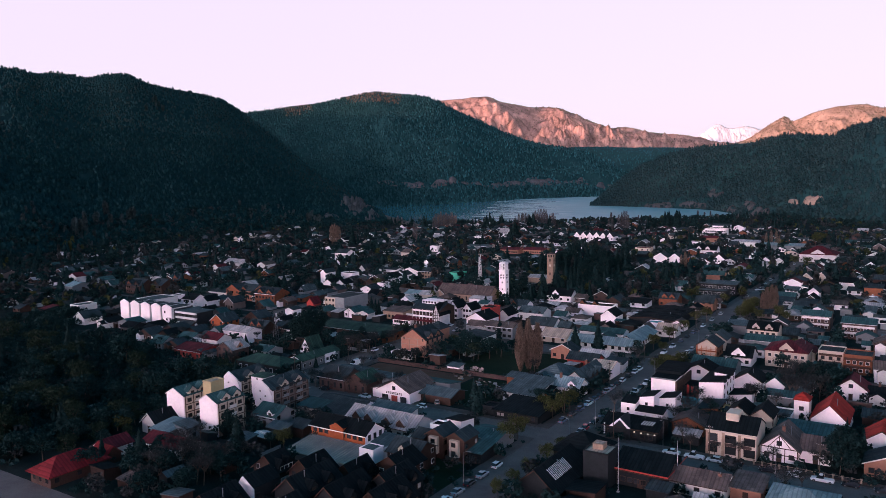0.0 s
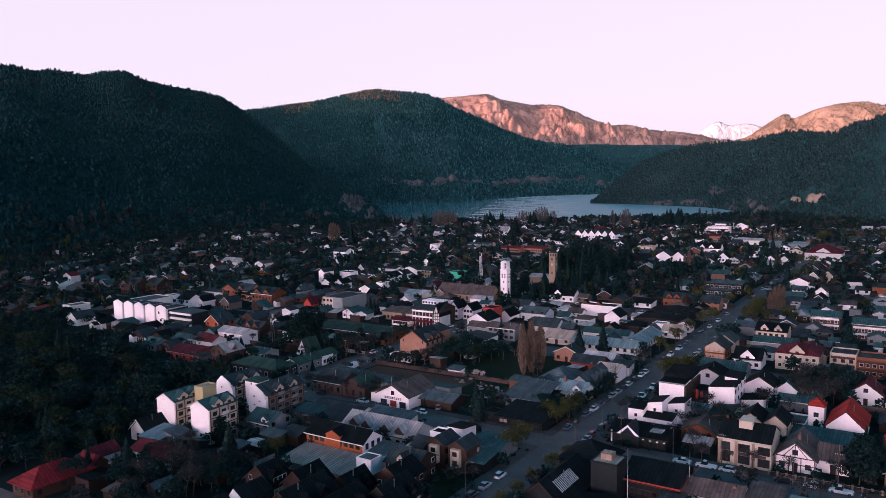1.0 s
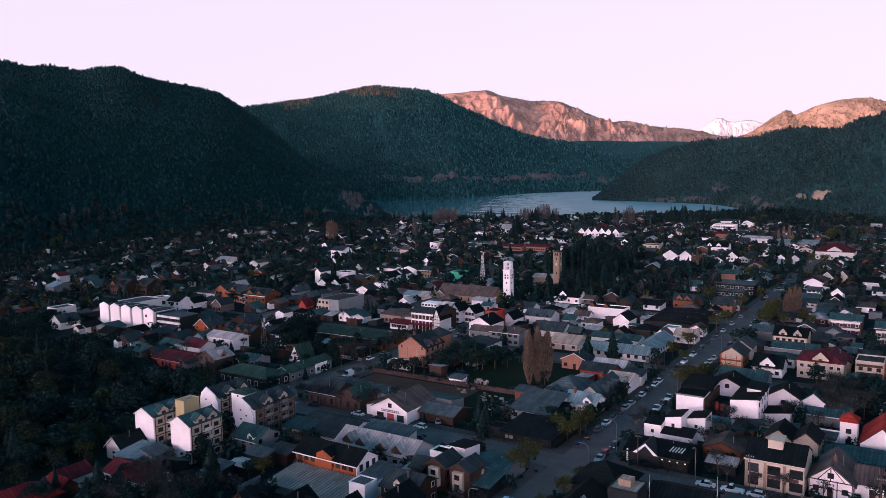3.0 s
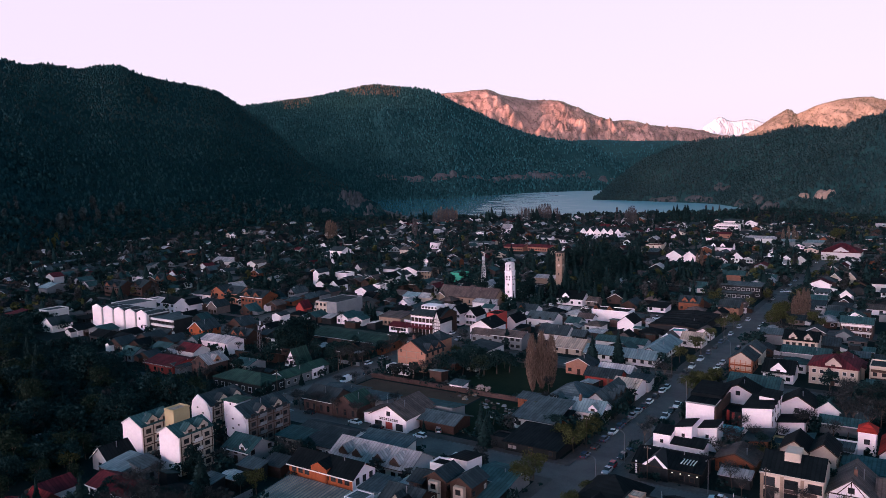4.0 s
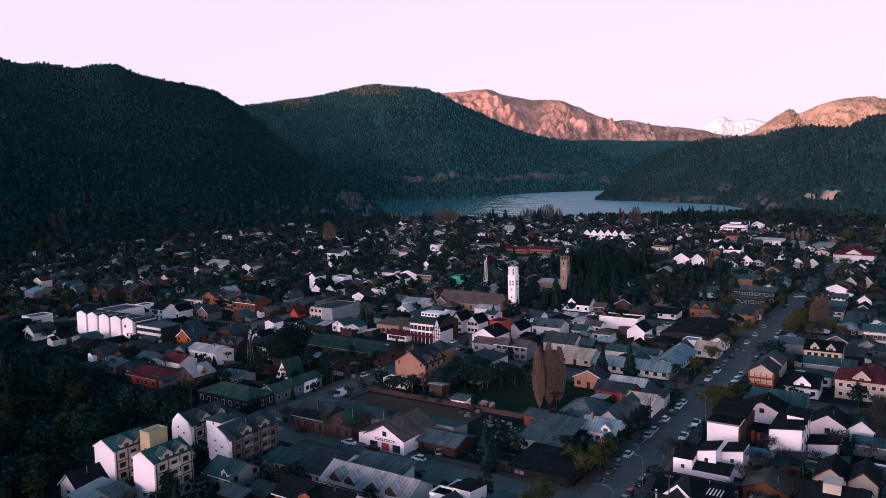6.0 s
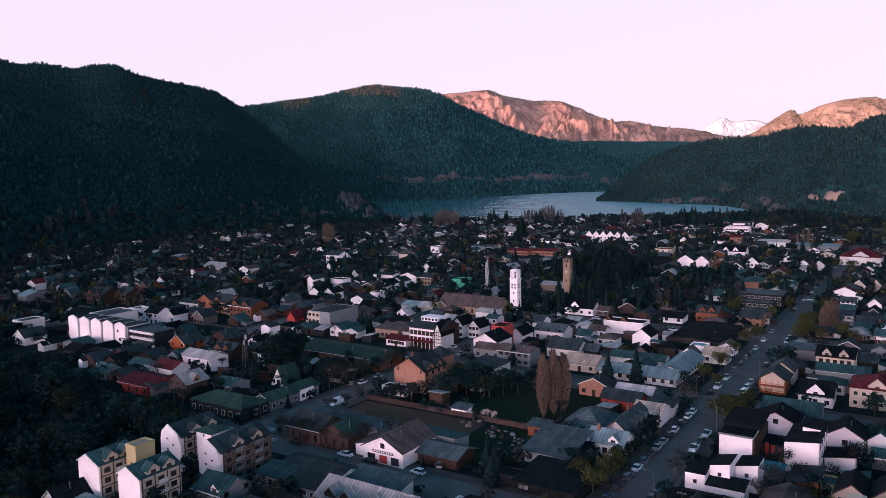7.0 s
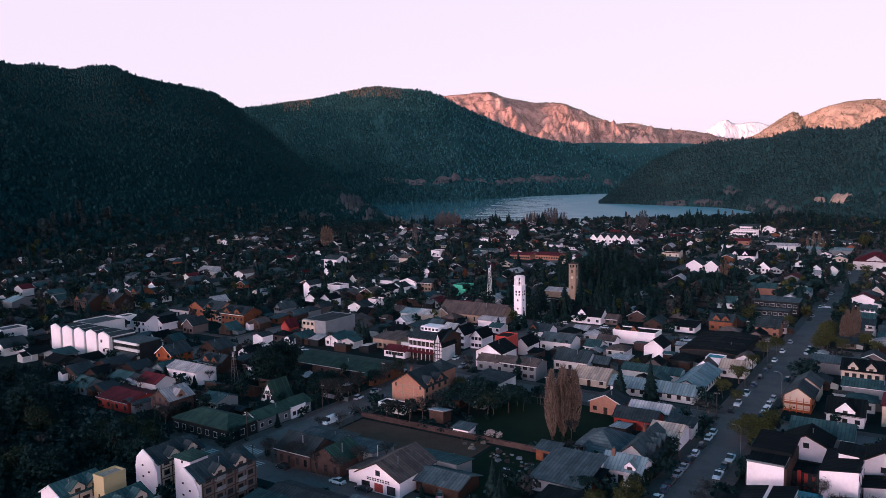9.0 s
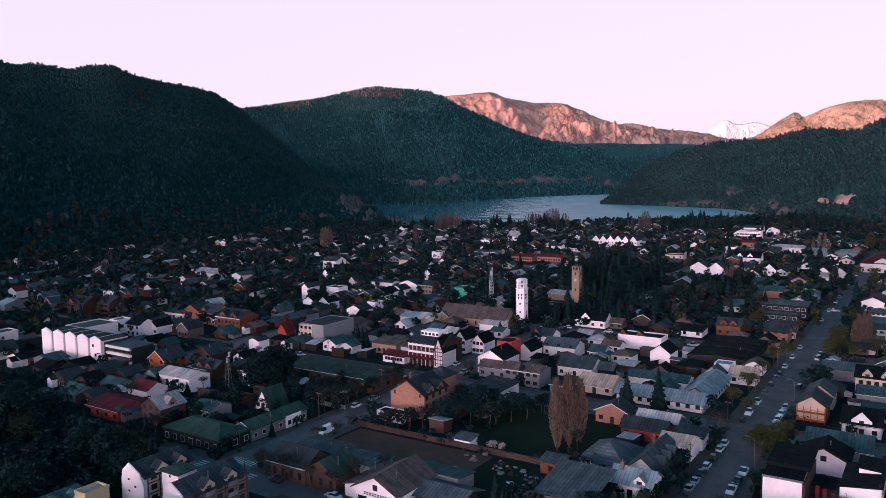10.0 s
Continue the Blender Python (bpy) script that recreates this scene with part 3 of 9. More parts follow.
def dome(rng, sides=4):
    """A little far broadleaf tree: an uneven rounded crown, 1 high."""
    v, t = [], []
    for z0, r in ((0.10, 0.26), (0.58, 0.30)):
        for i in range(sides):
            a = math.tau * (i + 0.5 * (z0 > .3)) / sides
            q = r * (1 + 0.5 * (rng.random() - 0.5))
            v.append((q * math.cos(a), q * math.sin(a), z0 + 0.16 * (rng.random() - .5)))
    v.append((0.06, 0.0, 1.0))
    for i in range(sides):
        j = (i + 1) % sides
        t += [(i, j, sides + i), (j, sides + j, sides + i), (sides + i, sides + j, 2 * sides)]
    return np.array(v), np.array(t)


# bare rock on the slopes: along the slope from, to; up the slope from, to; how far it stands out
CLIFFS = ((0.36, 0.42, 0.160, 0.182, 3), (0.425, 0.51, 0.160, 0.192, 5), (0.53, 0.63, 0.145, 0.180, 6), (0.63, 0.70, 0.145, 0.165, 3), (0.69, 0.775, 0.160, 0.205, 6), (0.765, 0.85, 0.21, 0.31, 8), (0.84, 0.93, 0.26, 0.36, 5))
HILLROCKS = ((0.19, 0.27, 0.03, 0.11, 3.5), (0.35, 0.40, 0.22, 0.33, 4), (0.28, 0.37, 0.05, 0.14, 3), (0.45, 0.52, 0.03, 0.10, 4), (0.52, 0.57, 0.10, 0.19, 5), (0.57, 0.65, 0.03, 0.10, 5))
HILLSCAR = ((0.695, 0.728, 0.160, 0.235, 6), (0.665, 0.688, 0.17, 0.20, 3))


def bared(V, P, patches, rng, keep=0.42):
    """Which of the places are not on a bare patch of the slope (a few trees stand there too)."""
    rows, cols, _ = V.shape
    ok = np.ones(len(P), bool)
    for j0, j1, i0, i1, _ in patches:
        c = V[int(i0 * (rows - 1)):int(i1 * (rows - 1)) + 2, int(j0 * (cols - 1)):int(j1 * (cols - 1)) + 2].reshape(-1, 3)
        d = np.min(np.linalg.norm(P[:, None, :2] - c[None, ::3, :2], axis=2), axis=1)
        ok &= (d > 9) | (rng.random(len(P)) < keep)
    return ok


def forest(name, V, count, lo, hi, hs, kinds, wide=1.0, label="dense dark conifer forest on the mountainside", patches=(), power=1.0, where=None, west=0.0, east=1.0):
    """Trees of several kinds mixed over a slope: (template, material, share)."""
    P = on_slope(V, count, rng, lo, hi, power, west, east)
    if patches:
        P = P[bared(V, P, patches, rng)]
    pick = rng.random(len(P))
    if where is not None:
        pick = where(P, pick)
    at = 0.0
    for k, (tmpl, mat, share) in enumerate(kinds):
        Q = P[(pick >= at) & (pick < at + share)]
        at += share
        if len(Q):
            scatter(name, tmpl, Q, rng.uniform(*hs, len(Q)), mat, rng, wide, label, "forest")


def haze_mix(P, pick):
    """More of the first kinds westward, of the last eastward: haze painted by colour."""
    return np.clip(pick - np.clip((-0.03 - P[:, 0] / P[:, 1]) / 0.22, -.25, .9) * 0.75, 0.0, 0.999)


# only the stretches, by bearing from the camera, that take the sunlit tone
def sunlit_crest(P, pick):
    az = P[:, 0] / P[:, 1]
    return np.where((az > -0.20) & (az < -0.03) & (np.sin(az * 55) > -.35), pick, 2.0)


# on the western mountain darker tree colours stand low down, thinner brown wood towards the crest
forest("forest_west", SL_LEFT, 15000, 0.02, 0.55, (3.5, 8), ((dome(rng), DARKTREES, .45), (spire(5, 2, rng), DARKTREES, .35), (dome(rng), FARTREES, .20)), 1.15)
forest("forest_west", SL_LEFT, 14000, 0.40, 1.0, (3, 6.5), ((dome(rng), FARTREES, .5), (spire(5, 2, rng), FARTREES, .25), (dome(rng), BROWNTREES, .25)), 1.25)
forest("forest_north", SL_MID, 23000, 0.0, 1.0, (6, 12), ((spire(5, 2, rng), FARTREES, .14), (dome(rng), FARTREES, .12), (spire(5, 2, rng), HAZETREES, .44), (dome(rng), HAZETREES, .20), (spire(5, 2, rng), PALEHAZETREES, .10)), 1.1, patches=CLIFFS, power=1.1, where=haze_mix)
# the less hazy western part is darkened further by tree colour
forest("forest_north", SL_MID, 7500, 0.0, 1.0, (5, 10), ((spire(5, 2, rng), FARTREES, .5), (dome(rng), FARTREES, .35), (dome(rng), HAZETREES, .15)), 1.2, west=0.10, east=0.40)
forest("forest_head", SL_BACK, 4500, 0.05, 1.0, (5, 9), ((spire(5, 2, rng), PALEHAZETREES, 1.0),))
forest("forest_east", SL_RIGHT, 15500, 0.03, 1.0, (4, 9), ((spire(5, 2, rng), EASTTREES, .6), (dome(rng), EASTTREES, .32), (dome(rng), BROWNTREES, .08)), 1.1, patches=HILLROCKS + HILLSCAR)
# sunlight along the crest, painted as warmer trees
forest("crest_trees", SL_MID, 4200, 0.84, 1.0, (5, 10), ((dome(rng), SUNCRESTTREES, 1.0),), 1.1, "trees along the mountain crest in a painted sunlit russet", power=0.7, where=sunlit_crest)
forest("ridge_scrub", SL_FARN, 4500, 0.25, 1.0, (3, 7), ((dome(rng), ROCKTREES, 1.0),), 1.3, "sparse dark scrub on the distant ridge")
forest("ridge_scrub", SL_FARE, 3600, 0.2, 1.0, (3, 7), ((dome(rng), ROCKTREES, 1.0),), 1.3, "sparse dark scrub on the distant ridge")


def outcrop(name, V, i0, i1, j0, j1, mat, label, lift=5.0, seed=0.0, n=70, m=18, size=0.03):
    """Bare rock breaking out of a slope, ragged at its edges."""
    rows, cols, _ = V.shape
    a, b = np.linspace(i0, i1, m) * (rows - 1.001), np.linspace(j0, j1, n) * (cols - 1.001)
    A, B = np.meshgrid(a, b, indexing="ij")
    i, j = A.astype(int), B.astype(int)
    f, g = (A - i)[..., None], (B - j)[..., None]
    P = (V[i, j] * (1 - f) * (1 - g) + V[i + 1, j] * f * (1 - g) + V[i, j + 1] * (1 - f) * g + V[i + 1, j + 1] * f * g).reshape(-1, 3)
    k = fbm(P + seed, size, 4).reshape(m, n)
    s1, s2 = np.linspace(-1, 1, m)[:, None], np.linspace(-1, 1, n)[None]
    rise = lift * (1.1 - 1.5 * np.abs(s1) ** 2 - 1.3 * np.abs(s2) ** 4) + k * lift * 1.6
    P[:, 2] += np.maximum(rise, -lift).ravel()
    P[:, 1] -= np.maximum(rise, 0).ravel() * 0.6
    q = np.arange(m * n).reshape(m, n)
    c = [q[:-1, :-1].ravel(), q[:-1, 1:].ravel(), q[1:, 1:].ravel(), q[1:, :-1].ravel()]
    tri = np.concatenate([np.stack([c[0], c[1], c[2]], -1), np.stack([c[0], c[2], c[3]], -1)])
    return tagged(new(name, raw_mesh(name, P, tri, mat)), label, "rock", kind="structure")


for k, (j0, j1, i0, i1, lf) in enumerate(CLIFFS):
    outcrop("shore_cliff", SL_MID, i0, i1, j0, j1, CLIFF, "pinkish-grey rock cliff above the far shore", lf, k * 91.0)
for k, (j0, j1, i0, i1, lf) in enumerate(HILLROCKS):
    outcrop("hill_outcrop", SL_RIGHT, i0, i1, j0, j1, SCREE, "rocky outcrop on the forested hill", lf, k * 57.0, size=0.05)
for k, (j0, j1, i0, i1, lf) in enumerate(HILLSCAR):
    outcrop("quarry_scar", SL_RIGHT, i0, i1, j0, j1, SCAR, "bare tan rock scar on the forested hill", lf, k * 37.0, n=34, m=14, size=0.06)
for k, (j0, j1, i0, i1, lf) in enumerate(((0.86, 0.97, 0.1, 0.8, 7), (0.82, 0.86, 0.08, 0.25, 3))):
    outcrop("knoll_outcrop", SL_LEFT, i0, i1, j0, j1, SCREE, "bare rocky knoll at the foot of the mountain", lf, k * 33.0, size=0.05)

SHORE_ROAD = [(-122, 1399, 4), (-96, 1287, 4), (-72, 1191, 4), (-51, 1121, 3.5), (-36, 1082, 2)]
# the shore road on its stone embankment round the knoll
for (xa, ya, za), (xb, yb, zb) in zip(SHORE_ROAD, SHORE_ROAD[1:]):
    g = Geo()
    ring = lambda x, y, z: [(x - 3, y - 2, z), (x + 4, y + 1, z), (x + 6, y + 2, -12), (x - 4, y - 3, -12)]
    p, q = ring(xa, ya, za), ring(xb, yb, zb)
    g.poly(p + q, [(0, 1, 5, 4), (1, 2, 6, 5), (3, 0, 4, 7), (2, 3, 7, 6), (3, 2, 1, 0), (4, 5, 6, 7)])
    tagged(part("embankment", g, SCREE), "grey stone embankment carrying the shore road", "embankment", kind="structure")

# ---- streets, pavements, lots ----
U_STREETS = [94, 193.7, 290, 390, 490, 590, 690, 790, 890, 990]
V_STREETS = [-610, -507, -404, -301, -194.7, -88, 17, 120, 223, 326, 429]
HALF = 5.4


def strip(name, u0, u1, v0, v1, z, mat, label, category, kind="structure"):
    g = Geo().box(v0, v1, u0, u1, z - 0.4, z)
    return tagged(part(name, g, mat, at=grid_pose(0, 0)), label, category, kind=kind)


for v in V_STREETS:
    strip("road", 188 if v == -194.7 else 90, 1000, v - HALF, v + HALF, 0.030, ASPHALT, "grey worn asphalt street with parked cars along both kerbs", "road")
for u in U_STREETS:
    strip("road", u - HALF * 0.85, u + HALF * 0.85, -306 if u < 350 else -610, 430, 0.018, ASPHALT, "grey worn asphalt cross street between low houses", "road")


def pavement(u0, u1, v0, v1, w=3.2):
    """A raised kerbed pavement round a block."""
    g = Geo()
    if u0 < 100 and v0 < -150:
        # the wood and the apartment blocks have one along the cross street and the main street alone
        if v1 > -100:
            g.box(-170, v1, u1 - w, u1, 0, 0.16).box(v1 - w, v1, u0, u1 - w, 0, 0.156)
            tagged(part("pavement", g, PAVE, at=grid_pose(0, 0)), "raised concrete pavement with a kerb along the street", "pavement", kind="structure")
        return
    g.box(v0, v1, u0, u0 + w, 0, 0.16).box(v0, v1, u1 - w, u1, 0, 0.16)
    g.box(v0, v0 + w, u0 + w, u1 - w, 0, 0.156).box(v1 - w, v1, u0 + w, u1 - w, 0, 0.156)
    tagged(part("pavement", g, PAVE, at=grid_pose(0, 0)), "raised concrete pavement with a kerb round the block", "pavement", kind="structure")


for u0, u1 in zip(U_STREETS[:-1], U_STREETS[1:]):
    for v0, v1 in zip(V_STREETS[:-1], V_STREETS[1:]):
        cx, cy = town((u0 + u1) / 2, (v0 + v1) / 2)
        if cy > 60 and abs(cx) < 0.62 * cy + 120:
            pavement(u0 + HALF * 0.85, u1 - HALF * 0.85, v0 + HALF, v1 - HALF)
# zebra crossings at the western corner
for uu, vv, turn in ((193, -203.5, 0), (201.5, -195, 90), (186, -195, 90), (193, -186, 0)):
    z = thing("zebra_crossing", grid_pose(uu, vv, 0, turn), "worn white zebra crossing painted on asphalt", "crossing", "zebra crossings", "structure")
    for k in range(8):
        part("stripe", Geo().box(-1.4, 1.4, -4 + k * 1.05, -3.5 + k * 1.05, 0.03, 0.036), PAINT, z)
for u0, u1, v0, v1, mat, nm in ((206, 237, -140, -119, LAWN, "rough grass in the yard"), (218, 237, -185, -141, DIRT, "bare brown earth of an empty lot"), (240, 284, -156, -118, LAWN, "dark lawn behind the long wall"),
                                (296, 303, -100, -95, LAWN, "lawn on the street corner"), (145, 158, -100, -95, LAWN, "dark lawn by the pavement"), (148, 185, -116, -100, LAWN, "dark garden between houses")):
    strip("lot", u0, u1, v0, v1, 0.06, mat, nm, "yard")

# ---- buildings ----
WIN_MESH = {}


def window_meshes(w, h, white):
    key = (round(w, 2), round(h, 2), white)
    if key not in WIN_MESH:
        a, b = w / 2, h / 2
        f = Geo().box(-a, a, -0.06, 0.02, -b, b)
        p = Geo().box(-a + 0.1, a - 0.1, -0.075, 0.0, -b + 0.1, b - 0.1)
        both_ = Geo().box(-a, a, -0.06, 0.02, -b, b).box(-a + 0.1, a - 0.1, -0.075, 0.0, -b + 0.1, b - 0.1, 1)
        WIN_MESH[key + (0,)] = both_.mesh("window", [FRAMEW if white else FRAME, GLASS])
        WIN_MESH[key] = (f.mesh("window", FRAMEW if white else FRAME), p.mesh("pane", GLASS), p.mesh("pane", LIT))
    return WIN_MESH[key]


def side_pose(side, x0, x1, y0, y1, along_, z):
    """A place on a side of a box, looking out: F -y, R +x, B +y, L -x."""
    if side == "F":
        return pose(x0 + along_, y0, z, 0, 0, 0)
    if side == "R":
        return pose(x1, y0 + along_, z, 0, 0, 90)
    if side == "B":
        return pose(x1 - along_, y1, z, 0, 0, 180)
    return pose(x0, y1 - along_, z, 0, 0, -90)


def add_window(parent, m, w, h, white=False, lit=False, plain=False):
    if plain:
        window_meshes(w, h, white)
        return part("window", WIN_MESH[(round(w, 2), round(h, 2), white, 0)], None, parent, at=m)
    f, p, q = window_meshes(w, h, white)
    ob = part("window", f, None, parent, at=m)
    part("pane", q if lit else p, None, ob)
    return ob


def add_windows(parent, side, box, cols, rows, w=1.3, h=1.3, sill=1.0, storey=2.8, white=False, margin=1.2, r=None, plain=False):
    x0, x1, y0, y1 = box
    length = (x1 - x0) if side in "FB" else (y1 - y0)
    for i in range(cols):
        a = length / 2 if cols == 1 else margin + (length - 2 * margin) * i / (cols - 1)
        for j in range(rows):
            lit = r.random() < 0.15 if r else False
            add_window(parent, side_pose(side, x0, x1, y0, y1, a, sill + h / 2 + j * storey), w, h, white, lit, plain)


def add_door(parent, side, box, a, mat, z=0.0, knob=True):
    m = side_pose(side, *box, a, z)
    d = part("door", Geo().box(-0.5, 0.5, -0.06, 0.02, 0.0, 2.05).box(-0.6, -0.5, -0.09, 0.02, 0, 2.15).box(0.5, 0.6, -0.09, 0.02, 0, 2.15).box(-0.6, 0.6, -0.09, 0.02, 2.05, 2.15), mat, parent, at=m)
    if knob:
        part("door_handle", Geo().box(0.34, 0.42, -0.12, -0.06, 0.98, 1.06), STEEL, d)


def gable_walls(x0, x1, y0, y1, h, rise, ridge, off=0.5):
    g = Geo()
    if ridge == "u":
        xr = x0 + (x1 - x0) * off
        ring = [(x0, 0), (x1, 0), (x1, h), (xr, h + rise), (x0, h)]
        pts = [(x, y0, z) for x, z in ring] + [(x, y1, z) for x, z in ring]
    else:
        yr = y0 + (y1 - y0) * off
        ring = [(y1, 0), (y0, 0), (y0, h), (yr, h + rise), (y1, h)]
        pts = [(x0, y, z) for y, z in ring][::1] + [(x1, y, z) for y, z in ring]
        return g.poly(pts, [(4, 3, 2, 1, 0), (5, 6, 7, 8, 9)] + [(i, (i + 1) % 5, 5 + (i + 1) % 5, 5 + i) for i in range(5)])
    return g.poly(pts, [(0, 1, 2, 3, 4), (9, 8, 7, 6, 5)] + [((i + 1) % 5, i, 5 + i, 5 + (i + 1) % 5) for i in range(5)])


def gable_roof(x0, x1, y0, y1, h, rise, ridge, off=0.5, over=0.5, thick=0.16):
    """Two roof sheets with eaves and a ridge cap."""
    g = Geo()
    e = 0.05
    if ridge == "u":
        xr = x0 + (x1 - x0) * off
        sl, sr = rise / (xr - x0), rise / (x1 - xr)
        a0, a1, top = x0 - over, x1 + over, h + rise + thick + e
        zl, zr = h - over * sl + thick + e, h - over * sr + thick + e
        b0, b1 = y0 - over, y1 + over
        g.slab([(a0, b0, zl), (xr, b0, top), (xr, b1, top), (a0, b1, zl)], thick)
        g.slab([(xr + 0.001, b0, top), (a1, b0, zr), (a1, b1, zr), (xr + 0.001, b1, top)], thick)
        g.box(xr - 0.14, xr + 0.14, b0 - 0.02, b1 + 0.02, top - 0.05, top + 0.05)
    else:
        yr = y0 + (y1 - y0) * off
        sf, sb = rise / (yr - y0), rise / (y1 - yr)
        b0, b1, top = y0 - over, y1 + over, h + rise + thick + e
        zf, zb = h - over * sf + thick + e, h - over * sb + thick + e
        a0, a1 = x0 - over, x1 + over
        g.slab([(a0, b0, zf), (a1, b0, zf), (a1, yr, top), (a0, yr, top)], thick)
        g.slab([(a0, yr + 0.001, top), (a1, yr + 0.001, top), (a1, b1, zb), (a0, b1, zb)], thick)
        g.box(a0 - 0.02, a1 + 0.02, yr - 0.14, yr + 0.14, top - 0.05, top + 0.05)
    return g


def edge_boards(g, box, h, rise, ridge, off, over):
    """Pale boards along the front edges of a gabled roof, as a second material of it."""
    x0, x1, y0, y1 = box
    if ridge == "u":
        xr, y = x0 + (x1 - x0) * off, y0 - over - .03
        top = h + rise + .2
        for xe in (x0 - over, x1 + over):
            ze = h + .2 - over * rise / abs((x0 if xe < xr else x1) - xr)
            a, b = ((xe, ze), (xr, top)) if xe < xr else ((xr, top), (xe, ze))
            g.poly([(a[0], y, a[1] - .26), (b[0], y, b[1] - .26), (b[0], y, b[1] + .04), (a[0], y, a[1] + .04), (a[0], y + .02, a[1] - .26), (b[0], y + .02, b[1] - .26), (b[0], y + .02, b[1] + .04), (a[0], y + .02, a[1] + .04)],
                   [(0, 1, 2, 3), (7, 6, 5, 4), (3, 2, 6, 7), (1, 0, 4, 5), (0, 3, 7, 4), (2, 1, 5, 6)], 1)
    else:
        ze = h + .2 - over * rise / ((y1 - y0) * off)
        g.box(x0 - over, x1 + over, y0 - over - .05, y0 - over - .01, ze - .24, ze + .03, 1)
        yr = y0 + (y1 - y0) * off
        g.box(x1 + over + .01, x1 + over + .05, yr - .1, yr + .1, h + rise - .1, h + rise + .24, 1)
    return g


def hip_roof(x0, x1, y0, y1, h, rise, over=0.5):
    g = Geo()
    a0, a1, b0, b1 = x0 - over, x1 + over, y0 - over, y1 + over
    w, d = a1 - a0, b1 - b0
    if d >= w:
        r0, r1 = ((a0 + a1) / 2, b0 + w / 2), ((a0 + a1) / 2, b1 - w / 2)
    else:
        r0, r1 = (a0 + d / 2, (b0 + b1) / 2), (a1 - d / 2, (b0 + b1) / 2)
    z, t = h, h + rise
    c = [(a0, b0, z), (a1, b0, z), (a1, b1, z), (a0, b1, z), (a0, b0, z + 0.18), (a1, b0, z + 0.18), (a1, b1, z + 0.18), (a0, b1, z + 0.18), (*r0, t), (*r1, t)]
    if d >= w:
        top = [(4, 5, 8), (5, 6, 9, 8), (6, 7, 9), (7, 4, 8, 9)]
    else:
        top = [(4, 5, 9, 8), (5, 6, 9), (6, 7, 8, 9), (7, 4, 8)]
    g.poly(c, [(3, 2, 1, 0), (0, 1, 5, 4), (1, 2, 6, 5), (2, 3, 7, 6), (3, 0, 4, 7)] + top)
    return g


FOOT = []
EX = random.Random(31)


def house(u0, v0, v1, du, h, rise=2.5, ridge="u", wall="white", roof="slate", label="", name="house", category="house", off=0.5, over=0.5,
          wins=(), door=("F", 0.5), chimney=None, z=0.0, turn=0.0, group="", white=False, r=None, timber=False, dormers=(), wsize=(1.3, 1.3), storey=2.8, fascia=None, plain=False, clutter=False):
    """A house whose front stands at u0 from v0 to v1 and reaches du back."""
    FOOT.append((u0, u0 + du, v0, v1))
    w = v1 - v0
    m = grid_pose(u0 + du / 2, (v0 + v1) / 2, z, turn)
    x0, x1, y0, y1 = -w / 2, w / 2, -du / 2, du / 2
    box = (x0, x1, y0, y1)
    t = thing(name, m, label, category, group)
    ax = "Y" if ridge in ("u", "hipu") else "X"
    if ridge in ("u", "v"):
        part("wall", gable_walls(*box, h, rise, ridge, off), WALL[wall], t)
        part("roof", edge_boards(gable_roof(*box, h, rise, ridge, off, over), box, h, rise, ridge, off, over) if EX.random() < .45 and wall not in ("dark", "darkwood") else gable_roof(*box, h, rise, ridge, off, over), [ROOF[(roof, ax)], FRAMEW], t)
    elif ridge.startswith("hip"):
        part("wall", Geo().box(*box, 0, h), WALL[wall], t)
        part("roof", hip_roof(*box, h, rise, over), ROOF[(roof, ax)], t)
    elif ridge == "flat":
        g = Geo().box(*box, 0, h)
        part("wall", g, WALL[wall], t)
        p = Geo()
        p.box(x0 - .05, x1 + .05, y0 - .05, y0 + .2, h, h + rise).box(x0 - .05, x1 + .05, y1 - .2, y1 + .05, h, h + rise)
        p.box(x0 - .05, x0 + .2, y0 + .2, y1 - .2, h, h + rise).box(x1 - .2, x1 + .05, y0 + .2, y1 - .2, h, h + rise)
        part("parapet", p, WALL[wall], t)
        part("roof", Geo().box(x0 + .2, x1 - .2, y0 + .2, y1 - .2, h, h + 0.12), ROOF[(roof, ax)], t)
    else:  # a single slope: shed_b rises to the back, shed_f to the front, shed_l and shed_r to a side
        up = {"shed_b": (0, 0, rise, rise), "shed_f": (rise, rise, 0, 0), "shed_l": (rise, 0, 0, rise), "shed_r": (0, rise, rise, 0)}[ridge]
        cs = [(x0, y0), (x1, y0), (x1, y1), (x0, y1)]
        part("wall", Geo().poly([(x, y, 0) for x, y in cs] + [(x, y, h + k) for (x, y), k in zip(cs, up)],
                                [(3, 2, 1, 0), (4, 5, 6, 7)] + [(i, (i + 1) % 4, 4 + (i + 1) % 4, 4 + i) for i in range(4)]), WALL[wall], t)
        ex = [(x0 - over, y0 - over), (x1 + over, y0 - over), (x1 + over, y1 + over), (x0 - over, y1 + over)]
        gx = {"shed_l": -rise / w, "shed_r": rise / w}.get(ridge, 0)
        gy = {"shed_f": -rise / du, "shed_b": rise / du}.get(ridge, 0)
        part("roof", Geo().slab([(x, y, h + rise / 2 + gx * x + gy * y + 0.22) for x, y in ex], 0.18), ROOF[(roof, "X" if gy else "Y")], t)
    for k in wins:
        side, cols, rows = k[:3]
        sill = k[3] if len(k) > 3 else 0.95
        add_windows(t, side, box, cols, rows, wsize[0], wsize[1], sill, storey, white, min(1.6, w * 0.2), r, plain or u0 > 215)
    if door and u0 < 330:
        length = w if door[0] in "FB" else du
        add_door(t, door[0], box, length * door[1], WALL["darkwood"], 0.0, u0 < 225)
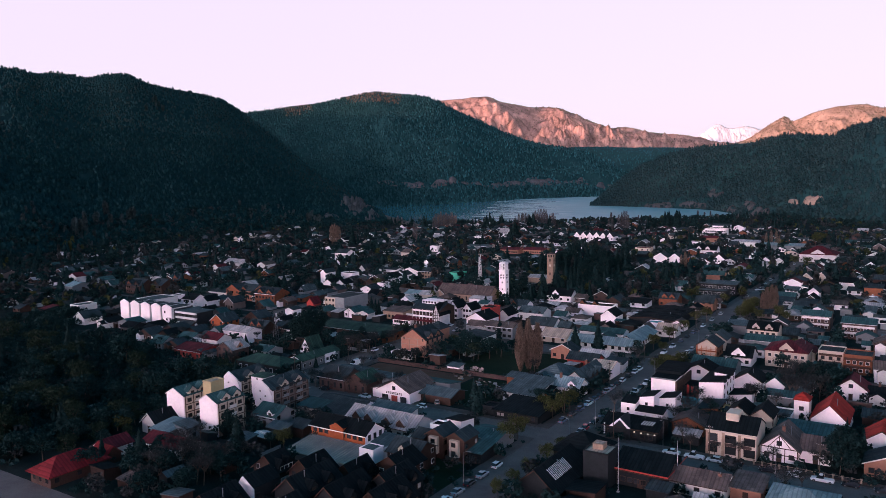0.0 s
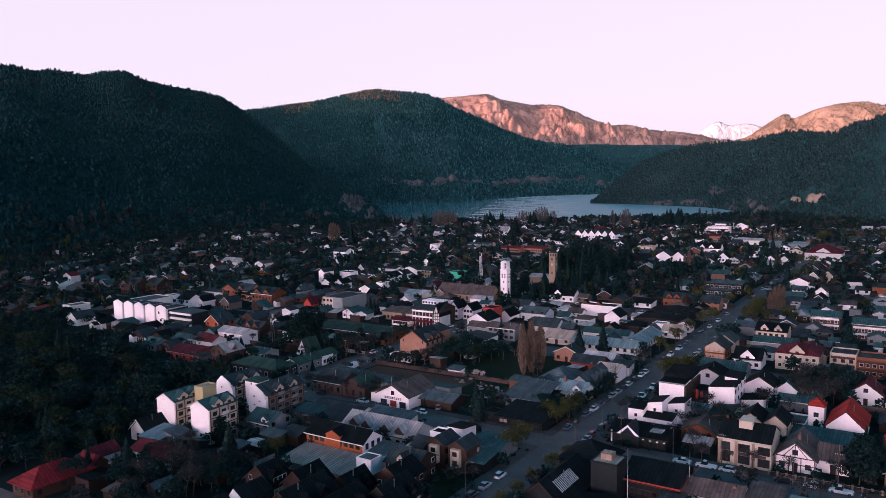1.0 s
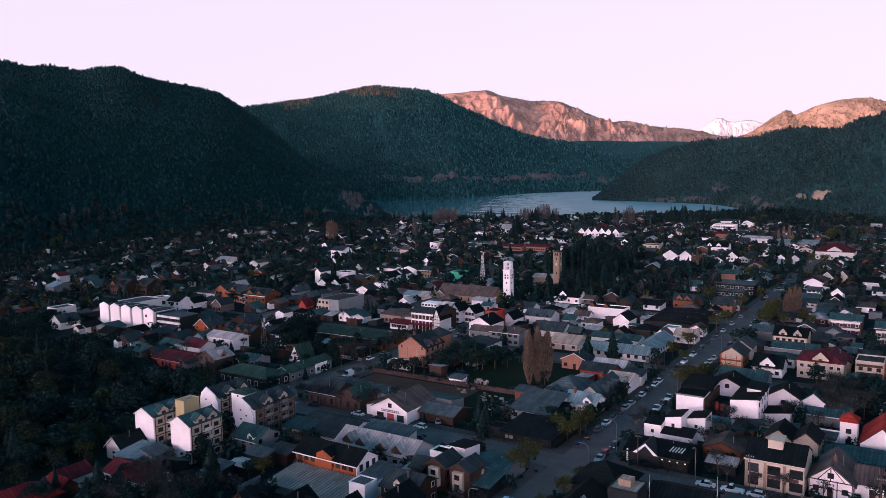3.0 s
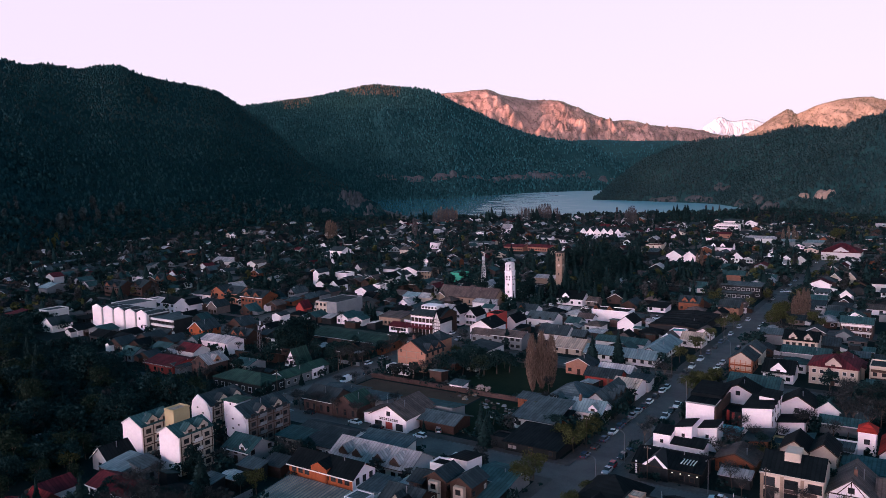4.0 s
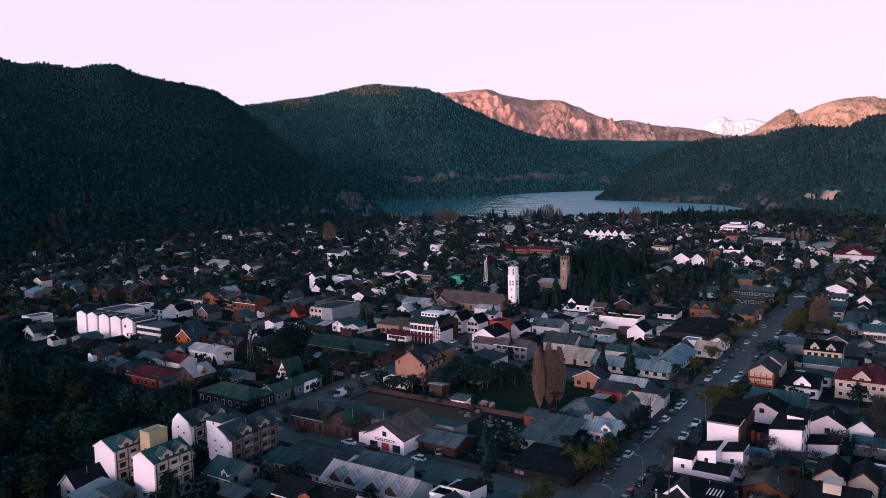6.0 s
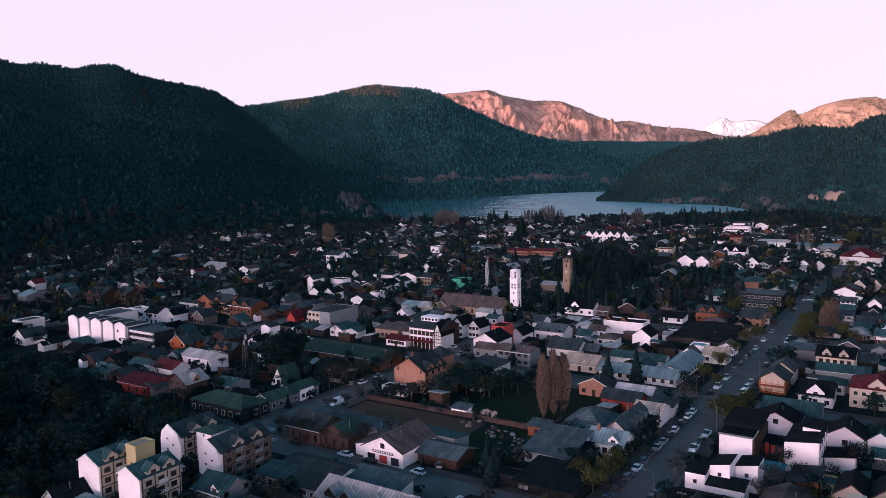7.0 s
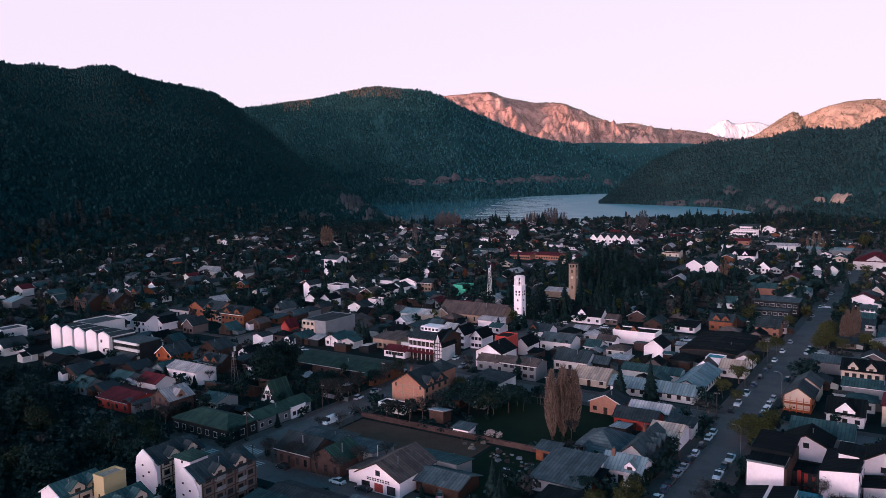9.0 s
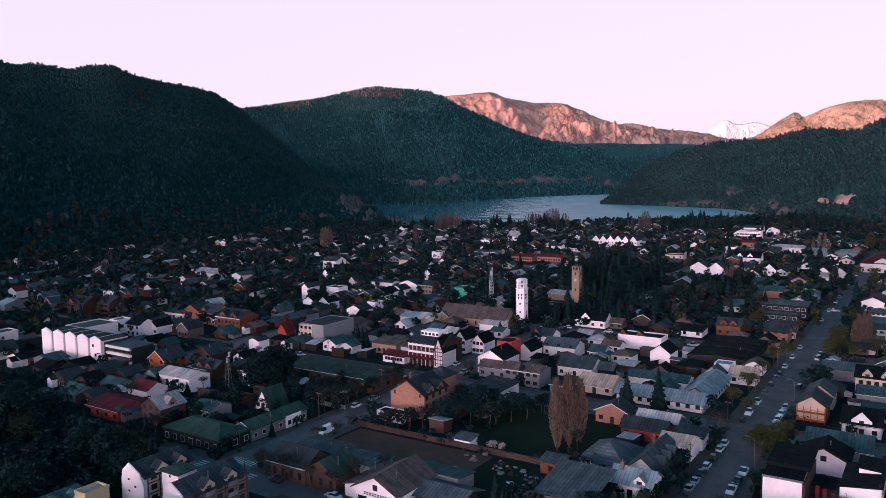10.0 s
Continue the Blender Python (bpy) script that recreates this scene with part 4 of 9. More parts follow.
    if chimney:
        cx, cy, top = chimney
        c = part("chimney", Geo().box(-0.35, 0.35, -0.35, 0.35, h * 0.6, top).box(-0.42, 0.42, -0.42, 0.42, top, top + 0.12), BRICKRED, t, at=pose(x0 + w * cx, y0 + du * cy, 0))
        part("flue", Geo().rod((0, 0, top + 0.12), (0, 0, top + 0.6), 0.12), STEEL, c)
    if timber:
        g = Geo()
        for s in (0.02, 0.35, 0.65, 0.98):
            g.box(x0 + w * s - .1, x0 + w * s + .1, y0 - .05, y0, 0, h)
        g.box(x0, x1, y0 - .06, y0, h - .12, h + .12).box(x0, x1, y0 - .06, y0, h * .48, h * .48 + .2)
        part("timber_frame", g, TIMBER, t)
        g = Geo()
        for s in (0.02, 0.35, 0.65, 0.98):
            g.box(x1, x1 + .05, y0 + du * s - .1, y0 + du * s + .1, 0, h)
        g.box(x1, x1 + .06, y0, y1, h - .24, h).box(x1, x1 + .06, y0, y1, h * .48, h * .48 + .2)
        part("timber_frame", g, TIMBER, t)
        if ridge == "u":
            g = Geo()
            for s in (-1, 1):
                g.slab([(0, y0 - .05, h + rise * .9), (s * w * .3, y0 - .05, h + .1), (s * w * .3 + .22, y0 - .05, h + .1), (0.22, y0 - .05, h + rise * .9)][:: 1], 0.04)
            g.box(-.1, .1, y0 - .05, y0, h, h + rise * .9)
            part("gable_timber", g, TIMBER, t)
    if ridge == "u" and not plain and not timber:
        xr, k = x0 + w * off, 0.04
        g = Geo()
        yf = y0 - over - k
        top, zl, zr = h + rise + .24, h - over * rise / (xr - x0) + .24, h - over * rise / (x1 - xr) + .24
        g.poly([(x0 - over, yf, zl), (x0 - over, yf, zl - .3), (xr, yf, top - .3), (x1 + over, yf, zr - .3), (x1 + over, yf, zr), (xr, yf, top)]
               + [(x0 - over, yf + k, zl), (x0 - over, yf + k, zl - .3), (xr, yf + k, top - .3), (x1 + over, yf + k, zr - .3), (x1 + over, yf + k, zr), (xr, yf + k, top)],
               [(0, 1, 2, 5), (5, 2, 3, 4), (6, 11, 8, 7), (11, 10, 9, 8), (0, 5, 11, 6), (5, 4, 10, 11), (1, 7, 8, 2), (2, 8, 9, 3), (0, 6, 7, 1), (4, 3, 9, 10)])
        part("rake_trim", g, FRAMEW if EX.random() < .30 and wall not in ("dark", "darkwood") else TIMBER, t)
    if ridge == "v" and not plain:
        zf = h - over * rise / (du * off) + .02
        part("gutter", Geo().box(x0 - over, x1 + over, y0 - over - .14, y0 - over, zf, zf + .13), FRAMEW if EX.random() < .3 else TIMBER, t)
    if ridge in ("u", "v") and not plain and EX.random() < .5 and w * du > 50:
        fx, fy = x0 + w * EX.uniform(.6, .8), y0 + du * EX.uniform(.25, .45)
        part("flue", Geo().rod((fx, fy, h * .8), (fx, fy, h + rise + .7), .11, .11, 6).rod((fx, fy, h + rise + .7), (fx, fy, h + rise + .85), .2, .05, 6), STEEL, t)
    if clutter and not timber:
        # a lower cross wing at the front and a lean-to at the side break up the block
        if EX.random() < .6 and ridge in ("u", "v") and w > 7:
            ww, dd, c = w * EX.uniform(.34, .48), EX.uniform(1.6, 3.2), EX.choice((-1, 1)) * w * .22
            b2 = (c - ww / 2, c + ww / 2, y0 - dd, y0 + .4)
            part("wing", gable_walls(*b2, h * .92, ww * .3, "u"), WALL[EX.choice((wall, wall, "white", "offwhite"))], t)
            part("wing_roof", gable_roof(*b2, h * .92, ww * .3, "u", over=.3, thick=.12), ROOF[(roof, "Y")], t)
        if EX.random() < .55:
            dd, ww = du * EX.uniform(.4, .7), EX.uniform(1.8, 3.2)
            ya = y0 + EX.uniform(0, du - dd)
            hh = min(h - .3, 2.6)
            part("lean_to", Geo().poly([(x1, ya, 0), (x1 + ww, ya, 0), (x1 + ww, ya + dd, 0), (x1, ya + dd, 0), (x1, ya, hh), (x1 + ww, ya, hh - .6), (x1 + ww, ya + dd, hh - .6), (x1, ya + dd, hh)],
                                       [(3, 2, 1, 0), (4, 5, 6, 7), (0, 1, 5, 4), (1, 2, 6, 5), (2, 3, 7, 6), (3, 0, 4, 7)]), WALL[EX.choice(("grey", "darkwood", "offwhite"))], t)
            part("lean_to_roof", Geo().slab([(x1 - .0, ya - .2, hh + .16), (x1 + ww + .3, ya - .2, hh - .54), (x1 + ww + .3, ya + dd + .2, hh - .54), (x1, ya + dd + .2, hh + .16)], .1), ROOF[(EX.choice(("steel", "rust", "black", "teal")), "Y")], t)
    for side, a, dw, dz, drise, mat in dormers:
        dormer(t, box, side, a, dw, dz, h, rise, drise, mat, roof)
    if fascia:
        g = Geo()
        g.box(x0 - over, x1 + over, y0 - over - .06, y0 - over, h - .1, h + .25)
        g.box(x1 + over, x1 + over + .06, y0 - over - .06, y1 + over, h - .1, h + .25)
        part("fascia", g, WALL[fascia], t)
    return t


def dormer(t, box, side, a, dw, depth, h, rise, drise, mat, roof):
    """A gabled dormer over the eaves of side F or R, a of the way along."""
    x0, x1, y0, y1 = box
    length = (x1 - x0) if side == "F" else (y1 - y0)
    m = side_pose(side, x0, x1, y0, y1, a * length, h - 0.6)
    b = (-dw / 2, dw / 2, 0.25, depth)
    d = part("dormer", gable_walls(*b, 1.7, drise, "u"), WALL[mat], t, at=m)
    part("dormer_roof", gable_roof(*b, 1.7, drise, "u", 0.5, 0.3, 0.12), ROOF[(roof, "Y")], d)
    f, p, q = window_meshes(min(1.2, dw * .55), 1.0, False)
    o = part("window", f, None, d, at=pose(0, 0.25, 1.15))

# ---- the nearer buildings, block by block ----
R = random.Random(5)
APT = "tall white rendered apartment block with timber-framed side"


def apartment(v0, v1, u0, du, h=9.8, rise=2.0, off=0.44, label=APT, wall="white", roof="teal", sidewall="cream", n=4, mansard=False):
    """A narrow block: blank white end wall, a cream side with timbers, balconies and two dormers."""
    t = house(u0, v0, v1, du, h, rise, "u", wall, roof, label, "apartment_block", "apartment block", off=off, over=0.25, door=None, group="apartment blocks")
    w = v1 - v0
    x1, y0, y1 = w / 2, -du / 2, du / 2
    part("side_wall", Geo().box(x1, x1 + 0.12, y0 + 0.3, y1 - 0.1, 0, h - 0.1), WALL[sidewall], t, "cream rendered side wall")
    if mansard:
        ring = [(-w / 2 - .1, 0), (w / 2 + .1, 0), (w / 2 + .1, h - 1.6), (w / 2 - 1.3, h + 1.0), (-w / 2 + w * off, h + rise + .5), (-w / 2 + .5, h + rise * .4), (-w / 2 - .1, h - 1.2)]
        m_ = len(ring)
        part("end_wall", Geo().poly([(x, y0 - .62, z) for x, z in ring] + [(x, y0 - .3, z) for x, z in ring], [tuple(range(m_)), tuple(range(2 * m_ - 1, m_ - 1, -1))] + [((k + 1) % m_, k, m_ + k, m_ + (k + 1) % m_) for k in range(m_)]), WALL["white"], t, "white rendered end wall with sloped shoulders")
        for xx, zz in ((-1.2, 7.6), (-1.2, 5.0), (1.0, 6.3)):
            add_window(t, pose(xx, y0 - .62, zz), .6, .4)
    beams = Geo()
    for k in range(n + 1):
        yy = y0 + 0.5 + (du - 1.0) * k / n
        beams.box(x1 + 0.12, x1 + 0.2, yy - 0.11, yy + 0.11, 0, h - 0.1)
    for z in (2.4, 4.8, 7.2):
        beams.box(x1 + 0.12, x1 + 0.18, y0 + 0.4, y1 - 0.2, z - 0.1, z + 0.12)
    part("timber_frame", beams, TIMBER, t)
    for k in range(n):
        yy = y0 + 0.5 + (du - 1.0) * (k + 0.5) / n
        for z in (1.3, 3.7, 6.1, 8.4):
            add_window(t, pose(x1 + 0.13, yy, z, 0, 0, 90), 1.5, 1.2)
            if k % 2:
                b = part("balcony", Geo().box(0, 0.8, -1.2, 1.2, -0.12, 0).box(0.74, 0.8, -1.2, 1.2, 0, 0.85), WALL["offwhite" if not mansard else "grey"], t, at=pose(x1 + 0.13, yy, z - 0.75))
    for k in range(2):
        dormer(t, (-w / 2, x1, y0, y1), "R", 0.35 + 0.38 * k, 3.2, 2.2, h, rise, 1.4, "cream", roof)
    return t


apartment(-194.6, -186.8, 144.5, 10, n=3)
apartment(-179.8, -172.2, 144.5, 10.5, n=3)
t = house(150, -184.6, -181.0, 5.0, 13.3, 0.5, "flat", "yellow", "tan", "ochre stair tower with an open flat top between apartment blocks", "stair_tower", "tower", door=None, wins=(("F", 1, 1, 9), ("R", 1, 1, 9)), wsize=(0.5, 0.8))
apartment(-196.5, -188.8, 168.5, 13, 8.4, 2.4, 0.35, "white apartment block with a rounded mansard end wall", roof="slate", sidewall="cream", n=4, mansard=True)
apartment(-179.6, -172.2, 166.5, 16, 8.2, 2.5, 0.35, "white apartment block with a rounded mansard end wall", roof="slate", sidewall="taupe", n=5, mansard=True)
house(171, -186.5, -181, 5, 10.0, 0.6, "hipu", "white", "green", "white stair tower with a small green roof", "stair_tower", "tower", door=None, wins=(("F", 1, 1, 9),), wsize=(0.5, 0.6))
house(157.5, -171.5, -162.5, 9, 3.6, 2.4, "v", "grey", "teal", "two-storey grey house with a teal metal roof", wins=(("F", 3, 1, 2.6), ("R", 2, 1, 2.6)), dormers=(("F", 0.75, 2.4, 2.4, 1.1, "offwhite"),))
house(136.5, -196, -189.5, 9, 3.2, 2.8, "u", "offwhite", "black", "low white house with a steep black roof", wins=(("F", 1, 1),))
house(134, -188.5, -181, 8, 3.0, 1.0, "shed_b", "grey", "blue", "low shed with a pale blue sheet roof", "shed", "shed", wins=(("F", 1, 1),))
house(137, -181.5, -176.5, 5, 3.8, 0.9, "shed_l", "grey", "steel", "small grey outbuilding beside the apartment block", "shed", "shed", wins=(("R", 1, 1), ("F", 1, 1)))
house(126, -181.5, -166.5, 8, 3.0, 1.8, "v", "offwhite", "maroon", "low white house with a maroon metal roof", wins=(("F", 2, 1),))
house(117, -190.5, -184.2, 8, 2.8, 1.8, "u", "offwhite", "maroon", "low house with a maroon metal roof among trees", wins=(("F", 1, 1),))
# red-roofed house by the park
t = house(98.5, -187.5, -178.8, 15, 2.8, 3.4, "hipu", "darkwood", "crimson", "house with a large dark crimson metal roof", "red_roofed_house", wins=(("F", 3, 1), ("R", 3, 1)), over=0.9)
house(114, -186.5, -180.6, 5, 2.4, 2.2, "v", "darkwood", "crimson", "low red-roofed wing beside the larger house", "red_roofed_wing", door=None, over=0.7)
t = house(113.5, -129.4, -124.4, 8, 6.2, 2.2, "u", "dark", "black", "narrow dark house with a blank white gable wall", over=0.05, off=0.35, wins=(("R", 2, 2),), door=None)
part("end_wall", gable_walls(-2.6, 2.6, -4.3, -4.0, 6.3, 2.3, "u", .35), WALL["white"], t, "blank white end wall")

# dark timber lodges in front of the sheet-roofed hall
for a, b, du, hh in ((102, -131.5, 9, 5.0), (115, -119.5, 13, 6.5), (117, -110, 12, 5.8), (121, -101.5, 11, 5.2), (129, -105, 10, 5.6), (106, -116, 8, 5.0), (128, -128, 8, 4.6), (131, -118, 8, 4.6), (104, -106, 9, 5.2), (127, -139, 6, 4.0)):
    house(a, b, b + 8.2, du, hh, 3.4, "u", R.choice(("dark", "darkwood", "darkwood")), "black", "black timber lodge with a steep black roof and dormers", "lodge", "house", off=R.uniform(0.4, 0.6),
          wins=(("F", 2, 2), ("R", 3, 2)), white=R.random() < .35, r=R, dormers=(("R", 0.3, 2.4, 2.6, 1.4, "dark"), ("R", 0.7, 2.4, 2.6, 1.4, "dark")), group="dark timber lodges")
# zinc-roofed hall and orange lodge
t = house(143.2, -144, -121.6, 10.3, 2.0, 1.0, "shed_b", "grey", "tan", "long hall with a ribbed pale weathered roof", "hall", "hall", over=0.3, door=None)
for k in range(25):
    x = -11.3 + 22.6 * k / 24
    part("roof_rib", Geo().slab([(x - .09, -5.4, 2.0 + .32), (x + .09, -5.4, 2.0 + .32), (x + .09, 5.4, 3.05 + .32), (x - .09, 5.4, 3.05 + .32)], .12), STEEL, t)
t = house(154.8, -145.6, -126.3, 8, 5.4, 2.4, "v", "orange", "black", "orange timber lodge with a black roof and a row of windows", "lodge", "house", wins=(("F", 9, 1, 3.7),), wsize=(1.4, 1.3), door=None)
part("gable", gable_walls(-2.4, 2.4, -4.4, 0.5, 6.4, 1.2, "u"), WALL["orange"], t)
part("gable_roof", gable_roof(-2.4, 2.4, -4.4, 0.5, 6.4, 1.2, "u", over=0.25), ROOF[("black", "Y")], t)
part("end_wall", gable_walls(9.65, 9.8, -4, 4, 5.4, 2.3, "v"), WALL["white"], t, "white rendered end wall")
for k in range(3):
    add_window(t, pose(9.81, -2.4 + 2.4 * k, 4.4, 0, 0, 90), 1.2, 1.6)
t = house(146.3, -121.4, -116.9, 4.2, 5.6, 0.3, "flat", "white", "steel", "small white block with a flared base", "annex", "annex", door=None)
part("flare", Geo().poly([(-2.25, -2.1, 2.6), (2.25, -2.1, 2.6), (3.4, -4.8, 0), (-4.0, -4.8, 0), (-2.25, -2.1, 0), (2.25, -2.1, 0)], [(3, 2, 1, 0), (0, 4, 3), (1, 2, 5), (3, 4, 5, 2)]), WALL["white"], t)
house(156.5, -126.0, -119.2, 6.5, 3.0, 0.8, "shed_b", "grey", "steel", "low lean-to with a sheet roof beside the lodge", "lean_to", "shed", door=None)
# long zinc roof with gabled dormers along the cross street
house(168.9, -145, -121, 10.4, 3.4, 2.8, "v", "offwhite", "zinc", "long low row with a weathered zinc roof and four dormers", "row_house", wins=(("F", 8, 1),), over=0.6,
      dormers=(("F", 0.16, 3.0, 4.2, 1.5, "darkwood"), ("F", 0.34, 3.0, 4.2, 1.5, "darkwood"), ("F", 0.62, 3.0, 4.2, 1.5, "darkwood"), ("F", 0.82, 3.0, 4.2, 1.5, "darkwood")))
house(181, -146, -131, 5.2, 3.0, 1.0, "shed_b", "offwhite", "steel", "low shop with a long sheet roof", "shop", "shop", wins=(("F", 5, 1),))
house(178.5, -164.5, -146.5, 7, 3.6, 0.8, "v", "white", "slate", "long low building with a dark roof and white parapet", "shop", "shop", fascia="white", wins=(("F", 5, 1),))
house(172, -167, -157.5, 6, 3.0, 0.8, "shed_b", "cream", "teal", "low cream building with a sloping teal roof", "shop", "shop")
house(171.5, -157, -147, 6, 3.0, 0.8, "shed_b", "grey", "slate", "low shed with a dark roof", "shed", "shed", wins=(("F", 4, 1),), white=True)
# white cubic annex and black roof
house(172, -117, -112, 4, 5.0, 0.5, "flat", "white", "black", "white cubic house with black roof slabs", "house")
house(173, -111.9, -107.5, 7, 6.4, 0.9, "shed_f", "white", "black", "white cubic house with a black sloping roof", "house", wins=(("F", 1, 1, 3.4),))
house(177.5, -117, -112.2, 6, 3.6, 0.5, "flat", "offwhite", "black", "low white wing with a black flat roof", "house")
house(151.5, -118.9, -115.6, 19, 3.4, 0.5, "flat", "offwhite", "zinc", "long narrow pale sheet roof beside the yard", "annex", "annex", door=None)
# timber houses with bay fronts
for k, vv in enumerate((-112, -105.6)):
    t = house(163, vv, vv + 5.2, 7, 6.2, 1.6, "u", "darkwood", "slate", "dark red timber house with cream bays", "terrace_house", wins=(("R", 2, 2),), group="bay-fronted terrace", r=R)
    b = part("bay", Geo().box(-1.3, 1.3, -4.6, -3.52, 1.6, 6.0), WALL["cream"], t, "cream rendered bay")
    for z in (2.7, 4.9):
        add_window(b, pose(0, -4.6, z), 1.3, 1.2)
house(161.5, -115.5, -112.2, 7, 5.2, 1.4, "v", "darkwood", "slate", "dark timber terrace house", "terrace_house", wins=(("F", 2, 2),), group="bay-fronted terrace")
house(150, -115.3, -106.5, 9, 5.0, 2.4, "v", "darkwood", "slate", "dark timber house with white window frames", wins=(("F", 3, 2), ("R", 2, 2)), white=True, dormers=(("F", 0.5, 2.4, 2.6, 1.2, "cream"),))
house(140, -111, -103, 9, 5.6, 2.6, "u", "darkwood", "black", "dark timber house with cream window bays", wins=(("F", 2, 2), ("R", 3, 2)), white=True)
t = house(164.6, -100.2, -96.4, 8, 2.9, 0.9, "shed_b", "dark", "teal", "low dark shop with a teal roof and painted sign", "shop", "shop")
part("painted_sign", Geo().box(-1.9, 0.9, -3.58, -3.5, 0.5, 2.0), WALL["pink"], t, "red and white painted sign")
for k in range(4):
    part("sign_bar", Geo().box(-1.7 + .62 * k, -1.25 + .62 * k, -3.6, -3.58, 0.9, 1.6), WALL["red"], t)
house(174, -106, -97, 10, 3.4, 0.9, "v", "grey", "teal", "low shop with a dull teal roof on the corner", "shop", "shop", wins=(("F", 3, 1),))

# library with skylight and dark tower
t = house(152.5, -80, -70, 19, 3.0, 4.2, "u", "dark", "black", "dark-roofed public building with a long skylight", "public_building", "building", over=0.9, door=None, wins=(("R", 4, 1),))
sk = part("skylight", Geo().slab([(1.4, -6.5, 6.45), (3.7, -6.5, 4.52), (3.7, 2.5, 4.52), (1.4, 2.5, 6.45)], 0.12), ROOF[("steel", "X")], t, "glazed skylight with white bars")
for k in range(13):
    yy = -6.4 + 8.7 * k / 12
    part("skylight_bar", Geo().slab([(1.35, yy, 6.56), (3.75, yy, 4.56), (3.75, yy + .18, 4.56), (1.35, yy + .18, 6.56)], 0.06), FRAMEW, sk)
house(166, -69, -62.8, 6.5, 8.4, 0.4, "flat", "dark", "tan", "dark clad tower with a stone corner and flat roof", "tower_block", "building", door=None, wins=())
house(168.5, -67.6, -65, 2.6, 1.2, 0.2, "flat", "stone", "tan", "pale stone rooftop cabin on the dark tower", "rooftop_cabin", "cabin", door=None, z=8.55)
house(171, -62.6, -51, 14, 4.2, 2.6, "v", "dark", "black", "long building with a black roof and red eaves band", "public_hall", "building", over=1.0, wins=(("F", 6, 1),), fascia="red")
house(175.5, -81, -69.5, 12, 3.6, 4.2, "hipu", "darkwood", "black", "low dark timber building with a steep black roof", "public_wing", "building", over=0.9, door=None)
# houses at the near side of the cross street
house(173, -50.5, -38, 9, 3.0, 1.9, "v", "offwhite", "rust", "low white house with a weathered sheet roof", wins=(("F", 3, 1),), chimney=(0.85, 0.4, 5.0))
house(176, -37.5, -31, 9, 2.8, 0.6, "shed_b", "brick", "rust", "low brick outbuilding with a rusted roof", "shed", "shed")
house(171, -29, -16, 11, 3.2, 2.2, "hipv", "grey", "blue", "low house with a blue-grey hipped roof", wins=(("F", 3, 1),))

# west corner: dark corner shop with white window frames and green roof
house(201.5, -227, -204, 11, 3.8, 2.4, "hipv", "dark", "green", "dark corner shop with white-framed windows and a green roof", "corner_shop", "shop", wins=(("F", 7, 1), ("R", 3, 1)), white=True, wsize=(1.5, 1.7), over=0.4)
house(213, -211, -204, 22, 3.4, 1.6, "u", "grey", "green", "long low shop row with a green roof", "shop_row", "shop", wins=(("R", 7, 1),), white=True)
house(226, -209, -203.5, 6, 3.2, 0.4, "flat", "white", "slate", "low white shop with square windows", "shop", "shop", wins=(("R", 3, 1),))
t = house(235, -226, -219.5, 8, 0.5, 6.0, "u", "white", "green", "white A-frame hut with a steep green roof", "a_frame_hut", "hut", wins=(("F", 3, 1, 0.9),), over=0.4)
house(209.5, -248, -239, 9, 4.6, 2.8, "u", "darkbrick", "zinc", "brown brick house with a zinc roof and dormers", wins=(("F", 3, 2), ("R", 3, 1)), dormers=(("R", 0.5, 3.0, 3.0, 1.5, "brick"),))
house(218, -236, -228, 9, 3.4, 1.4, "v", "grey", "teal", "low house with a teal sheet roof", wins=(("F", 2, 1),))
house(204, -268, -252, 13, 3.2, 1.6, "v", "red", "maroon", "low building with a broad maroon roof", "shop", "shop", wins=(("F", 4, 1),))
house(220, -270, -260, 8, 4.4, 2.0, "v", "offwhite", "maroon", "white house with a maroon roof", wins=(("F", 3, 1),))
house(235, -274, -258, 9, 5.0, 1.6, "v", "white", "zinc", "long white building with a striped zinc roof", "hall", "hall", wins=(("F", 0, 0),), door=None)
house(205, -258, -250, 6, 2.8, 1.2, "u", "grey", "steel", "small grey house by the trees", wins=(("F", 1, 1),))
house(247, -296, -287, 10, 5.2, 3.2, "u", "orange", "slate", "tall orange timber house with a steep gable", wins=(("F", 2, 2), ("R", 3, 2)), r=R)
house(248, -272, -261, 8, 4.6, 2.6, "v", "darkwood", "slate", "orange timber house with balconies", wins=(("F", 4, 2),), dormers=(("F", 0.3, 3, 3, 1.6, "wood"), ("F", 0.72, 3, 3, 1.6, "wood")))
house(262, -288, -279, 9, 5.0, 3.0, "u", "darkwood", "slate", "brown timber house with a dark roof", wins=(("F", 2, 2), ("R", 2, 2)))

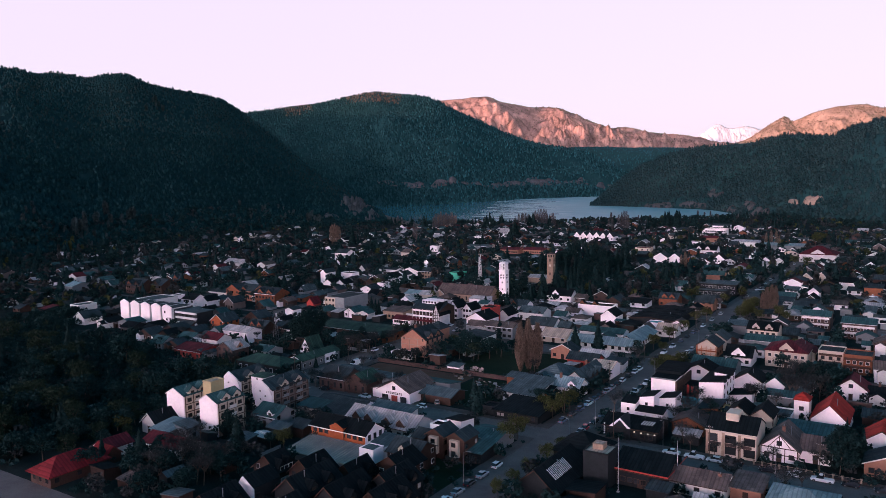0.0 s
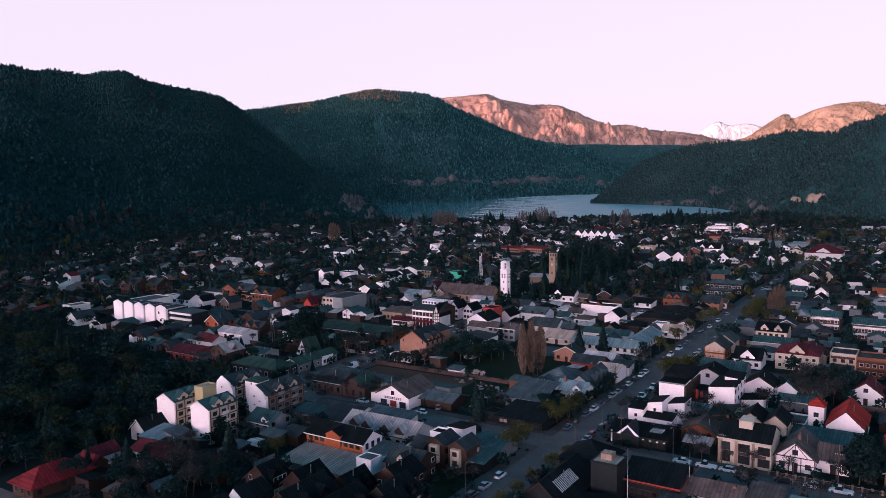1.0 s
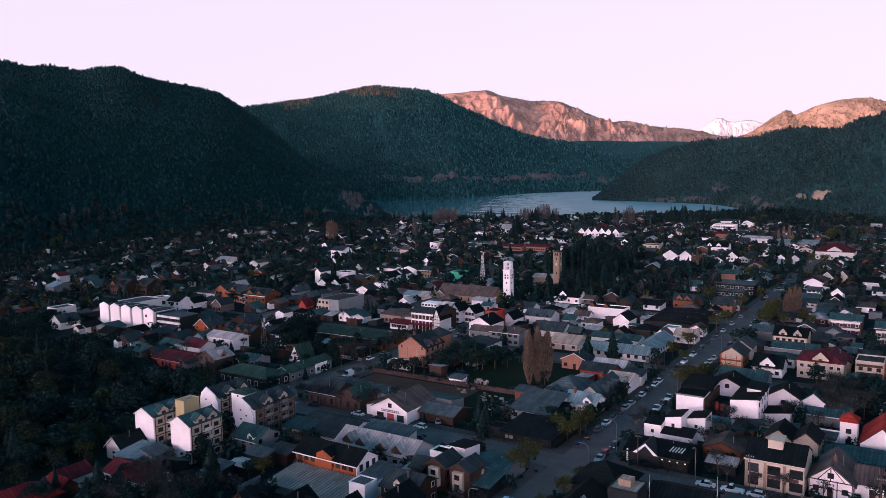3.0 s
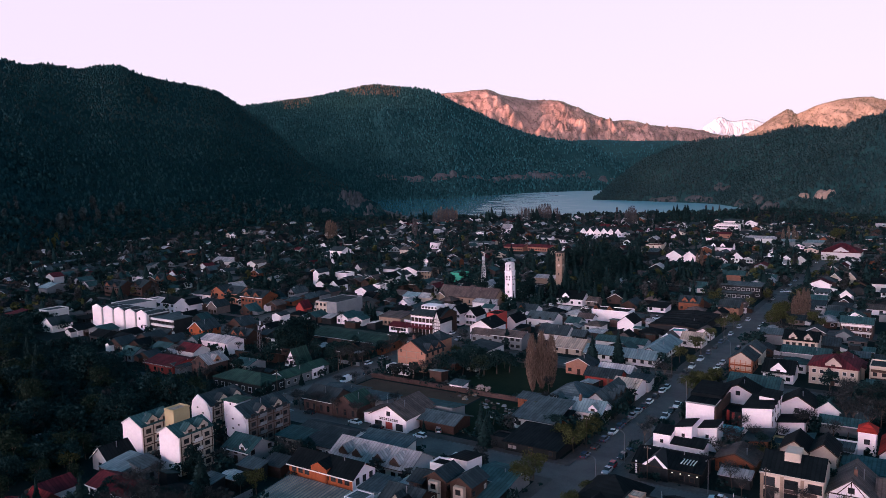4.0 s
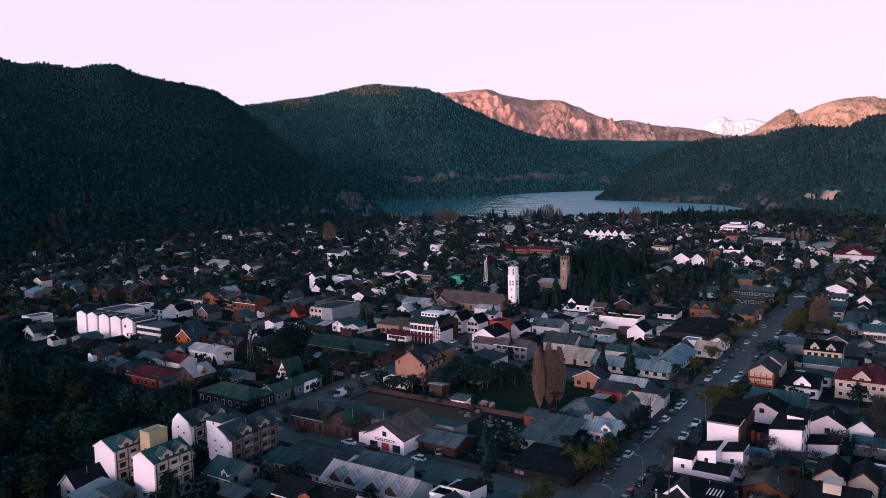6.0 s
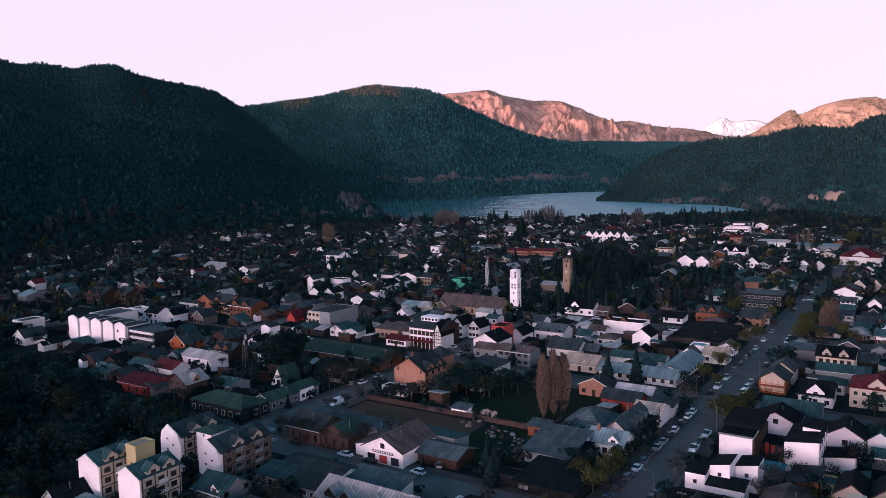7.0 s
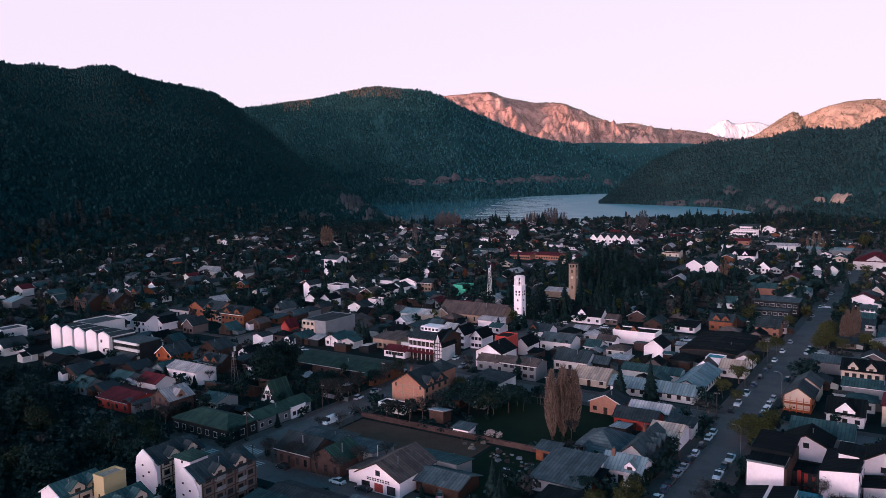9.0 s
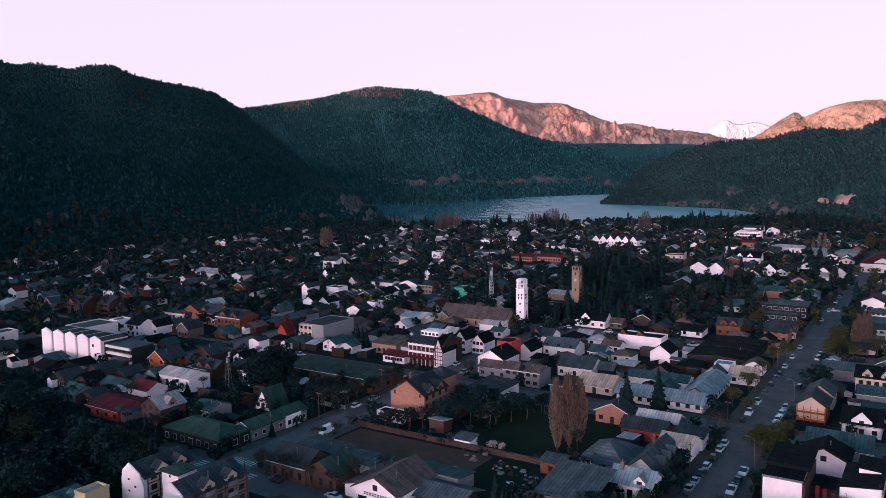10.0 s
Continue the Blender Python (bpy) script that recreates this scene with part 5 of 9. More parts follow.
# long white hotel with a saw-tooth parapet
HU, HV0, HW = 242.5, -361, 43.0
hotel = thing("hotel", grid_pose(HU, HV0), "long white hotel with a saw-tooth parapet and tall slit windows", "hotel")
for k in range(5):
    b0 = k * HW / 5
    bw = HW / 5 - 1.5
    part("bay", Geo().poly([(b0, 0, 0), (b0 + bw, 0, 0), (b0 + bw, 0, 10.2), (b0 + bw * .45, 0, 11.6), (b0, 0, 10.4), (b0, .5, 0), (b0 + bw, .5, 0), (b0 + bw, .5, 10.2), (b0 + bw * .45, .5, 11.6), (b0, .5, 10.4)],
                           [(0, 1, 2, 3, 4), (9, 8, 7, 6, 5)] + [((i + 1) % 5, i, 5 + i, 5 + (i + 1) % 5) for i in range(5)]), WALL["white"], hotel)
    g = part("glass_slit", Geo().box(b0 + bw, b0 + bw + 1.5, 1.5, 11.5, 0, 9.4), GLASS, hotel, "dark glazed slit between bays")
    for zz in (2.6, 5.2, 7.8):
        part("floor_band", Geo().box(b0 + bw, b0 + bw + 1.5, 1.3, 1.5, zz, zz + .3), WALL["grey"], hotel)
    part("bay_body", Geo().box(b0, b0 + bw, 0.5, 12, 0, 9.7), WALL["offwhite"], hotel)
    part("bay_roof", Geo().box(b0 + .1, b0 + bw - .1, 0.5, 11.9, 9.7, 9.9), ROOF[("slate", "X")], hotel)
for zz in (4.0, 7.6):
    add_window(hotel, pose(HW * 0.86 + (0.8 if zz < 5 else -0.6), 0, zz), 1.1, 1.2)
wing = part("wing", Geo().box(HW, HW + 15, 2, 12, 0, 8.4), WALL["dark"], hotel, "dark wing with white balcony bands")
for z in (2.5, 5.1, 7.7):
    part("balcony_band", Geo().box(HW + .2, HW + 15.2, 1.0, 2.0, z, z + 0.9), WALL["offwhite"], wing)
for z in (1.4, 4.0, 6.6):
    for k in range(5):
        add_window(wing, pose(HW + 1.8 + 2.9 * k, 2, z), 1.8, 1.4)
part("wing_roof", Geo().box(HW - .2, HW + 15.4, 1.4, 12.4, 8.4, 8.7), ROOF[("steel", "X")], hotel)
for k in range(9):
    part("sign_letter", Geo().box(HW * .89 + k * 0.34, HW * .89 + 0.22 + k * 0.34, -0.06, 0, 4.6, 5.0), WALL["dark"], hotel, "dark sign bar")
house(256, -366, -352, 16, 9.0, 0.5, "flat", "offwhite", "steel", "flat-roofed rear block of the hotel", "rear_block", "hotel", door=None)

# brown building on the cross street, its dark roofs, the white gabled shop
house(198.5, -182, -170.5, 10, 4.2, 2.8, "v", "darkbrick", "slate", "dark brick building with arched windows and a weathered roof", "brick_hall", "building", wins=(("F", 4, 1),), wsize=(1.1, 1.9))
house(198.8, -170.4, -161, 9, 4.0, 2.8, "u", "darkbrick", "green", "dark brick building with a green-stained roof", "brick_hall", "building", wins=(("F", 3, 1),), wsize=(1.1, 1.9))
house(209, -184, -171, 9, 3.6, 0.9, "v", "grey", "steel", "low store with a grey sheet roof", "store", "store")
house(207.5, -171, -158, 9, 3.4, 0.8, "shed_f", "grey", "steel", "low store with a pale sheet roof", "store", "store", door=None)
t = house(197.2, -154.5, -142, 15, 4.0, 3.2, "u", "white", "rust", "white gabled shop with a weathered grey roof and painted signs", "gabled_shop", "shop", wins=(("F", 1, 1, 4.1),), over=0.5, door=None)
for k, (xx, mt) in enumerate(((-3.6, "green"), (0.2, "red"), (3.8, "dark"))):
    part("shop_window", Geo().box(xx - 1.2, xx + 1.2, -7.6, -7.5, 0.3, 2.3), GLASS if k != 1 else WALL["red"], t)
for row in range(2):
    for k in range(9):
        part("sign_bar", Geo().box(-3.2 + k * 0.75, -2.7 + k * 0.75, -7.56, -7.5, 3.15 - row * .4, 3.4 - row * .4), FRAME, t, "plain sign bar")
house(199, -158.5, -154.7, 8, 3.0, 1.0, "shed_r", "white", "rust", "white lean-to beside the gabled shop", "lean_to", "shed", door=None)
house(203, -141.5, -130, 9, 2.8, 1.4, "v", "darkwood", "steel", "dark open shed with a grey sheet roof", "shed", "shed", door=None, over=0.8)
house(212, -153, -136, 7, 3.2, 1.0, "shed_f", "grey", "teal", "low workshop with a teal sheet roof", "workshop", "workshop", door=None)
# long brick wall across the block
wall = thing("garden_wall", grid_pose(238.6, -150), "long weathered brick wall with a stone coping dividing the block", "wall")
for k in range(24):
    a0 = -37 + k * 3.05
    part("panel", Geo().box(a0, a0 + 2.75, -0.12, 0.12, 0, 1.35 + .12 * math.sin(k * 2.3)), WALL["darkbrick"], wall)
    part("pier", Geo().box(a0 + 2.75, a0 + 3.05, -0.2, 0.2, 0, 1.5), WALL["darkbrick"], wall)
part("coping", Geo().box(-37.2, 36.4, -0.2, 0.2, 1.5, 1.58), WALL["darkbrick"], wall)
house(246, -186, -176.5, 4.2, 2.5, 0.4, "flat", "white", "black", "low white building with a black flat roof", "annex", "annex", wins=(("F", 3, 1, 0.6),), wsize=(1.2, 1.6))
t = house(252.5, -185.5, -173, 13, 7.2, 4.0, "u", "brick", "slate", "three-storey brick house with a stepped red-brick gable", "brick_house", wins=(("F", 2, 1, 6.6),), wsize=(0.6, 1.1), over=0.35, door=None, chimney=(0.42, 0.25, 12.4),
          dormers=(("R", 0.3, 3.4, 3.0, 1.6, "brick"), ("R", 0.7, 3.4, 3.0, 1.6, "brick")))
for z in (2.4, 4.8, 7.2):
    part("floor_band", Geo().box(-6.25, 6.25, -6.56, -6.5, z - .12, z + .12), WALL["stone"], t)
for x in (-6.1, -2.1, 2.1, 6.1):
    part("pilaster", Geo().box(x - .14, x + .14, -6.58, -6.5, 0, 7.1), WALL["stone"], t)
add_windows(t, "R", (-6.25, 6.25, -6.5, 6.5), 4, 3, 1.3, 1.4, 0.8, 2.4)
house(268, -183, -176, 7, 8.6, 3.0, "hipu", "brick", "slate", "square brick stair block behind the brick house", "stair_block", "building", door=None)
t = house(271, -168.5, -158.5, 14, 5.6, 0.8, "shed_l", "offwhite", "slate", "house with a bare whitish party wall and dark roof", wins=(("F", 2, 2),))
house(263, -162, -158, 5, 2.4, 0.6, "shed_b", "grey", "steel", "small grey garden shed behind the house", "shed", "shed")
house(238.7, -154, -149, 4, 2.2, 0.5, "shed_b", "white", "steel", "small white hut behind the wall", "hut", "hut", door=None)
house(234, -126, -120.5, 4.2, 3.0, 0.7, "shed_b", "wood", "steel", "small orange timber hut at the end of the wall", "hut", "hut", wins=(("F", 1, 1),))
# by the main street
house(217, -118.5, -106.5, 14, 3.2, 2.2, "shed_b", "offwhite", "steel", "low house with a broad grey sheet roof and veranda", wins=(("F", 2, 1),), over=0.8)
t = house(241, -118.5, -107.5, 14, 2.7, 3.6, "hipu", "offwhite", "steel", "large house with grey hipped roofs and a timber porch", wins=(("F", 3, 1),), door=None, over=0.9)
part("porch", gable_walls(-4.6, 0.4, -9.6, -6.2, 2.5, 1.9, "u"), WALL["white"], t, "white porch with a timber gable")
part("porch_roof", gable_roof(-4.6, 0.4, -9.6, -6.2, 2.5, 1.9, "u", over=.6), ROOF[("steel", "Y")], t)
part("porch_timber", Geo().box(-4.0, -0.2, -9.68, -9.6, 2.5, 2.75).box(-2.25, -1.95, -9.7, -9.6, 2.5, 4.1), TIMBER, t)
add_window(t, pose(-2.1, -9.62, 1.3), 2.6, 1.1)
t = house(240.5, -107, -98.6, 18, 2.9, 3.4, "u", "offwhite", "steel", "large house with a grey roof and a row of dormers", wins=(("F", 1, 1, 1.2),), over=0.9, chimney=(0.35, 0.7, 7.2),
          dormers=(("R", 0.30, 3.0, 3.2, 1.4, "darkwood"), ("R", 0.52, 3.0, 3.2, 1.4, "darkwood"), ("R", 0.74, 3.0, 3.2, 1.4, "darkwood")))
part("lean_to", Geo().box(4.2, 5.6, -7, 7.5, 0, 2.2), WALL["darkwood"], t, "dark timber veranda along the street")
house(230.5, -107, -97.5, 8, 3.4, 2.4, "v", "white", "blue", "white house with a pale blue metal roof and dormer", wins=(("F", 3, 1),), dormers=(("F", 0.72, 2.6, 3, 1.2, "white"),), chimney=(0.2, 0.4, 7))
house(223.5, -110, -104.5, 4, 3.0, 0.8, "shed_b", "wood", "black", "small orange timber shed with a black roof", "shed", "shed")
t = house(200, -112, -97.5, 13, 2.6, 1.0, "shed_b", "dark", "black", "dark timber tavern with a black roof on the street corner", "tavern", "tavern", over=0.8, wins=(("F", 3, 1),))
# lit panes of the tavern, painted pale
for k in range(2):
    part("lit_window", Geo().box(-6.4 + k * 1.3, -5.4 + k * 1.3, -6.6, -6.5, 0.9, 1.8), LIT, t)
house(200.5, -117, -112.5, 5, 2.6, 0.5, "flat", "dark", "black", "low dark outbuilding beside the tavern", "outbuilding", "shed", door=None)
house(258, -104.5, -96.5, 9, 4.0, 1.6, "v", "white", "tan", "white shop with a pale tan roof", "shop", "shop", over=0.5)
house(268, -103, -96, 6, 3.4, 0.8, "shed_b", "offwhite", "slate", "low white shop with a grey roof", "shop", "shop")
house(268, -118, -106, 7, 3.2, 2.0, "v", "red", "slate", "low house with a grey roof and red end", wins=(("F", 2, 1),))
house(278, -117, -105.5, 6, 3.0, 1.6, "v", "grey", "zinc", "low building with a pale sheet roof", "shop", "shop")
house(277, -129, -119, 7, 3.6, 2.4, "u", "brick", "slate", "small brick house with a dark gable", wins=(("F", 2, 1),))

# right of the main street
t = house(239, -76, -68.3, 18, 8.0, 0.7, "shed_b", "white", "black", "cubic white townhouse with a blank front and black roof", "townhouse", "house", over=0.15, door=None, group="white townhouses")
part("side_wall", Geo().box(3.85, 4.4, -9, 8, 0, 7.6), WALL["darkwood"], t, "dark red timber side")
part("roof_ridge", Geo().slab([(-4.2, -3.0, 9.3), (4.5, -3.0, 9.3), (4.5, 9.2, 9.9), (-4.2, 9.2, 9.9)], 1.0), ROOF[("black", "Y")], t, "raised black rear roof")
part("flashing", Geo().box(-4.0, 4.0, -9.3, -8.9, 8.0, 8.35), STEEL, t)
t = house(241, -61.5, -54, 15, 8.0, 0.9, "shed_r", "white", "black", "cubic white townhouse with a blank front and black roof", "townhouse", "house", over=0.15, door=None, wins=(("R", 4, 3),), group="white townhouses")
part("rooftop_block", Geo().box(-1.0, 3.7, 1.0, 8.6, 7.7, 9.6), WALL["white"], t)
part("rooftop_slab", Geo().slab([(-1.4, .6, 9.9), (4.0, .6, 9.6), (4.0, 9.0, 9.6), (-1.4, 9.0, 9.9)], .2), ROOF[("black", "X")], t)
for k in range(3):
    part("roof_step", Geo().box(3.2, 4.05, -6.6 + 4.6 * k, -4.2 + 4.6 * k, 8.6, 9.7), ROOF[("black", "Y")], t)
t = house(246, -68.2, -62.5, 8, 4.6, 0.4, "flat", "dark", "black", "dark recessed link building with red panels", "link_building", "building", door=None, wins=(("F", 2, 1),))
for k, xx in enumerate((-1.2, 0.2, 1.9)):
    part("red_panel", Geo().box(xx, xx + .75, -4.16 - .5 * (k == 2), -4.0, 0.3, 5.4 - .5 * k), WALL["red"], t, "tall red painted panel")
house(234, -67.5, -61, 5, 2.6, 0.4, "shed_b", "grey", "cyan", "small shed with a turquoise roof", "shed", "shed", door=None)
house(262, -72, -62, 9, 6.0, 2.4, "u", "white", "black", "white house with a black-edged gable", wins=(("F", 1, 1, 5.2), ("R", 2, 2)), over=0.8)
house(273, -72.5, -58, 12, 5.0, 2.4, "v", "grey", "teal", "house with a broad teal hipped roof", wins=(("R", 2, 1),))
house(258, -54.5, -46, 9, 6.0, 2.6, "u", "white", "black", "white house with a black gable roof", wins=(("F", 1, 2), ("R", 2, 2)), over=0.6)
house(262, -45.5, -40, 10, 4.6, 2.2, "u", "white", "teal", "white house with a steep grey-blue roof", wins=(("F", 1, 1),))
house(248, -53.5, -47, 7, 3.4, 1.0, "shed_r", "white", "black", "low white wing with a black sloping roof", door=None)
for k, (uu, va, vb, hh) in enumerate(((218, -78.5, -74, 5.2), (221, -73.8, -69.5, 6.6), (217, -73.8, -65.5, 3.4), (226, -69.3, -64.5, 5.6))):
    house(uu, va, vb, 5 + 2 * (k % 2), hh, 0.9, "shed_r" if k % 2 else "shed_b", "white", "black", "stepped white house with black sloping roof slabs", "stepped_house", "house", wins=(("F", 1, 1, hh - 2.2),), wsize=(0.8, 0.9), door=None, group="stepped white houses", over=0.1)
t = house(201.5, -77.5, -62.5, 11, 3.6, 1.8, "v", "dark", "black", "black timber restaurant with white gable and lit veranda", "restaurant", "restaurant", wins=(("F", 6, 1),), over=0.8, door=None)
part("gable", gable_walls(-5.5, 0.5, -6.4, 0, 3.6, 2.6, "u"), WALL["dark"], t)
part("gable_trim", Geo().slab([(-5.6, -6.5, 3.5), (-2.5, -6.5, 6.2), (-2.5, -6.5, 5.6), (-4.6, -6.5, 3.5)], 0.06).slab([(-2.5, -6.5, 6.2), (0.6, -6.5, 3.5), (-0.4, -6.5, 3.5), (-2.5, -6.5, 5.6)], 0.06), WALL["white"], t)
for k in range(6):
    part("sign_letter", Geo().box(-7.3, -6.9, -6.2, -6.1, 0.9 + k * .55, 1.3 + k * .55), FRAMEW, t, "pale sign bar")
for k in range(6):
    part("veranda_lamp", Geo().box(-2.6 + k * 1.9, -2.3 + k * 1.9, -5.66, -5.52, 2.5, 2.62), LAMPGLOW, t, "small glowing lamp")
for k in range(5):
    part("pergola_beam", Geo().box(3.2 + k * .7, 3.4 + k * .7, -5.6, -2.2, 5.0, 5.15), FRAMEW, t)
house(228, -58.5, -52.5, 10, 3.6, 0.9, "shed_r", "wood", "slate", "timber workshop with a grey roof", "workshop", "workshop", door=None)
house(214, -62, -53, 9, 3.0, 2.0, "u", "wood", "rust", "low brown house with a weathered roof among trees", wins=(("F", 2, 1),))
house(231, -52.5, -44.5, 6, 2.8, 0.6, "flat", "yellow", "steel", "low ochre building with a grey flat roof", "annex", "annex", wins=(("F", 2, 1),))
# stone building with black mansard
t = house(202, -49.5, -37, 12, 6.6, 3.0, "v", "cream", "black", "three-storey pale stone building with a black mansard roof", "stone_building", "building", wins=(("F", 3, 2, 0.7),), wsize=(2.8, 2.1), storey=3.0, door=None, over=0.2)
for k in range(3):
    part("spandrel", Geo().box(-5.2 + 3.8 * k, -2.4 + 3.8 * k, -6.1, -6.0, 2.86, 3.6), WALL["darkbrick"], t)
    part("pier", Geo().box(-6.25 + 4.05 * k, -5.55 + 4.05 * k, -6.14, -6.0, 0, 6.5), WALL["stone"], t)
part("roof_cabin", Geo().box(-2, 1.2, -2.4, 2.4, 7.4, 10.6), WALL["cream"], t)
part("cornice", Geo().box(-6.5, 6.5, -6.4, -6.0, 6.4, 6.7), WALL["cream"], t)
house(221, -48.5, -42.5, 9, 6.0, 2.2, "u", "cream", "black", "cream house with a black roof and twin gables", wins=(("F", 2, 2), ("R", 2, 2)), r=R)
house(221, -42, -36.5, 9, 6.2, 2.2, "u", "cream", "black", "cream house with a black roof and twin gables", wins=(("F", 1, 2), ("R", 2, 2)), r=R)
house(205, -36.5, -27.5, 13, 3.6, 3.6, "u", "white", "rust", "white half-timbered house with a weathered slate roof", "half_timbered_house", wins=(("F", 3, 1), ("F", 1, 1, 4.2)), timber=True, over=0.7, chimney=(0.55, 0.3, 8.2))
house(208, -27.4, -20.5, 9, 3.2, 2.6, "v", "white", "rust", "white wing with a weathered slate roof", "half_timbered_wing", wins=(("F", 1, 1), ("R", 2, 1)))
house(222, -35.5, -20, 8, 3.0, 0.8, "shed_b", "grey", "teal", "long low shed with a dull teal roof", "shed", "shed", door=None)
house(238, -33.5, -29.5, 5, 7.4, 2.0, "hipu", "white", "red", "white tower house with a red roof", "tower_house", wins=(("F", 1, 2, 1.6),), over=0.3)
house(234, -28.5, -19, 15, 3.8, 4.4, "u", "white", "red", "white house with a steep red roof", "red_roofed_house", wins=(("F", 1, 1), ("R", 3, 1)), over=0.4)
house(233, -40, -33.6, 9, 3.0, 0.5, "flat", "offwhite", "steel", "low white wing with a flat roof", "annex", "annex", wins=(("F", 2, 1),))
house(222, -14.5, -6, 11, 3.6, 3.0, "u", "white", "red", "white house with a red roof beside a dark cypress", wins=(("F", 2, 1), ("R", 2, 1)))
house(206, -13, -3, 9, 3.2, 2.2, "u", "brick", "slate", "low brick house with a cream gable", wins=(("F", 2, 1),))
house(272, -26.5, -17, 10, 3.6, 3.4, "u", "white", "maroon", "white house with a dull red roof", wins=(("F", 2, 1), ("F", 1, 1, 4.0)))
for k in range(4):
    house(255 + 7 * k, -44 + k, -33, 6, 3.0, 1.2, "v", R.choice(("grey", "offwhite")), R.choice(("blue", "steel", "teal")), "low house with a blue-grey sheet roof", door=None, wins=(("R", 2, 1),), group="low sheet-roofed row")
# beyond the second cross street, right
t = house(308, -79.5, -71.8, 10, 4.8, 2.6, "u", "wood", "slate", "varnished timber house with balconies on the street corner", wins=(("F", 2, 2), ("R", 3, 2)), over=0.8)
part("gable_board", gable_walls(-3.6, 3.6, -5.1, -4.9, 4.8, 2.3, "u"), WALL["cream"], t, "cream boarded gable")
for z in (0.4, 2.6):
    part("balcony", Geo().box(-3.8, 3.8, -6.4, -5.0, z, z + .14).box(-3.8, 3.8, -6.42, -6.34, z + .5, z + .62).box(-3.8, 3.8, -6.42, -6.34, z + .95, z + 1.05), WALL["orange"], t, "orange timber balcony")
for k in range(5):
    part("post", Geo().box(-3.8 + 1.85 * k, -3.62 + 1.85 * k, -6.44, -6.28, 0, 4.7), WALL["orange"], t)
house(322, -79, -71.5, 9, 4.6, 2.6, "u", "cream", "steel", "cream house with a gabled grey roof", wins=(("F", 1, 1),))
house(300.5, -67, -57.5, 10, 3.4, 3.4, "v", "white", "black", "low white house with a black roof and half-timbered gable", "half_timbered_house", dormers=(("F", 0.5, 5, 4.5, 2.4, "white"),), wins=(("F", 3, 1),))
t = house(305.5, -53.5, -39, 14, 6.0, 3.4, "hipv", "cream", "maroon", "large cream house with a maroon hipped roof", "large_house", wins=(("F", 6, 2),), dormers=(("F", 0.5, 5, 5, 2.4, "cream"),), white=True)
house(343, -67.5, -55.5, 11, 6.0, 2.6, "v", "cream", "black", "cream house with a black roof and twin round-headed dormers", "large_house", wins=(("F", 5, 2),), dormers=(("F", 0.28, 3, 4, 1.8, "cream"), ("F", 0.72, 3, 4, 1.8, "cream")))
house(330, -66, -50, 9, 4.0, 1.6, "v", "grey", "teal", "low building with a long teal roof", "shop", "shop")
house(358, -79, -62, 12, 4.0, 1.4, "v", "grey", "steel", "low building with stepped grey sheet roofs", "hall", "hall")
t3 = house(310, -36, -27.5, 10, 6.6, 0.5, "flat", "cream", "slate", "cream apartment house with balconies", "apartment_house", "house", wins=(("F", 3, 2), ("R", 3, 2)))
t4 = house(307, -27.3, -18, 10, 6.6, 0.6, "flat", "wood", "slate", "orange-brown apartment house with a flat roof", "apartment_house", "house", wins=(("F", 4, 2),), white=True)
house(318, -50, -38, 9, 4.0, 3.0, "u", "cream", "maroon", "cream gabled house with a dull roof", wins=(("F", 2, 1),))
t = house(370, -34, -21, 12, 7.0, 1.6, "v", "darkbrick", "teal", "brick apartment house with a teal roof", "apartment_house", "house", wins=(("F", 5, 2),), white=True)
t2 = house(384, -52, -40, 11, 6.4, 1.8, "v", "darkbrick", "teal", "brick house with a green-grey roof", wins=(("F", 4, 2),), white=True)
for o, w_, d_, mt in ((t, 13, 12, "offwhite"), (t2, 12, 11, "offwhite"), (t3, 8.5, 10, "darkwood"), (t4, 9.3, 10, "darkwood")):
    for z in (2.7, 5.5):
        part("balcony_band", Geo().box(-w_ / 2 + .4, w_ / 2 - .4, -d_ / 2 - 1.1, -d_ / 2, z - .15, z).box(-w_ / 2 + .4, w_ / 2 - .4, -d_ / 2 - 1.1, -d_ / 2 - 1.02, z, z + .7), WALL[mt], o)
# beyond the second cross street, left of the main street
house(299.5, -131, -104, 8, 2.8, 2.2, "v", "offwhite", "blue", "long white school building with a pale metal roof", "school", "school", wins=(("F", 9, 1),), over=0.7)
house(307.9, -113, -104, 26, 2.8, 2.3, "u", "offwhite", "blue", "white school wing with a pale blue metal roof", "school_wing", "school", wins=(("R", 8, 1),), over=0.7, door=None)
house(318, -134, -114, 8, 3.4, 1.4, "v", "offwhite", "teal", "low school hall with a teal roof", "hall", "hall")
house(337, -105, -96.5, 8, 3.2, 2.2, "v", "offwhite", "tan", "low white house with a pale tan roof", wins=(("F", 2, 1),))
house(345, -112, -106, 6, 4.0, 0.4, "flat", "white", "cyan", "white block with a turquoise top", "block", "building")
house(303, -146, -134, 12, 2.5, 2.6, "v", "cream", "tan", "cream house with a brown gabled roof", wins=(("F", 2, 1),))
house(318, -160, -147, 10, 3.8, 2.8, "v", "offwhite", "slate", "white house with a dark roof", wins=(("F", 3, 1),))
t = house(299, -171.5, -158, 9, 5.2, 1.6, "v", "grey", "rust", "two-storey pale grey house with a dull red-brown roof", "shop_house", "house", wins=(("F", 5, 2),), storey=2.7, wsize=(1.6, 1.2))
house(303, -184, -173, 8, 3.6, 1.8, "v", "grey", "rust", "low shop with a rusted sheet roof", "shop", "shop", wins=(("F", 3, 1),))
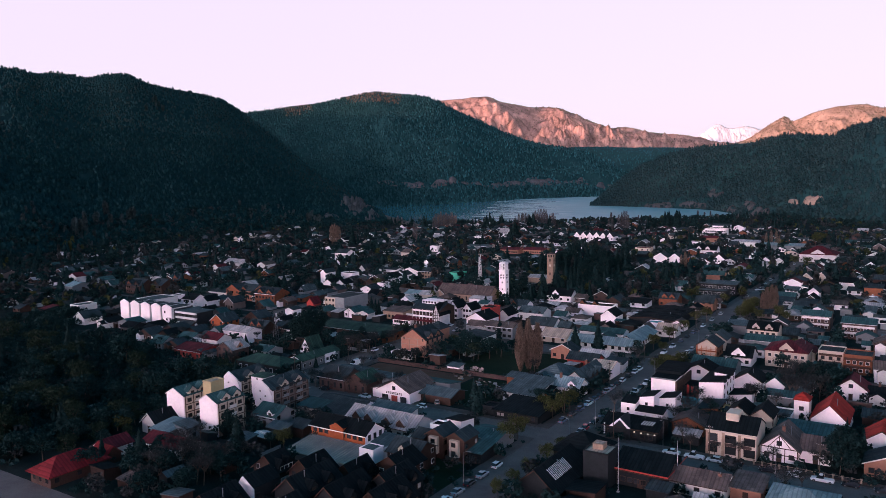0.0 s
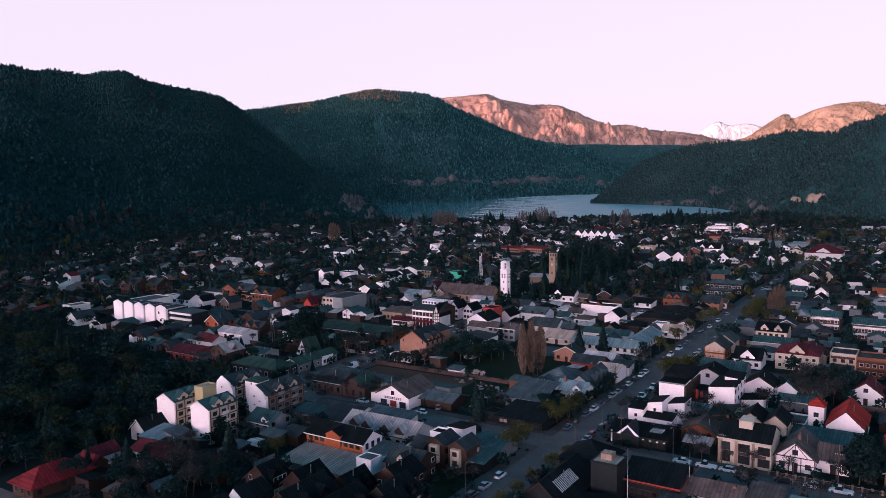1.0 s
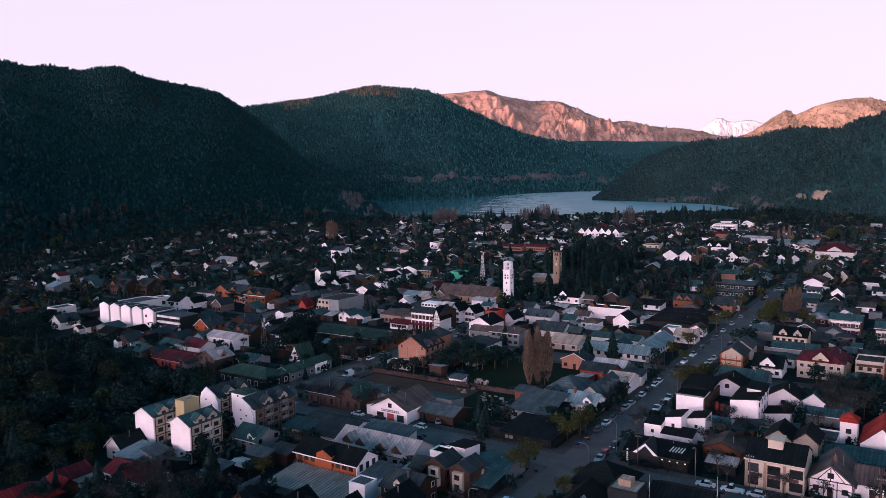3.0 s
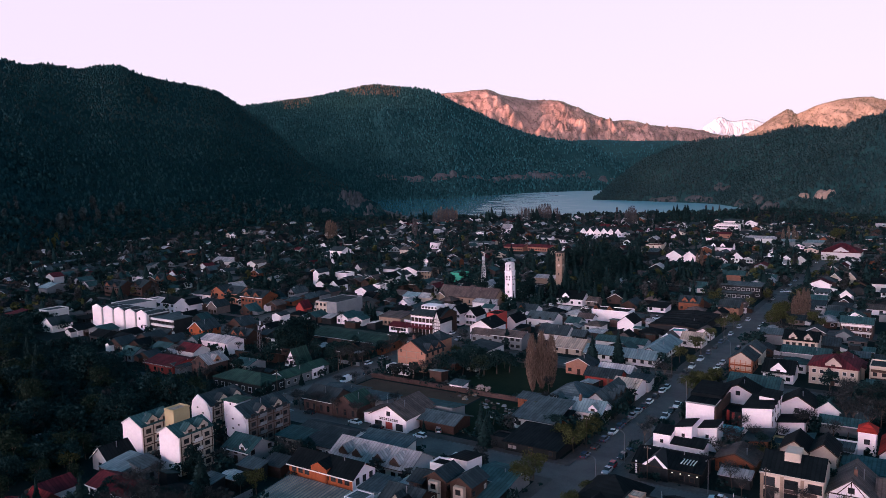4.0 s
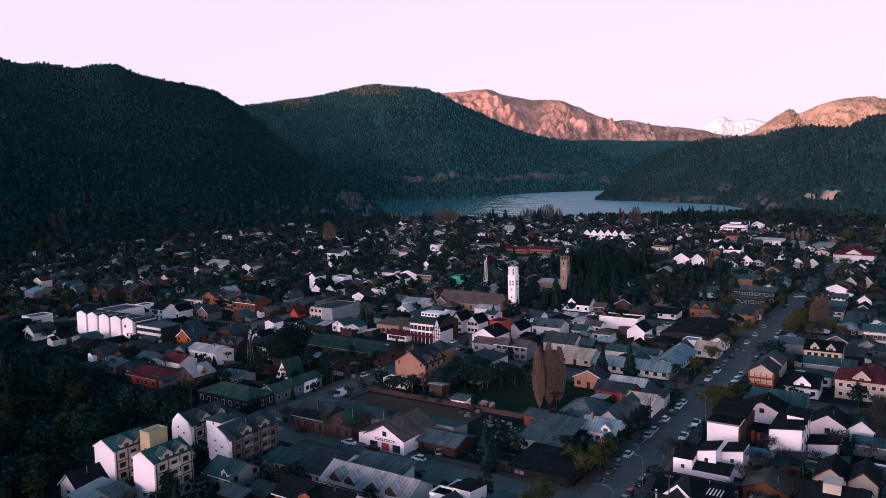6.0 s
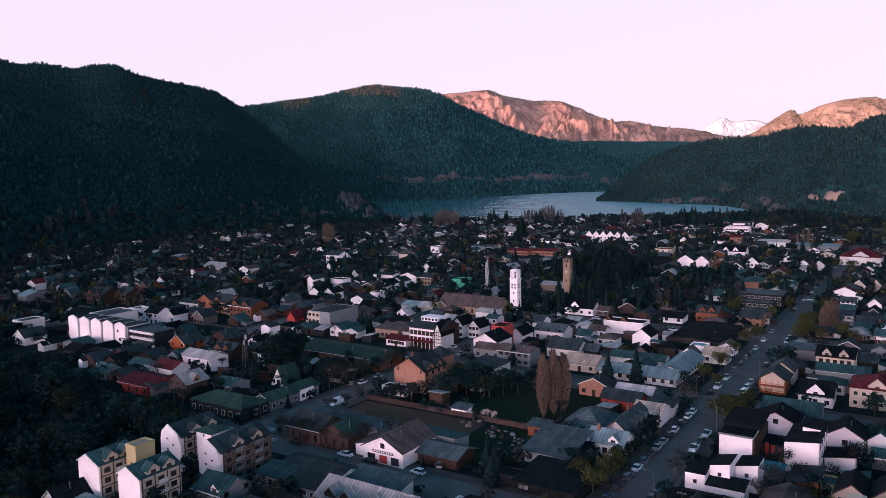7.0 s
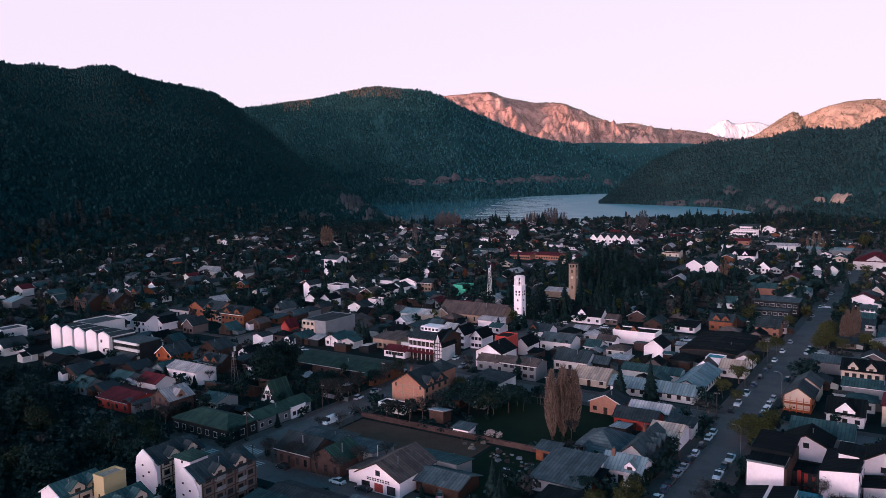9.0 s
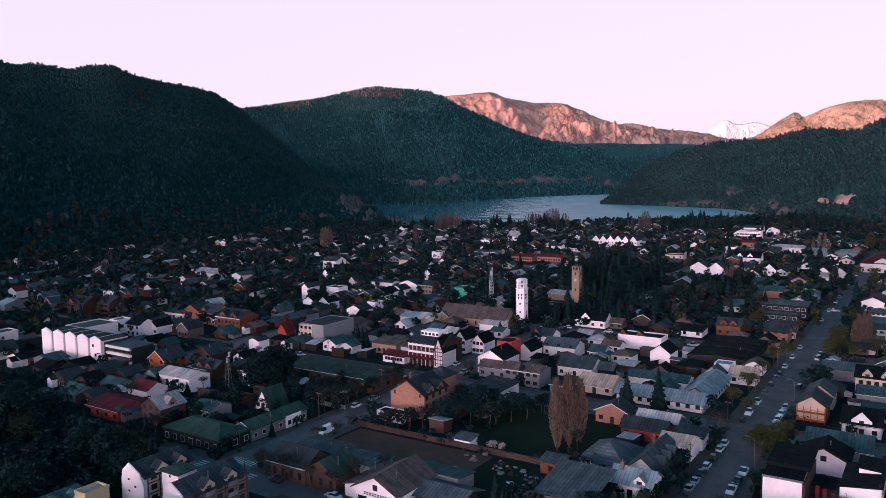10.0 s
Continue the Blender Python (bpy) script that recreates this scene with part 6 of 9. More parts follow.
# balconied hotel with timber gable
t = house(306, -216.5, -201, 13, 8.6, 2.6, "v", "darkwood", "slate", "half-timbered hotel with white balcony bands", "hotel", "hotel", wins=(("F", 6, 3),), storey=2.7, wsize=(1.5, 1.3), chimney=(0.1, 0.5, 12))
for z in (4.9, 7.6):
    part("balcony_band", Geo().box(-7.8, 4.2, -7.7, -7.5, z, z + 0.62).box(-7.8, 4.2, -7.7, -6.5, z - .14, z), WALL["white"], t)
for k in range(7):
    part("post", Geo().box(-7.8 + 1.98 * k, -7.62 + 1.98 * k, -7.72, -7.54, 0, 8.9), FRAMEW, t)
part("pent_roof", Geo().slab([(-8.6, -9.0, 3.0), (4.6, -9.0, 3.0), (4.6, -6.5, 4.1), (-8.6, -6.5, 4.1)], .16), ROOF[("maroon", "X")], t, "maroon pent roof over the ground floor")
part("upper_eaves", Geo().slab([(-8.6, -8.4, 8.9), (4.6, -8.4, 8.9), (4.6, -2.0, 10.6), (-8.6, -2.0, 10.6)], .2), ROOF[("slate", "X")], t)
part("penthouse", Geo().box(-5.5, 3.0, -2.4, 4.0, 9.4, 12.2), WALL["white"], t)
for k in range(5):
    add_window(t, pose(-4.6 + 1.7 * k, -2.42, 11.3), 1.1, 0.9)
part("gable", gable_walls(4.4, 7.8, -7.4, 2, 7.2, 4.4, "u"), WALL["offwhite"], t, "white half-timbered gable")
part("gable_roof", gable_roof(4.4, 7.8, -7.4, 2, 7.2, 4.4, "u", over=0.6), ROOF[("black", "Y")], t)
g = Geo()
for k in range(4):
    g.box(4.5 + k * 1.05, 4.7 + k * 1.05, -7.46, -7.4, 0.5, 8.4)
for z in (1.4, 2.9, 4.4, 5.9, 7.2):
    g.box(4.4, 7.8, -7.47, -7.4, z, z + .26)
part("timber_frame", g, TIMBER, t)
house(307, -199.8 + 13, -176, 12, 6.0, 3.0, "u", "white", "black", "white gabled shop with a curved parapet", "shop", "shop", wins=(("F", 3, 2),))
house(320, -186, -180, 8, 9.0, 0.4, "flat", "red", "black", "dark red tower behind white gables", "tower_house", "building", door=None)
house(313, -241, -228.5, 9, 4.0, 1.0, "shed_b", "stone", "rust", "low building with an open upper terrace", "shop", "shop", wins=(("F", 5, 1),))
house(303, -227.5, -217.2, 8, 2.8, 1.2, "v", "white", "maroon", "low white shop with dark windows", "shop", "shop", wins=(("F", 6, 1),))
house(270, -250, -206, 17, 3.2, 1.4, "v", "darkbrick", "green", "wide low hall with a mossy green roof", "market_hall", "hall", wins=(("F", 8, 1),), door=None)
house(266, -209, -203.8, 18, 3.2, 0.8, "shed_b", "wood", "green", "orange-walled shop at the edge of the hall", "shop", "shop", wins=(("R", 3, 1),))
t = house(356, -124.5, -103, 38, 3.4, 0.9, "u", "dark", "black", "wide dark hall with a low black roof in bays", "depot", "hall", door=None, over=0.3, wins=(("F", 4, 1),))
for k in range(3):
    part("roof_monitor", Geo().box(-9.5, 9.5, -14 + k * 11, -13 + k * 11, 3.4, 4.55), ROOF[("black", "X")], t)
house(352, -103, -97, 7, 3.4, 1.6, "u", "white", "rust", "low white shop with a pointed gable", "shop", "shop", wins=(("F", 2, 1),))
t = house(443, -116, -99, 9, 5.4, 0.5, "flat", "dark", "steel", "two-storey inn with rows of pale windows", "inn", "hotel", wins=(("F", 7, 2),), white=True, wsize=(1.7, 1.5), storey=2.6, door=None)
# flat grey block with cream windows
t = house(311, -279, -265.5, 20, 8.6, 0.4, "flat", "grey", "slate", "flat-roofed concrete block with a cream windowed end", "office_block", "building", door=None)
part("front", Geo().box(-6.8, 0.4, -10.25, -10.02, 0, 8.6), WALL["cream"], t, "cream rendered front")
add_windows(t, "F", (-6.8, 0.4, -10.27, 10), 3, 3, 1.3, 1.3, 1.0, 2.8)

# church: long nave and white bell tower
t = house(377, -249, -214, 12, 4.4, 4.4, "v", "stone", "rust", "church nave with a long weathered brown roof", "church", "church", wins=(("F", 8, 1),), wsize=(0.9, 2.0), over=0.7)
house(371.5, -224, -212, 5.5, 3.0, 1.2, "shed_b", "white", "zinc", "white church porch with a low roof", "church_porch", "church")
bt = thing("bell_tower", grid_pose(386.5, -209.5), "tall white church bell tower with an open belfry", "bell tower")
part("shaft", Geo().box(-2.05, 2.05, -2.05, 2.05, 0, 18.2).box(-2.3, 2.3, -2.3, 2.3, 18.2, 18.6), WALL["white"], bt)
g = Geo()
for sx in (-1, 0, 1):
    for sy in (-1, 0, 1):
        if sx or sy:
            g.box(sx * 1.6 - .28, sx * 1.6 + .28, sy * 1.6 - .28, sy * 1.6 + .28, 18.6, 22.2)
g.box(-1.95, 1.95, -1.95, 1.95, 22.2, 22.8).box(-1.95, 1.95, -1.95, 1.95, 20.4, 20.65).prism([(-1.5, -1.5), (1.5, -1.5), (1.5, 1.5), (-1.5, 1.5)], 22.8, 23.2)
part("belfry", g, WALL["white"], bt)
for s in "FR":
    for a, z in ((1.5, 15.6), (3.1, 15.6), (1.5, 14.2), (3.1, 14.2), (2.3, 11.5), (2.3, 7.5)):
        add_window(bt, side_pose(s, -2.05, 2.05, -2.05, 2.05, a - .25, z), 0.7, 0.9)
# clock tower of brown stone
ct = thing("clock_tower", grid_pose(456, -212), "slim brown stone clock tower with a tiled cap", "clock tower")
part("shaft", Geo().box(-2, 2, -2, 2, 0, 18.6), WALL["stone"], ct)
g = Geo()
for sx in (-1, 1):
    for sy in (-1, 1):
        g.box(sx * 1.7 - .3, sx * 1.7 + .3, sy * 1.7 - .3, sy * 1.7 + .3, 18.6, 20.4)
g.box(-2.1, 2.1, -2.1, 2.1, 20.4, 20.8)
part("belfry", g, WALL["stone"], ct)
part("cap", hip_roof(-2, 2, -2, 2, 20.8, 1.3, 0.3), ROOF[("rust", "X")], ct)
for s in "FR":
    add_window(ct, side_pose(s, -2, 2, -2, 2, 2, 16.8), 0.8, 1.6)
    add_window(ct, side_pose(s, -2, 2, -2, 2, 2, 8), 0.7, 1.6)
    part("clock_face", Geo().rod((0, 0, 0), (0, -0.12, 0), 0.75, sides=20), WALL["cream"], ct, "pale round clock face", at=side_pose(s, -2, 2, -2, 2, 2, 13.4))
house(462, -232, -216, 10, 3.6, 1.4, "v", "stone", "zinc", "stone hall beside the clock tower", "hall", "hall")
house(440, -281, -272.5, 9, 6.2, 0.5, "flat", "green", "teal", "bright green painted building", "green_building", "building", wins=(("F", 3, 1),))
# white hotel with a row of steep gables by the lake
for k in range(6):
    house(748, -322 + k * 7.2, -322 + k * 7.2 + 7.1, 14, 6.6, 4.0, "u", "white", "slate", "white hotel wing with a steep gable", "hotel_wing", "hotel", wins=(("F", 2, 2),), group="row of steep gables", over=0.2, door=None)
house(658, -92, -66, 22, 6.0, 6.0, "hipv", "offwhite", "maroon", "large hall with a red hipped roof", "hall", "hall", wins=(("F", 8, 1),), dormers=(("F", 0.5, 10, 8, 3, "offwhite"),))
house(880, -221, -198, 12, 6.4, 0.8, "flat", "white", "slate", "long white hotel by the lake", "hotel", "hotel", wins=(("F", 9, 2),), wsize=(2, 1.4))

# dark low houses below the white hotel
DR = random.Random(77)
for u, v, w, d in ((226, -352, 10, 9), (229, -338, 11, 8), (222, -327, 9, 9), (231, -322, 9, 8), (224, -314, 8, 8), (217, -306, 9, 8), (229, -304, 10, 9), (219, -295, 8, 7), (231, -291, 9, 8), (209, -287, 8, 8), (221, -283, 9, 8), (209, -276, 8, 6), (240, -308, 9, 7), (236, -280, 7, 6)):
    wl_, rf = DR.choice((("dark", "black"), ("darkwood", "slate"), ("offwhite", "black"), ("darkwood", "black"), ("grey", "teal"), ("darkbrick", "slate")))
    house(u, v - w / 2, v + w / 2, d, DR.uniform(2.6, 3.4), DR.uniform(1.4, 2.4), DR.choice(("u", "v", "hipu", "v")), wl_, rf, "low dark house with a weathered roof among trees", wins=(("F", 3, 1),), group="low dark houses", clutter=True, white=DR.random() < .5, plain=True)

# ---- the middle distance, house by house ----
house(374, -337.0, -328.4, 10, 4.2, 2.4, "u", "white", "black", "white house with black roof slabs and a blank gable", door=None, group="white gabled houses", plain=True)
house(377, -328.0, -321.5, 9, 4.2, 2.4, "u", "white", "black", "white house with black roof slabs and a blank gable", door=None, group="white gabled houses", plain=True)
house(396, -358.8, -353.8, 10, 7.5, 2.0, "u", "white", "slate", "tall white house with a plain gable", door=None, plain=True)
house(411, -353.6, -343.3, 8, 5.5, 0.5, "flat", "white", "slate", "white house with a flat grey roof", wins=(("F", 2, 1),), plain=True)
house(369, -301.9, -291.7, 9, 3.6, 2.4, "u", "white", "slate", "low white house with a blank gable wall", door=None, plain=True)
house(379, -296.1, -291.1, 7, 6.0, 0.4, "flat", "white", "slate", "small white cubic house with flat roof", wins=(("F", 2, 1),), plain=True)
house(506, -441.1, -428.1, 12, 7.0, 2.6, "v", "white", "slate", "large white house with a dark roof", wins=(("F", 3, 2),), plain=True)
house(469, -408.3, -403.3, 10, 4.0, 2.6, "u", "white", "black", "white house with a black gable roof", wins=(("F", 2, 1),), plain=True)
house(448, -366.7, -361.7, 10, 4.0, 2.6, "u", "offwhite", "slate", "whitish house with a grey gable roof", wins=(("F", 2, 1),), plain=True)
house(451, -350.9, -334.5, 8, 4.0, 1.0, "v", "white", "slate", "long low white building with a dark roof", wins=(("F", 2, 1),), plain=True)
house(450, -327.9, -314.5, 9, 4.6, 2.2, "u", "white", "slate", "white house with a long sloping gable", door=None, plain=True)
house(430, -319.8, -311.2, 9, 4.2, 2.2, "u", "white", "slate", "white gabled house with a grey roof", door=None, plain=True)
house(491, -336.8, -331.8, 9, 5.0, 2.4, "u", "white", "black", "white gabled house with a black roof", door=None, plain=True)
house(446, -308.5, -300.6, 10, 5.2, 2.2, "v", "stone", "slate", "brown balconied house with gables", wins=(("F", 3, 2),), plain=True)
house(367, -266.0, -257.5, 10, 3.6, 1.6, "v", "offwhite", "blue", "low hall with a pale sheet roof", wins=(("F", 2, 1),), plain=True)
house(368, -257.0, -247.9, 10, 3.6, 1.6, "v", "cream", "zinc", "low hall with a pale zinc roof", wins=(("F", 2, 1),), plain=True)
house(376, -250.3, -244.0, 10, 3.6, 2.2, "u", "stone", "rust", "low hall with a rusted brown roof", wins=(("F", 2, 1),), plain=True)
house(312, -293.7, -288.5, 6, 4.0, 3.2, "u", "red", "maroon", "narrow red house with a steep gable", wins=(("F", 2, 1),), plain=True)
house(313, -335.2, -319.3, 12, 6.5, 3.0, "v", "wood", "slate", "long brown timber building with orange gables", wins=(("F", 6, 2),), dormers=(("F", 0.25, 4, 4, 1.8, "wood"), ("F", 0.7, 4, 4, 1.8, "wood")), plain=True)
house(341, -327.4, -322.4, 11, 4.6, 2.6, "u", "grey", "steel", "grey house with a broad steel-blue roof", wins=(("F", 3, 2),), plain=True)
house(290, -288.5, -282.6, 6, 4.5, 1.0, "u", "white", "slate", "narrow white house end beside a dark fir", door=None, plain=True)
house(401, -190.4, -174.5, 11, 3.6, 3.4, "v", "white", "black", "white house with a deep black roof and curved gable", wins=(("F", 4, 1),), dormers=(("F", 0.4, 4, 4, 2, "white"),), plain=True)
house(370, -156.8, -138.7, 9, 5.0, 0.5, "flat", "white", "black", "long white building with two timber dormers", dormers=(("F", 0.12, 2.6, 2.5, 1.6, "wood"), ("F", 0.5, 2.6, 2.5, 1.6, "wood")), door=None, plain=True)
house(351, -137.0, -129.4, 10, 4.4, 2.8, "u", "white", "black", "white house with a blank gable and black roof", door=None, plain=True)
house(331, -183.1, -177.2, 10, 4.0, 2.8, "u", "white", "black", "small white gabled house with a black roof", door=None, plain=True)
house(356, -189.2, -180.3, 9, 4.4, 2.4, "v", "white", "slate", "white house with an orange timber gable", wins=(("F", 3, 1),), dormers=(("F", 0.2, 3, 3, 1.8, "wood"),), plain=True)
house(343, -177.7, -164.3, 10, 4.0, 2.4, "v", "offwhite", "steel", "wide house with grey-blue roofs", wins=(("F", 3, 2),), plain=True)
house(329, -210.5, -205.5, 9, 6.0, 3.0, "u", "white", "black", "white half-timbered house with a black roof", wins=(("F", 3, 2),), plain=True)
house(331, -203.8, -198.1, 9, 5.0, 3.0, "u", "white", "black", "white house with a black gable roof", wins=(("F", 3, 2),), plain=True)
house(237, -398.2, -390.3, 11, 6.0, 0.5, "flat", "offwhite", "steel", "white flat-roofed apartment house", wins=(("F", 6, 2),), plain=True)
house(225, -374.4, -366.0, 10, 3.6, 3.0, "u", "offwhite", "slate", "whitish gabled house beside the wood", door=None, plain=True)
house(282, -373.7, -367.7, 7, 6.4, 0.5, "flat", "white", "steel", "plain white cubic house with flat roof", wins=(("F", 2, 1),), plain=True)
house(283, -362.4, -352.6, 9, 5.6, 2.4, "v", "white", "black", "white house with a black roof", wins=(("F", 3, 2),), plain=True)
house(290, -356.8, -349.5, 9, 4.0, 2.4, "u", "white", "black", "white gabled house with a black roof", wins=(("F", 2, 1),), plain=True)
house(267, -328.1, -323.0, 8, 3.6, 2.6, "u", "white", "black", "small white gabled house with a black roof", door=None, plain=True)
house(303, -443.7, -429.1, 12, 5.6, 3.4, "v", "darkwood", "slate", "long brown timber hotel with gabled dormers", wins=(("F", 7, 2),), dormers=(("F", 0.2, 4, 4, 2, "wood"), ("F", 0.7, 4, 4, 2, "darkwood")), plain=True)
house(311, -428.6, -418.4, 12, 5.6, 3.4, "v", "darkwood", "slate", "long brown timber hotel with gabled dormers", wins=(("F", 7, 2),), dormers=(("F", 0.4, 4, 4, 2, "darkwood"),), plain=True)
house(335, -437.6, -431.6, 11, 5.6, 3.2, "v", "wood", "slate", "orange timber house with a dark roof", wins=(("F", 5, 2),), dormers=(("F", 0.3, 4, 4, 2, "wood"),), plain=True)
house(319, -366.6, -355.6, 10, 6.0, 3.0, "u", "wood", "slate", "orange brick house with a dark gable", wins=(("F", 3, 2),), plain=True)
house(319, -355.1, -343.6, 11, 6.0, 3.2, "v", "brick", "slate", "red-brown house with dark dormers", wins=(("F", 5, 2),), dormers=(("F", 0.3, 3, 3, 1.6, "wood"),), plain=True)
house(293, -338.5, -331.5, 9, 4.0, 2.8, "u", "taupe", "slate", "dark-roofed house with a grey-brown gable", wins=(("F", 2, 1),), plain=True)
house(320, -383.5, -368.9, 9, 3.2, 1.6, "v", "white", "slate", "low white building with a grey roof", wins=(("F", 2, 1),), plain=True)
house(289, -491.3, -481.7, 14, 3.6, 2.0, "v", "grey", "blue", "hall with a large blue roof", door=None, plain=True)
house(389, -522.1, -516.9, 14, 3.6, 2.0, "v", "grey", "steel", "hall with a blue-grey roof", door=None, plain=True)
house(348, -480.5, -470.7, 10, 4.0, 3.0, "v", "white", "slate", "white house with a grey roof", wins=(("F", 2, 1),), plain=True)
house(433, -499.0, -476.4, 12, 3.6, 2.6, "v", "offwhite", "zinc", "pale hall with a low pitched roof", door=None, plain=True)
house(368, -467.5, -460.0, 8, 3.4, 2.4, "u", "white", "maroon", "small white house with a maroon roof", door=None, plain=True)
house(598, -189.7, -178.6, 12, 5.5, 3.5, "u", "white", "slate", "large white house with a blank gable", door=None, group="twin white gables", plain=True)
house(598, -177.1, -168.3, 12, 5.5, 3.5, "u", "white", "slate", "large white house with a blank gable", door=None, group="twin white gables", plain=True)
house(671, -176.8, -158.6, 12, 5.0, 4.0, "v", "white", "black", "white house with steep black dormers", wins=(("F", 6, 1),), dormers=(("F", 0.2, 4, 4, 2.2, "white"), ("F", 0.6, 4, 4, 2.2, "white")), plain=True)
house(597, -143.0, -135.0, 10, 6.0, 3.6, "u", "white", "black", "white house with black bands and a steep gable", wins=(("F", 3, 2),), plain=True)
house(466, -119.4, -98.5, 9, 6.4, 0.8, "shed_b", "dark", "steel", "dark two-storey building with white window bays", wins=(("F", 8, 2),), white=True, wsize=(1.8, 1.5), plain=True)
house(523, -132.1, -118.6, 9, 4.0, 2.2, "v", "brick", "teal", "red-brick house with a teal roof", wins=(("F", 2, 1),), plain=True)
house(545, -110.6, -103.5, 9, 3.6, 1.8, "v", "white", "slate", "low white house with a grey roof", door=None, plain=True)
house(621, -104.2, -97.3, 12, 4.0, 2.6, "u", "offwhite", "slate", "whitish house with a large blank gable", door=None, plain=True)
house(624, -113.4, -108.1, 10, 4.0, 2.0, "u", "white", "slate", "white house with a grey roof", door=None, plain=True)
house(530, -73.2, -65.9, 11, 4.0, 3.4, "u", "cream", "slate", "cream house with a plain gable", door=None, plain=True)
house(538, -65.4, -58.9, 11, 4.0, 3.4, "u", "cream", "slate", "cream house with a plain gable", door=None, plain=True)
house(472, -72.8, -66.1, 10, 4.4, 1.6, "v", "white", "steel", "white house with stepped grey roofs", wins=(("F", 3, 2),), plain=True)
house(471, -60.8, -55.2, 10, 4.4, 2.4, "u", "white", "slate", "white house with a grey roof", door=None, plain=True)
house(413, -127.7, -117.6, 9, 4.4, 2.6, "v", "wood", "slate", "brown timber house with dark dormers", wins=(("F", 3, 1),), dormers=(("F", 0.3, 3, 3, 1.6, "wood"), ("F", 0.7, 3, 3, 1.6, "wood")), plain=True)
house(409, -107.3, -97.9, 10, 4.4, 2.6, "v", "brick", "slate", "dark brick house with a steep roof", wins=(("F", 3, 2),), plain=True)
house(766, -168.0, -142.2, 16, 4.0, 1.6, "v", "offwhite", "zinc", "long hall with a pale sheet roof", door=None, plain=True)
house(744, -135.9, -99.1, 16, 4.0, 1.6, "v", "grey", "blue", "long market hall with blue-grey roofs", door=None, plain=True)
house(932, -225.0, -205.6, 10, 7.0, 2.0, "v", "white", "slate", "long white lakeside hotel with gables", wins=(("F", 9, 2),), wsize=(1.8, 1.4), plain=True)
house(939, -203.7, -191.3, 9, 5.0, 2.6, "u", "white", "slate", "white gabled house near the lake", wins=(("F", 2, 1),), plain=True)
house(799, -202.6, -188.6, 9, 4.0, 1.6, "v", "brick", "maroon", "low house with a dull red roof", wins=(("F", 2, 1),), plain=True)
house(819, -117.1, -107.6, 9, 3.4, 1.4, "v", "offwhite", "steel", "low white house by the trees", wins=(("F", 2, 1),), plain=True)
house(738, -199.0, -190.6, 8, 5.0, 0.6, "flat", "white", "slate", "white house with a dark band of windows", wins=(("F", 2, 1),), plain=True)
house(766, -421.8, -411.8, 12, 5.0, 5.0, "v", "white", "zinc", "white house with a bright steep roof", door=None, plain=True)
house(604, -407.1, -398.8, 10, 5.0, 0.5, "flat", "white", "slate", "white house with a flat grey roof", wins=(("F", 2, 1),), plain=True)
house(557, -406.8, -398.9, 10, 4.0, 2.0, "v", "cream", "rust", "pale house with a brown roof", door=None, plain=True)
house(701, -343.8, -332.6, 9, 4.0, 1.6, "v", "white", "slate", "white house with a flat top", wins=(("F", 2, 1),), plain=True)
house(618, -338.4, -320.0, 14, 3.6, 1.6, "v", "brick", "maroon", "long red-brick school with a dull roof", wins=(("F", 9, 1),), plain=True)
house(624, -318.5, -297.7, 14, 3.6, 1.6, "v", "brick", "maroon", "long red-brick school with a dull roof", wins=(("F", 9, 1),), plain=True)
house(635, -383.7, -363.1, 12, 3.6, 1.4, "v", "grey", "steel", "grey hall with a low roof", door=None, plain=True)
house(657, -224.9, -211.8, 11, 5.6, 0.5, "flat", "cream", "maroon", "cream house with dark window bays", wins=(("F", 3, 2),), plain=True)
house(828, -271.7, -250.1, 11, 3.6, 1.4, "v", "brick", "maroon", "low brick building with a red roof", door=None, plain=True)

